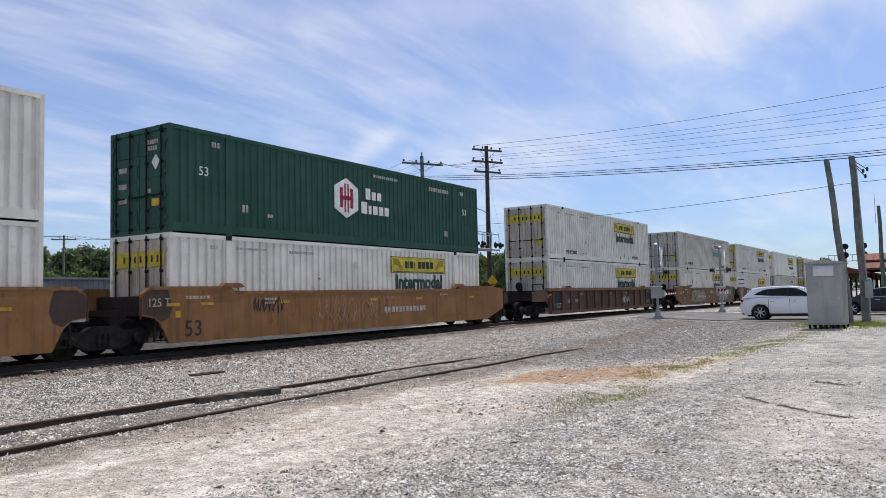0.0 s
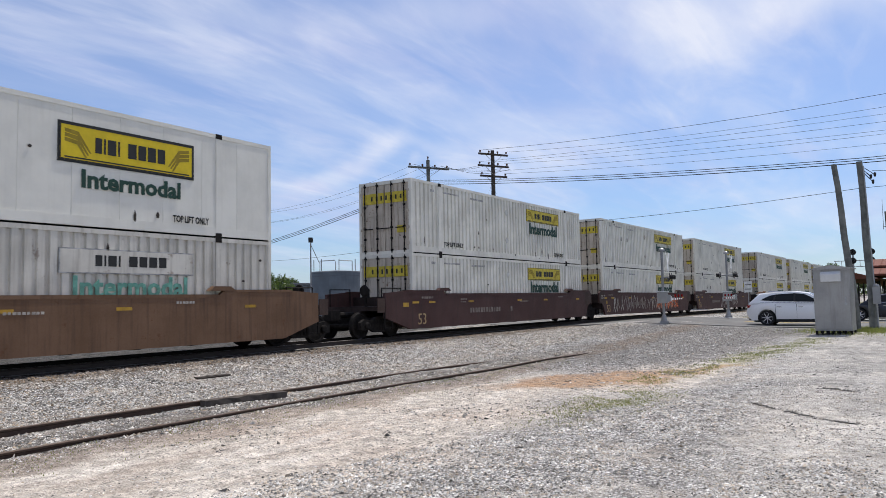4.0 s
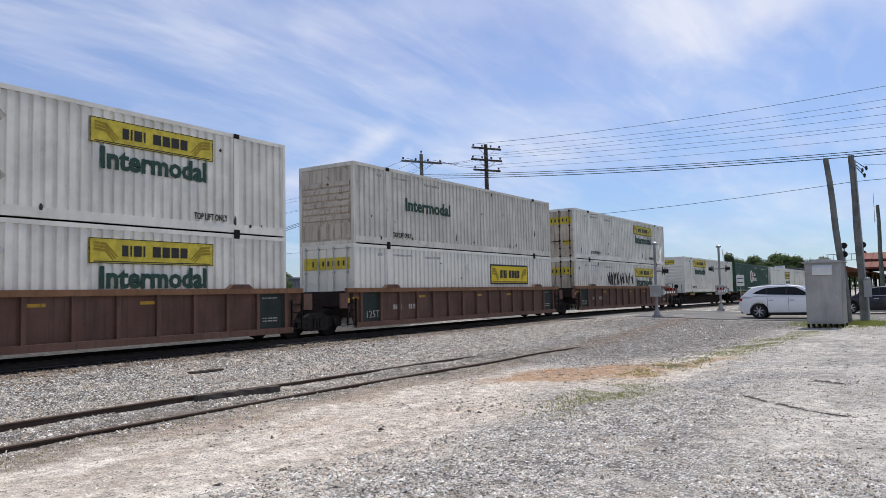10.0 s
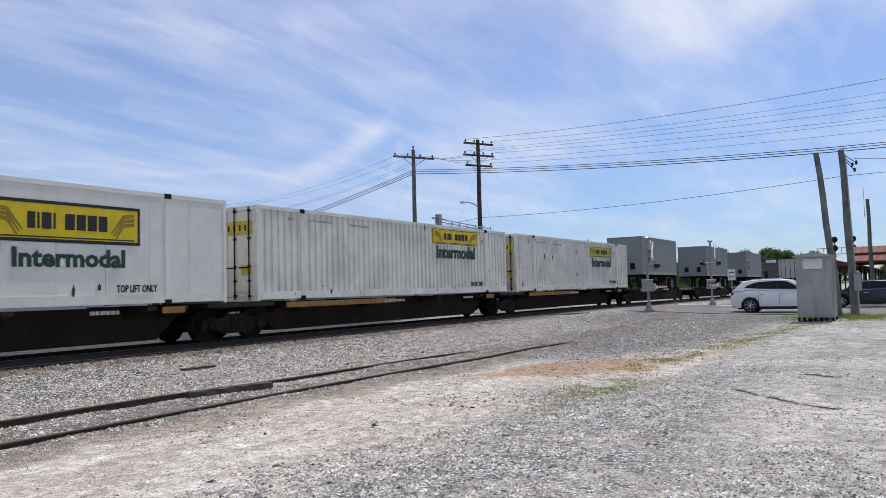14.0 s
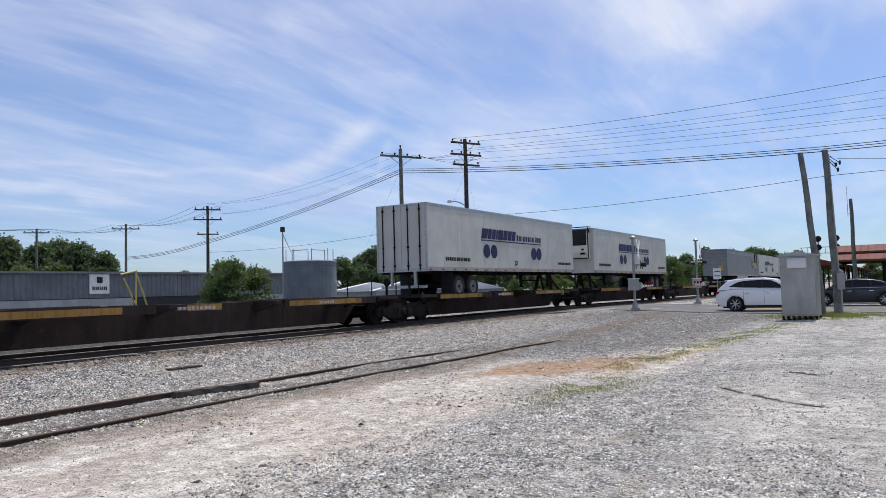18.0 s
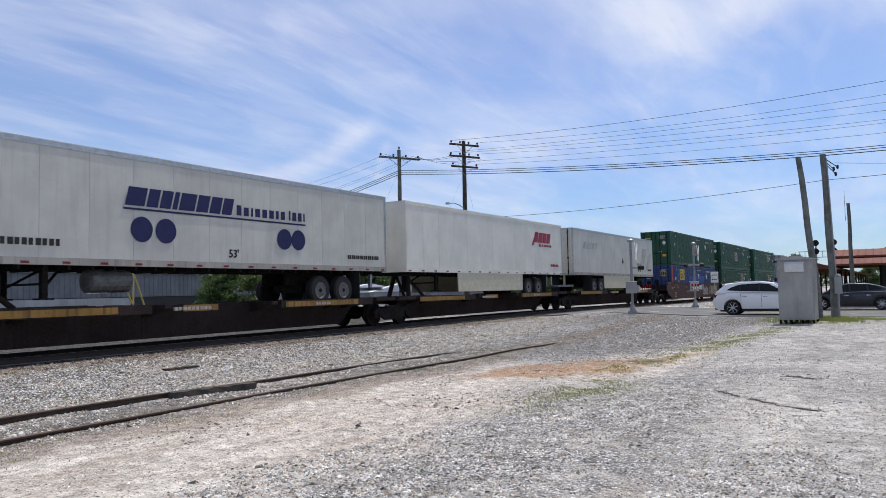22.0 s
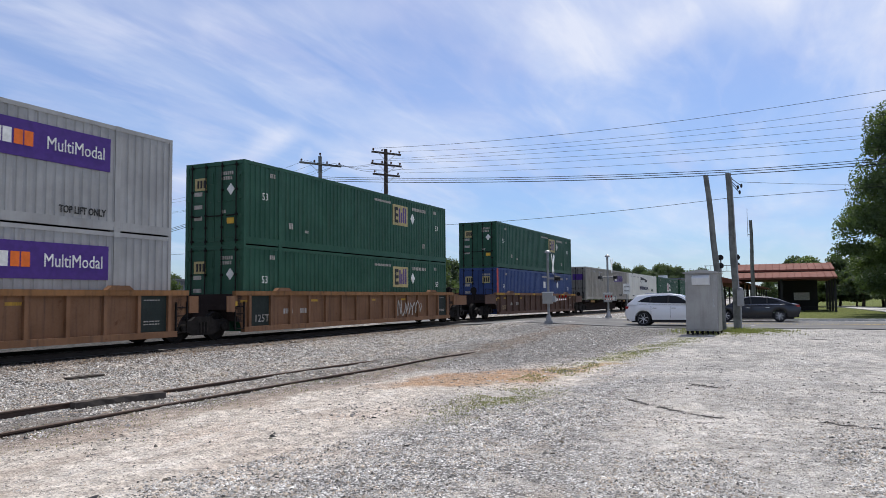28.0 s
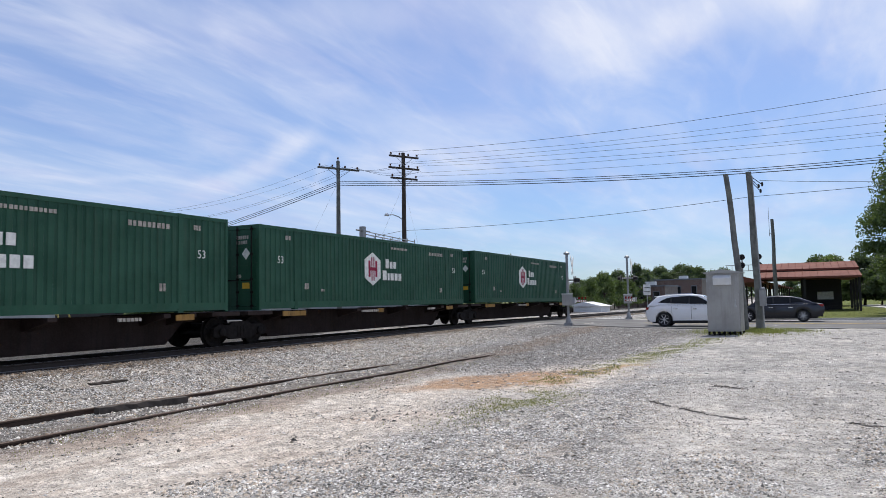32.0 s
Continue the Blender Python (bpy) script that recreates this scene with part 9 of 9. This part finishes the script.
SPINE_FLOOR = 1.115
SPINES = [
    (305.80, "L", 1, 0, 1, 0), (323.40, "G", 1, 0, 0, 0), (341.05, "Q", 1, 0, 0, 0), (358.42, "K", 1, 0, 0, 0), (375.69, "S", 1, 1, 0, 1),
    (746.40, "x", 1, 0, 1, 0), (763.60, "R", 1, 0, 0, 0), (781.20, "h", 1, 0, 0, 0), (798.90, "h", 1, 0, 0, 0), (816.60, "h", 1, 1, 0, 1),
]
for at_s, kind, rb, fb, rf, ff in SPINES:
    mid = at_s + LEN / 2
    car = spine_car("skeleton wagon with grimy frame and yellow edge marks", "stripe" if rf or fb else "ochre", bool(rb), bool(fb), 8.75, bool(rf), bool(ff), ramp=False, long_stripe=kind in "GKS")
    on_train(car, mid, 0.0)
    load(kind, BOX[kind], mid, SPINE_FLOOR)


def pup():
    t = trailer("short grey van trailer with brown shield emblem", "parcel_grey", 8.40, 3.92, 1, "flat", "single", bogie_in=1.35)
    shield(t, -2.85, 2.61, 1.06, -HALF - 0.0005)
    y = -HALF - 0.0005
    bm = bm_new()
    bars(bm, 3.6, 1.75, y, 0.3, 0.1, 3)
    part("markings", bm, "black_ink", t)
    bm = bm_new()
    for y0 in (-0.75, 0.35):
        box(bm, -4.24, -4.2, y0, y0 + 0.35, 1.55, 2.0)
    part("hose_panel", bm, "iron", t, "hose fittings on the nose")
    return t


def long_grey():
    t = trailer("long grey van trailer with brown shield, cream skirt", "parcel_grey", LEN, 4.12, -1, "flat", skirt=(-2.78, 3.36), bogie_in=3.53)
    shield(t, 6.5, 2.71, 1.0, -HALF - 0.0005)
    bm = bm_new()
    for z in (3.66, 3.78):
        box(bm, -7.9, 7.9, -HALF - 0.006, -HALF + 0.02, z, z + 0.045)
    part("rub_strip", bm, "steel", t, "pale horizontal strips")
    bm = bm_new()
    box(bm, -8.10, -8.07, -0.78, -0.38, 1.75, 2.25)
    part("sticker", bm, "gold", t, "yellow sticker on the door")
    return t


def lease():
    t = trailer("white van trailer with crimson name, cream skirt", "white_clean", LEN, 4.06, 1, "flat", skirt=(-4.0, 2.7), bogie_in=3.39)
    y = -HALF - 0.0005
    bm = bm_new()
    name_blocks(bm, 4.2, 2.92, y, 2.1, 0.55, (0.9, 1.0, 0.9, 0.9), 0.16, 0.3, 0.006)
    bars(bm, 4.84, 2.70, y, 1.78, 0.13, 5)
    bars(bm, 6.4, 1.62, y, 1.1, 0.14, 9)
    prism(bm, [(3.9, 2.74), (4.1, 2.74), (4.75, 3.51), (4.5, 3.51)], 1, y, y - 0.006)
    part("lettering", bm, "red_ink", t, "crimson name in plain blocks", kind="stuff")
    return t


def faded_van():
    t = trailer("worn white van trailer with ghosted lettering, white skirt", "trailer", LEN, 4.06, -1, "flat", skirt=(-2.9, 3.3), bogie_in=3.375)
    y = -HALF - 0.0005
    bm = bm_new()
    bars(bm, -6.5, 2.85, y, 2.5, 0.42, 5, 0.004, 0.4)
    prism(bm, [(4.9, 2.0), (5.6, 2.0), (6.6, 3.3), (5.5, 3.3)], 1, y, y - 0.004)
    prism(bm, [(6.3, 1.7), (7.0, 1.7), (7.6, 3.0), (6.8, 2.8)], 1, y, y - 0.004)
    part("ghost_marks", bm, "ghost_ink", t, "pale grey ghost of old lettering", kind="stuff")
    bm = bm_new()
    prism(bm, [(0.9, 1.95), (1.08, 2.2), (0.9, 2.45), (0.72, 2.2)], 1, y, y - 0.006)
    bars(bm, 6.7, 1.62, y, 0.9, 0.14, 8)
    part("markings", bm, "black_ink", t)
    return t


DECK = 0.90
for at_s, kind, build, length, rb, fb, rf, ff, hitch in (
    (394.93, "pup", pup, 8.40, 1, 0, 1, 0, -4.6), (412.79, "pup", pup, 8.40, 1, 0, 0, 0, -4.6), (430.05, "pup", pup, 8.40, 1, 0, 0, 0, -4.6), (447.2, "", None, 16.15, 1, 1, 0, 1, None),
    (466.12, "navy_rear", lambda: trailer_navy(-1, "flat"), LEN, 1, 0, 1, 0, 6.6), (485.65, "navy", lambda: trailer_navy(1, "reefer"), LEN, 1, 1, 0, 1, -6.6),
    (505.4, "", None, LEN, 1, 1, 1, 0, 7.4), (525.23, "long_grey", long_grey, LEN, 1, 0, 1, 0, 6.6), (544.42, "navy", None, LEN, 1, 0, 0, 0, -6.6),
    (561.97, "lease", lease, LEN, 1, 0, 0, 0, -6.6), (579.87, "faded", faded_van, LEN, 1, 1, 0, 1, 6.6)):
    mid = at_s + (LEN / 2 if length > 10 else 6.2)
    car = spine_car("flat skeleton wagon with yellow edge and trailer hitch", "stripe", bool(rb), bool(fb), 8.75 if length > 10 else 8.7, bool(rf), bool(ff), hitch)
    on_train(car, mid, 0.0)
    if kind:
        load(kind, build, at_s + length / 2, DECK)

# ---- loose stone, ties and debris ----
def stone_material(name, dark, light, warm):
    n = Nodes(name)
    geo = n.node("NewGeometry")
    r = geo.outputs["Random Per Island"]
    col = n.mix(n.math("POWER", r, 0.9), dark, light)
    hue = n.math("FRACT", n.math("MULTIPLY", r, 17.3))
    col = n.mix(n.span(hue, 0.62, 0.95), col, warm)
    v = n.noise(n.tc.outputs["Object"], 60.0, 3.0)
    col = n.mix(n.span(v, 0.35, 0.75, 0.0, 0.3), col, dark)
    clump = n.noise(n.tc.outputs["Object"], 3.4, 6.0, 0.72)
    col = n.mix(0.9, col, n.mix(n.span(clump, 0.36, 0.64), (0.55, 0.545, 0.54), (1.28, 1.28, 1.28)), "MULTIPLY")
    return n.done(col, 0.9, 0.0, 0.2)


M["stone_pale"] = stone_material("pale_crushed_stone", (0.06, 0.06, 0.06), (0.76, 0.75, 0.73), (0.48, 0.41, 0.33))
M["stone_ballast"] = stone_material("track_ballast", (0.045, 0.042, 0.038), (0.74, 0.715, 0.67), (0.40, 0.32, 0.24))
M["stone_oily"] = stone_material("oily_ballast", (0.06, 0.05, 0.045), (0.30, 0.27, 0.24), (0.2, 0.14, 0.09))
M["stone_dark"] = stone_material("dark_chippings", (0.05, 0.048, 0.047), (0.38, 0.37, 0.36), (0.22, 0.19, 0.155))
M["stone_grit"] = stone_material("fine_grit", (0.16, 0.145, 0.125), (0.74, 0.70, 0.63), (0.50, 0.41, 0.31))
GROUND_H = np.array([v[2] for v in gverts]).reshape(len(gx), len(gy))


def ground_height(xy):
    """The height of the ground sheet under many points at once."""
    ax, ay = np.array(gx), np.array(gy)
    i = np.clip(np.searchsorted(ax, xy[:, 0]) - 1, 0, len(gx) - 2)
    j = np.clip(np.searchsorted(ay, xy[:, 1]) - 1, 0, len(gy) - 2)
    u = (xy[:, 0] - ax[i]) / (ax[i + 1] - ax[i])
    v = (xy[:, 1] - ay[j]) / (ay[j + 1] - ay[j])
    return ((1 - u) * (1 - v) * GROUND_H[i, j] + u * (1 - v) * GROUND_H[i + 1, j]
            + (1 - u) * v * GROUND_H[i, j + 1] + u * v * GROUND_H[i + 1, j + 1])


def stones(name, label, xy, size, mat_name, seed, sink=0.25):
    """Crushed stone: skewed chips, sunk a little, all in one mesh."""
    rng = np.random.default_rng(seed)
    n = len(xy)
    base = np.array([(1, 0, -0.3), (0, 1, -0.3), (-1, 0, -0.3), (0, -1, -0.3), (0, 0, 1)], float)
    v = base[None] * (1 + rng.uniform(-0.42, 0.42, (n, 5, 1))) + rng.uniform(-0.32, 0.32, (n, 5, 3))
    v *= np.stack([rng.uniform(0.7, 1.4, n), rng.uniform(0.5, 1.0, n), rng.uniform(0.32, 0.78, n)], 1)[:, None]
    a = rng.uniform(0, 2 * np.pi, n)
    c, s = np.cos(a)[:, None], np.sin(a)[:, None]
    tilt = rng.uniform(-0.6, 0.6, n)[:, None]
    x, y, z = v[..., 0], v[..., 1], v[..., 2]
    y, z = y * np.cos(tilt) - z * np.sin(tilt), y * np.sin(tilt) + z * np.cos(tilt)
    v = np.stack([x * c - y * s, x * s + y * c, z], -1) * size[:, None, None]
    v += np.column_stack([xy, ground_height(xy) + size * sink * 0.6])[:, None]
    f = np.array([(0, 1, 4), (1, 2, 4), (2, 3, 4), (3, 0, 4)])
    faces = (f[None] + (np.arange(n) * 5)[:, None, None]).reshape(-1)
    me = bpy.data.meshes.new(name)
    me.vertices.add(n * 5)
    me.vertices.foreach_set("co", v.reshape(-1))
    me.loops.add(n * 12)
    me.loops.foreach_set("vertex_index", faces)
    me.polygons.add(n * 4)
    me.polygons.foreach_set("loop_start", np.arange(n * 4) * 3)
    me.update(calc_edges=True)
    me.materials.append(M[mat_name])
    return tagged(new(name, me), label, "gravel", kind="stuff")


def scatter(seed, count, az, dist, keep, power=1.0):
    """Points spread over a fan of bearings and distances from the lot's corner, thinned by keep(x, y)."""
    rng = np.random.default_rng(seed)
    a = np.radians(rng.uniform(*az, count))
    d = dist[0] + (dist[1] - dist[0]) * rng.random(count) ** power
    xy = np.column_stack([d * np.sin(a), d * np.cos(a)])
    k = np.array([keep(x, y) for x, y in xy.tolist()])
    return xy[rng.random(count) < k]


def patch(x, y, f, o):
    return 0.5 + 0.5 * noise.noise((x * f, y * f, o))


def oval(x, y, cx, cy, rx, ry, turn=0.0):
    c, s = math.cos(radians(turn)), math.sin(radians(turn))
    dx, dy = x - cx, y - cy
    return max(0.0, 1 - ((dx * c + dy * s) / rx) ** 2 - ((dy * c - dx * s) / ry) ** 2)


def keep_lot(x, y):
    """Dense in the drifts of loose stone, thin on the packed drive and the old asphalt."""
    if y > 15.2:
        return 0.0
    p = 0.6 * patch(x, y, 0.55, 2.0) + 0.4 * patch(x, y, 1.9, 6.0)
    k = 0.08 + 0.50 * step(0.48, 0.60, p)
    if oval(x, y, 6.5, 6.75, 11.0, 2.3, 5) > 0.05:
        k *= 0.14
    drift = max(oval(x, y, 6.4, 4.2, 3.6, 1.7, -8), oval(x, y, 11.2, 3.4, 3.4, 1.1, -6), oval(x, y, 6.5, 1.0, 3.2, 1.0, 0), 0.8 * oval(x, y, 9.5, -1.2, 3.0, 0.9, 0))
    if x > 7 and y < 2.2 + 0.05 * x:
        k *= 0.45
    k = max(k, step(0.0, 0.35, drift * (0.5 + p)))
    if 8.0 < y < 9.6:
        k *= 0.6
    return min(1.0, k)


def keep_ballast(x, y):
    return step(11.0 + 0.6 * noise.noise((x * 0.4, 0, 3)), 11.9, y) * (1 - step(15.8, 16.2, y)) if x < 36.5 else 0.0


def keep_siding(x, y):
    return 0.5 * step(0.35, 0.6, patch(x, y, 0.9, 3.0)) + 0.12 if 9.5 < y < 11.6 and x < 24 else 0.0


srng = np.random.default_rng(4)
pts = scatter(1, 150000, (22, 103), (4.2, 17.0), keep_lot, 0.8)
stones("gravel", "pale loose crushed stone over the lot", pts, srng.uniform(0.007, 0.021, len(pts)) * (0.8 + 0.02 * np.hypot(*pts.T)), "stone_pale", 2)
pts = scatter(15, 120000, (24, 103), (4.6, 15.0), lambda x, y: (0.7 * patch(x, y, 0.7, 5.0) if oval(x, y, 6.5, 6.75, 11.0, 2.3, 5) < 0.05 else 0.16) if y < 9.4 else 0.0, 0.7)
stones("grit", "fine beige grit over the lot", pts, srng.uniform(0.005, 0.013, len(pts)), "stone_grit", 14, 0.3)
pts = scatter(11, 22000, (50, 103), (4.6, 17.0), lambda x, y: 0.5 * (0.3 + patch(x, y, 0.8, 1.0)) if y < 6 else 0.1, 0.8)
stones("gravel", "dark grey chips among the pale stone", pts, srng.uniform(0.006, 0.018, len(pts)), "stone_dark", 13, 0.4)
pts = scatter(6, 40000, (38, 100), (16.0, 34.0), lambda x, y: keep_lot(x, y) * (1.0 if y < 12 else 0.4), 0.9)
stones("gravel", "pale crushed stone farther over the lot", pts, srng.uniform(0.014, 0.036, len(pts)), "stone_pale", 3)
pts = scatter(7, 190000, (8, 74), (11.3, 40.0), keep_ballast, 0.8)
dim = srng.random(len(pts)) < 0.18 + 0.70 * np.clip((pts[:, 1] - 13.8) / 1.8, 0, 1)
stones("ballast", "grey crushed stone ballast beside the track", pts[~dim], srng.uniform(0.012, 0.034, (~dim).sum()), "stone_ballast", 4)
stones("ballast", "darker grimy ballast beside the track", pts[dim], srng.uniform(0.014, 0.036, dim.sum()), "stone_oily", 12)
pts = scatter(8, 50000, (18, 70), (9.7, 25.0), keep_siding, 0.8)
stones("ballast", "crushed stone between the siding rails", pts, srng.uniform(0.014, 0.038, len(pts)), "stone_ballast", 5)
pts = scatter(9, 26000, (55, 84), (18.0, 36.0), lambda x, y: 0.8 if 4.5 < y < 12 and x > 17.5 else 0.0)
stones("chippings", "dark chippings in front of the crossing", pts, srng.uniform(0.014, 0.034, len(pts)), "stone_dark", 6)
pts = scatter(10, 9000, (24, 102), (4.6, 20.0), lambda x, y: (0.8 if oval(x, y, 4.0, 6.2, 12, 2.6, 2) > 0 else 0.3) * (patch(x, y, 0.5, 7.0) > 0.5) if y < 14 else 0.0, 0.8)
stones("cobble", "scattered larger dark stones on the dust", pts, srng.uniform(0.012, 0.036, len(pts)) * srng.uniform(0.6, 1.3, len(pts)), "stone_dark", 7, 0.4)
pts = np.column_stack([srng.uniform(-6, 80, 42000), srng.uniform(-2.3, 1.0, 42000)])
pts[:, 1] += np.array([track_y(x) for x in pts[:, 0]])
stones("ballast", "oily brown ballast of the main track", pts, srng.uniform(0.025, 0.055, len(pts)), "stone_oily", 8)
pts = np.column_stack([srng.uniform(-6, 70, 26000), srng.uniform(1.0, 3.2, 26000)])
pts[:, 1] += np.array([track_y(x) for x in pts[:, 0]])
stones("ballast", "pale sunlit ballast on the far shoulder of the track", pts, srng.uniform(0.025, 0.05, len(pts)), "stone_ballast", 18)

near_drifts = ((6.4, 4.2, 3.6, 1.7, -8), (11.2, 3.4, 3.4, 1.1, -6), (6.5, 1.0, 3.2, 1.0, 0), (9.5, -1.2, 3.0, 0.9, 0))
pts = scatter(21, 60000, (28, 103), (4.4, 15.0), lambda x, y: 0.9 * step(0.1, 0.5, max(oval(x, y, *d) for d in near_drifts)) * step(0.40, 0.62, patch(x, y, 1.3, 8.0)), 0.7)
stones("gravel", "coarser grey crushed stone in drifts", pts, srng.uniform(0.014, 0.030, len(pts)), "stone_pale", 22, 0.35)
pts = scatter(23, 260, (12, 70), (11.5, 34.0), lambda x, y: 0.6 if 11.4 < y < 15.6 and x < 33 else 0.0, 0.8)
stones("cobble", "larger dark stones scattered on the ballast", pts, srng.uniform(0.03, 0.085, len(pts)), "stone_dark", 24, 0.3)

# timber ties under the main rails
bm = bm_new()
box(bm, -0.115, 0.115, -1.29, 1.29, -0.16, 0.02)
tie_me = mesh_of("tie", bm, "tie", bevel=0.015)
for i in range(220):
    x, y, dz, h = track_at(-6 + 0.52 * i)
    tie = again("tie", tie_me, main_track, pose(x + 0.02 * math.sin(i * 1.7), y + 0.03 * math.sin(i * 2.3), RAIL_TOP - 0.18 + dz, 0, 0, h + 1.2 * math.sin(i * 3.1)))

# debris between the siding rails
def timber(label, a, b, w, h, mat):
    a, b = Vector(a), Vector(b)
    t = thing("timber", pose(*((a + b) / 2), 0, 0, math.degrees(math.atan2(b.y - a.y, b.x - a.x))), label, "timber")
    L_ = (b - a).length / 2
    bm = bm_new()
    n = 8
    st = []
    for i in range(n + 1):
        x = -L_ + 2 * L_ * i / n
        k = 0.012 * math.sin(i * 2.7)
        st.append([(x, -w / 2 + k, 0), (x, w / 2 + k, 0), (x, w / 2 - k * 0.5, h + k), (x, -w / 2 - k, h - k)])
    loft(bm, st)
    part("baulk", bm, mat, t, bevel=0.01)
    return t


timber("dark old timber baulk lying between the siding rails", (9.05, 11.08, -0.26), (10.75, 10.72, -0.26), 0.17, 0.13, "tie")
timber("splintered pale board beside the rail", (4.75, 10.65, -0.26), (5.35, 10.85, -0.26), 0.10, 0.03, "pole")
timber("short dark board in the ballast", (11.4, 14.2, -0.12), (12.3, 14.1, -0.12), 0.16, 0.06, "tie")
timber("dark board lying on the ballast", (21.0, 14.6, -0.08), (22.4, 14.45, -0.08), 0.18, 0.06, "tie")


def broken_edge(label, pts, w, h, mat):
    """The lip of a broken asphalt edge."""
    bm = bm_new()
    prev = None
    rng = random.Random(len(pts) + int(pts[0][0] * 10))
    fine = []
    for (xa, ya), (xb, yb) in zip(pts, pts[1:]):
        for i in range(9):
            k = i / 9
            fine.append((xa + (xb - xa) * k + rng.uniform(-0.035, 0.035), ya + (yb - ya) * k + rng.uniform(-0.06, 0.06)))
    rings = []
    for i, (x, y) in enumerate(fine):
        d = Vector(fine[min(i + 1, len(fine) - 1)]) - Vector(fine[max(i - 1, 0)])
        d = Vector((-d.y, d.x)).normalized() * w * (0.4 + 0.6 * math.sin(math.pi * i / (len(fine) - 1))) * rng.uniform(0.25, 1.3)
        z = ground_z(x, y) + ground_rough(x, y)
        rings.append([bm.verts.new(q) for q in ((x + d.x, y + d.y, z - 0.01), (x + d.x * 0.4, y + d.y * 0.4, z + h), (x - d.x, y - d.y, z + 0.004), (x, y, z - 0.03))])
    for k, (a, b) in enumerate(zip(rings, rings[1:])):
        if noise.noise((fine[k][0] * 1.9, fine[k][1] * 1.9, 8.0)) < -0.2:
            continue
        for i in range(4):
            j = (i + 1) % 4
            bm.faces.new((a[i], a[j], b[j], b[i]))
    ob = new("broken_edge", mesh_of("broken_edge", bm, mat))
    return tagged(ob, label, "asphalt edge", kind="structure")


# near-black lip: the shade on the step's near face is in its colour
M["lip_shaded"] = plain("shaded_asphalt_lip", (0.085, 0.08, 0.075), 0.9, 0, 0.3, 12.0, 0.006)
for lip in ([(13.67, 2.60), (13.06, 2.07), (12.44, 1.44), (12.09, 0.76)], [(15.9, 1.66), (15.66, 1.04)], [(12.3, -0.49), (11.82, -0.96), (11.59, -1.31), (11.3, -2.0)],
            [(16.39, -1.46), (15.94, -1.86), (15.7, -2.3)], [(29.6, -0.9), (29.1, -1.5)]):
    broken_edge("broken lip of old asphalt, step shade in its colour", lip, 0.018, 0.018, "lip_shaded")
    rubble = []
    for (xa, ya), (xb, yb) in zip(lip, lip[1:]):
        k = srng.random((int(90 * math.hypot(xb - xa, yb - ya)), 1))
        rubble.append(np.array([[xa, ya]]) * (1 - k) + np.array([[xb, yb]]) * k + srng.normal(0, 0.06, (len(k), 2)))
    rubble = np.vstack(rubble)
    stones("rubble", "crumbled dark asphalt along the broken lip", rubble, srng.uniform(0.006, 0.030, len(rubble)), "stone_dark", 31, 0.3)

# weeds
M["grass"] = leaf_material("weed_blades", (0.17, 0.19, 0.05), (0.42, 0.40, 0.14))


def blades(label, count, seed, place, hi):
    rng = np.random.default_rng(seed)
    verts, faces = [], []
    while len(faces) < count:
        x, y = place(rng)
        if patch(x, y, 1.1, 4.0) < 0.42:
            continue
        z = ground_z(x, y) + ground_rough(x, y)
        a, h, w = rng.uniform(0, 6.28), hi * rng.uniform(0.4, 1.2), rng.uniform(0.004, 0.010) * (1 + hi * 3)
        c, s = math.cos(a), math.sin(a)
        lx, ly = rng.uniform(-0.5, 0.5) * h, rng.uniform(-0.5, 0.5) * h
        i = len(verts)
        verts += [(x - c * w, y - s * w, z - 0.01), (x + c * w, y + s * w, z - 0.01), (x + lx, y + ly, z + h)]
        faces.append((i, i + 1, i + 2))
    me = bpy.data.meshes.new("grass")
    me.from_pydata(verts, [], faces)
    me.materials.append(M["grass"])
    return tagged(new("grass", me), label, "grass", kind="stuff")


blades("rough green grass round the cabinet and pole", 9000, 1, lambda r: (r.normal(34.0, 1.2), r.normal(1.9, 1.0)), 0.11)
blades("thin weeds along the edge of the lot", 6500, 2, lambda r: (lambda k: (16.0 + 14 * k, 5.3 - 2.4 * k + r.normal(0, 0.36)))(r.random()), 0.035)
blades("thin weeds in the gravel", 3600, 3, lambda r: (r.normal(12.6, 1.3), r.normal(4.7, 0.40)), 0.03)
blades("sparse weeds by the siding", 2500, 5, lambda r: (r.uniform(2, 20), r.normal(9.2, 0.5)), 0.03)
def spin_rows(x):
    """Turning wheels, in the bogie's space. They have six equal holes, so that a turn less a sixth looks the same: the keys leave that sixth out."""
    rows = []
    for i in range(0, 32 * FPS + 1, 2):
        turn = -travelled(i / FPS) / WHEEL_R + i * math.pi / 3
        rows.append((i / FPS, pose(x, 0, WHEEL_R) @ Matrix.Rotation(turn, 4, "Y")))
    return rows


def motions():
    for ob, centre, height in MOVING:
        walk(ob, [(t, rolling(centre - travelled(t), height)) for t in ROWS_T])
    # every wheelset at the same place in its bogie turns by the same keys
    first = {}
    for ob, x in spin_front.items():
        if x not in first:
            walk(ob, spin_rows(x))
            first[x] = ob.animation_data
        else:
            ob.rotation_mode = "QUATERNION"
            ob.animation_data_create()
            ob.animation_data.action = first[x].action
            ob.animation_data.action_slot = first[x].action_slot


motions()
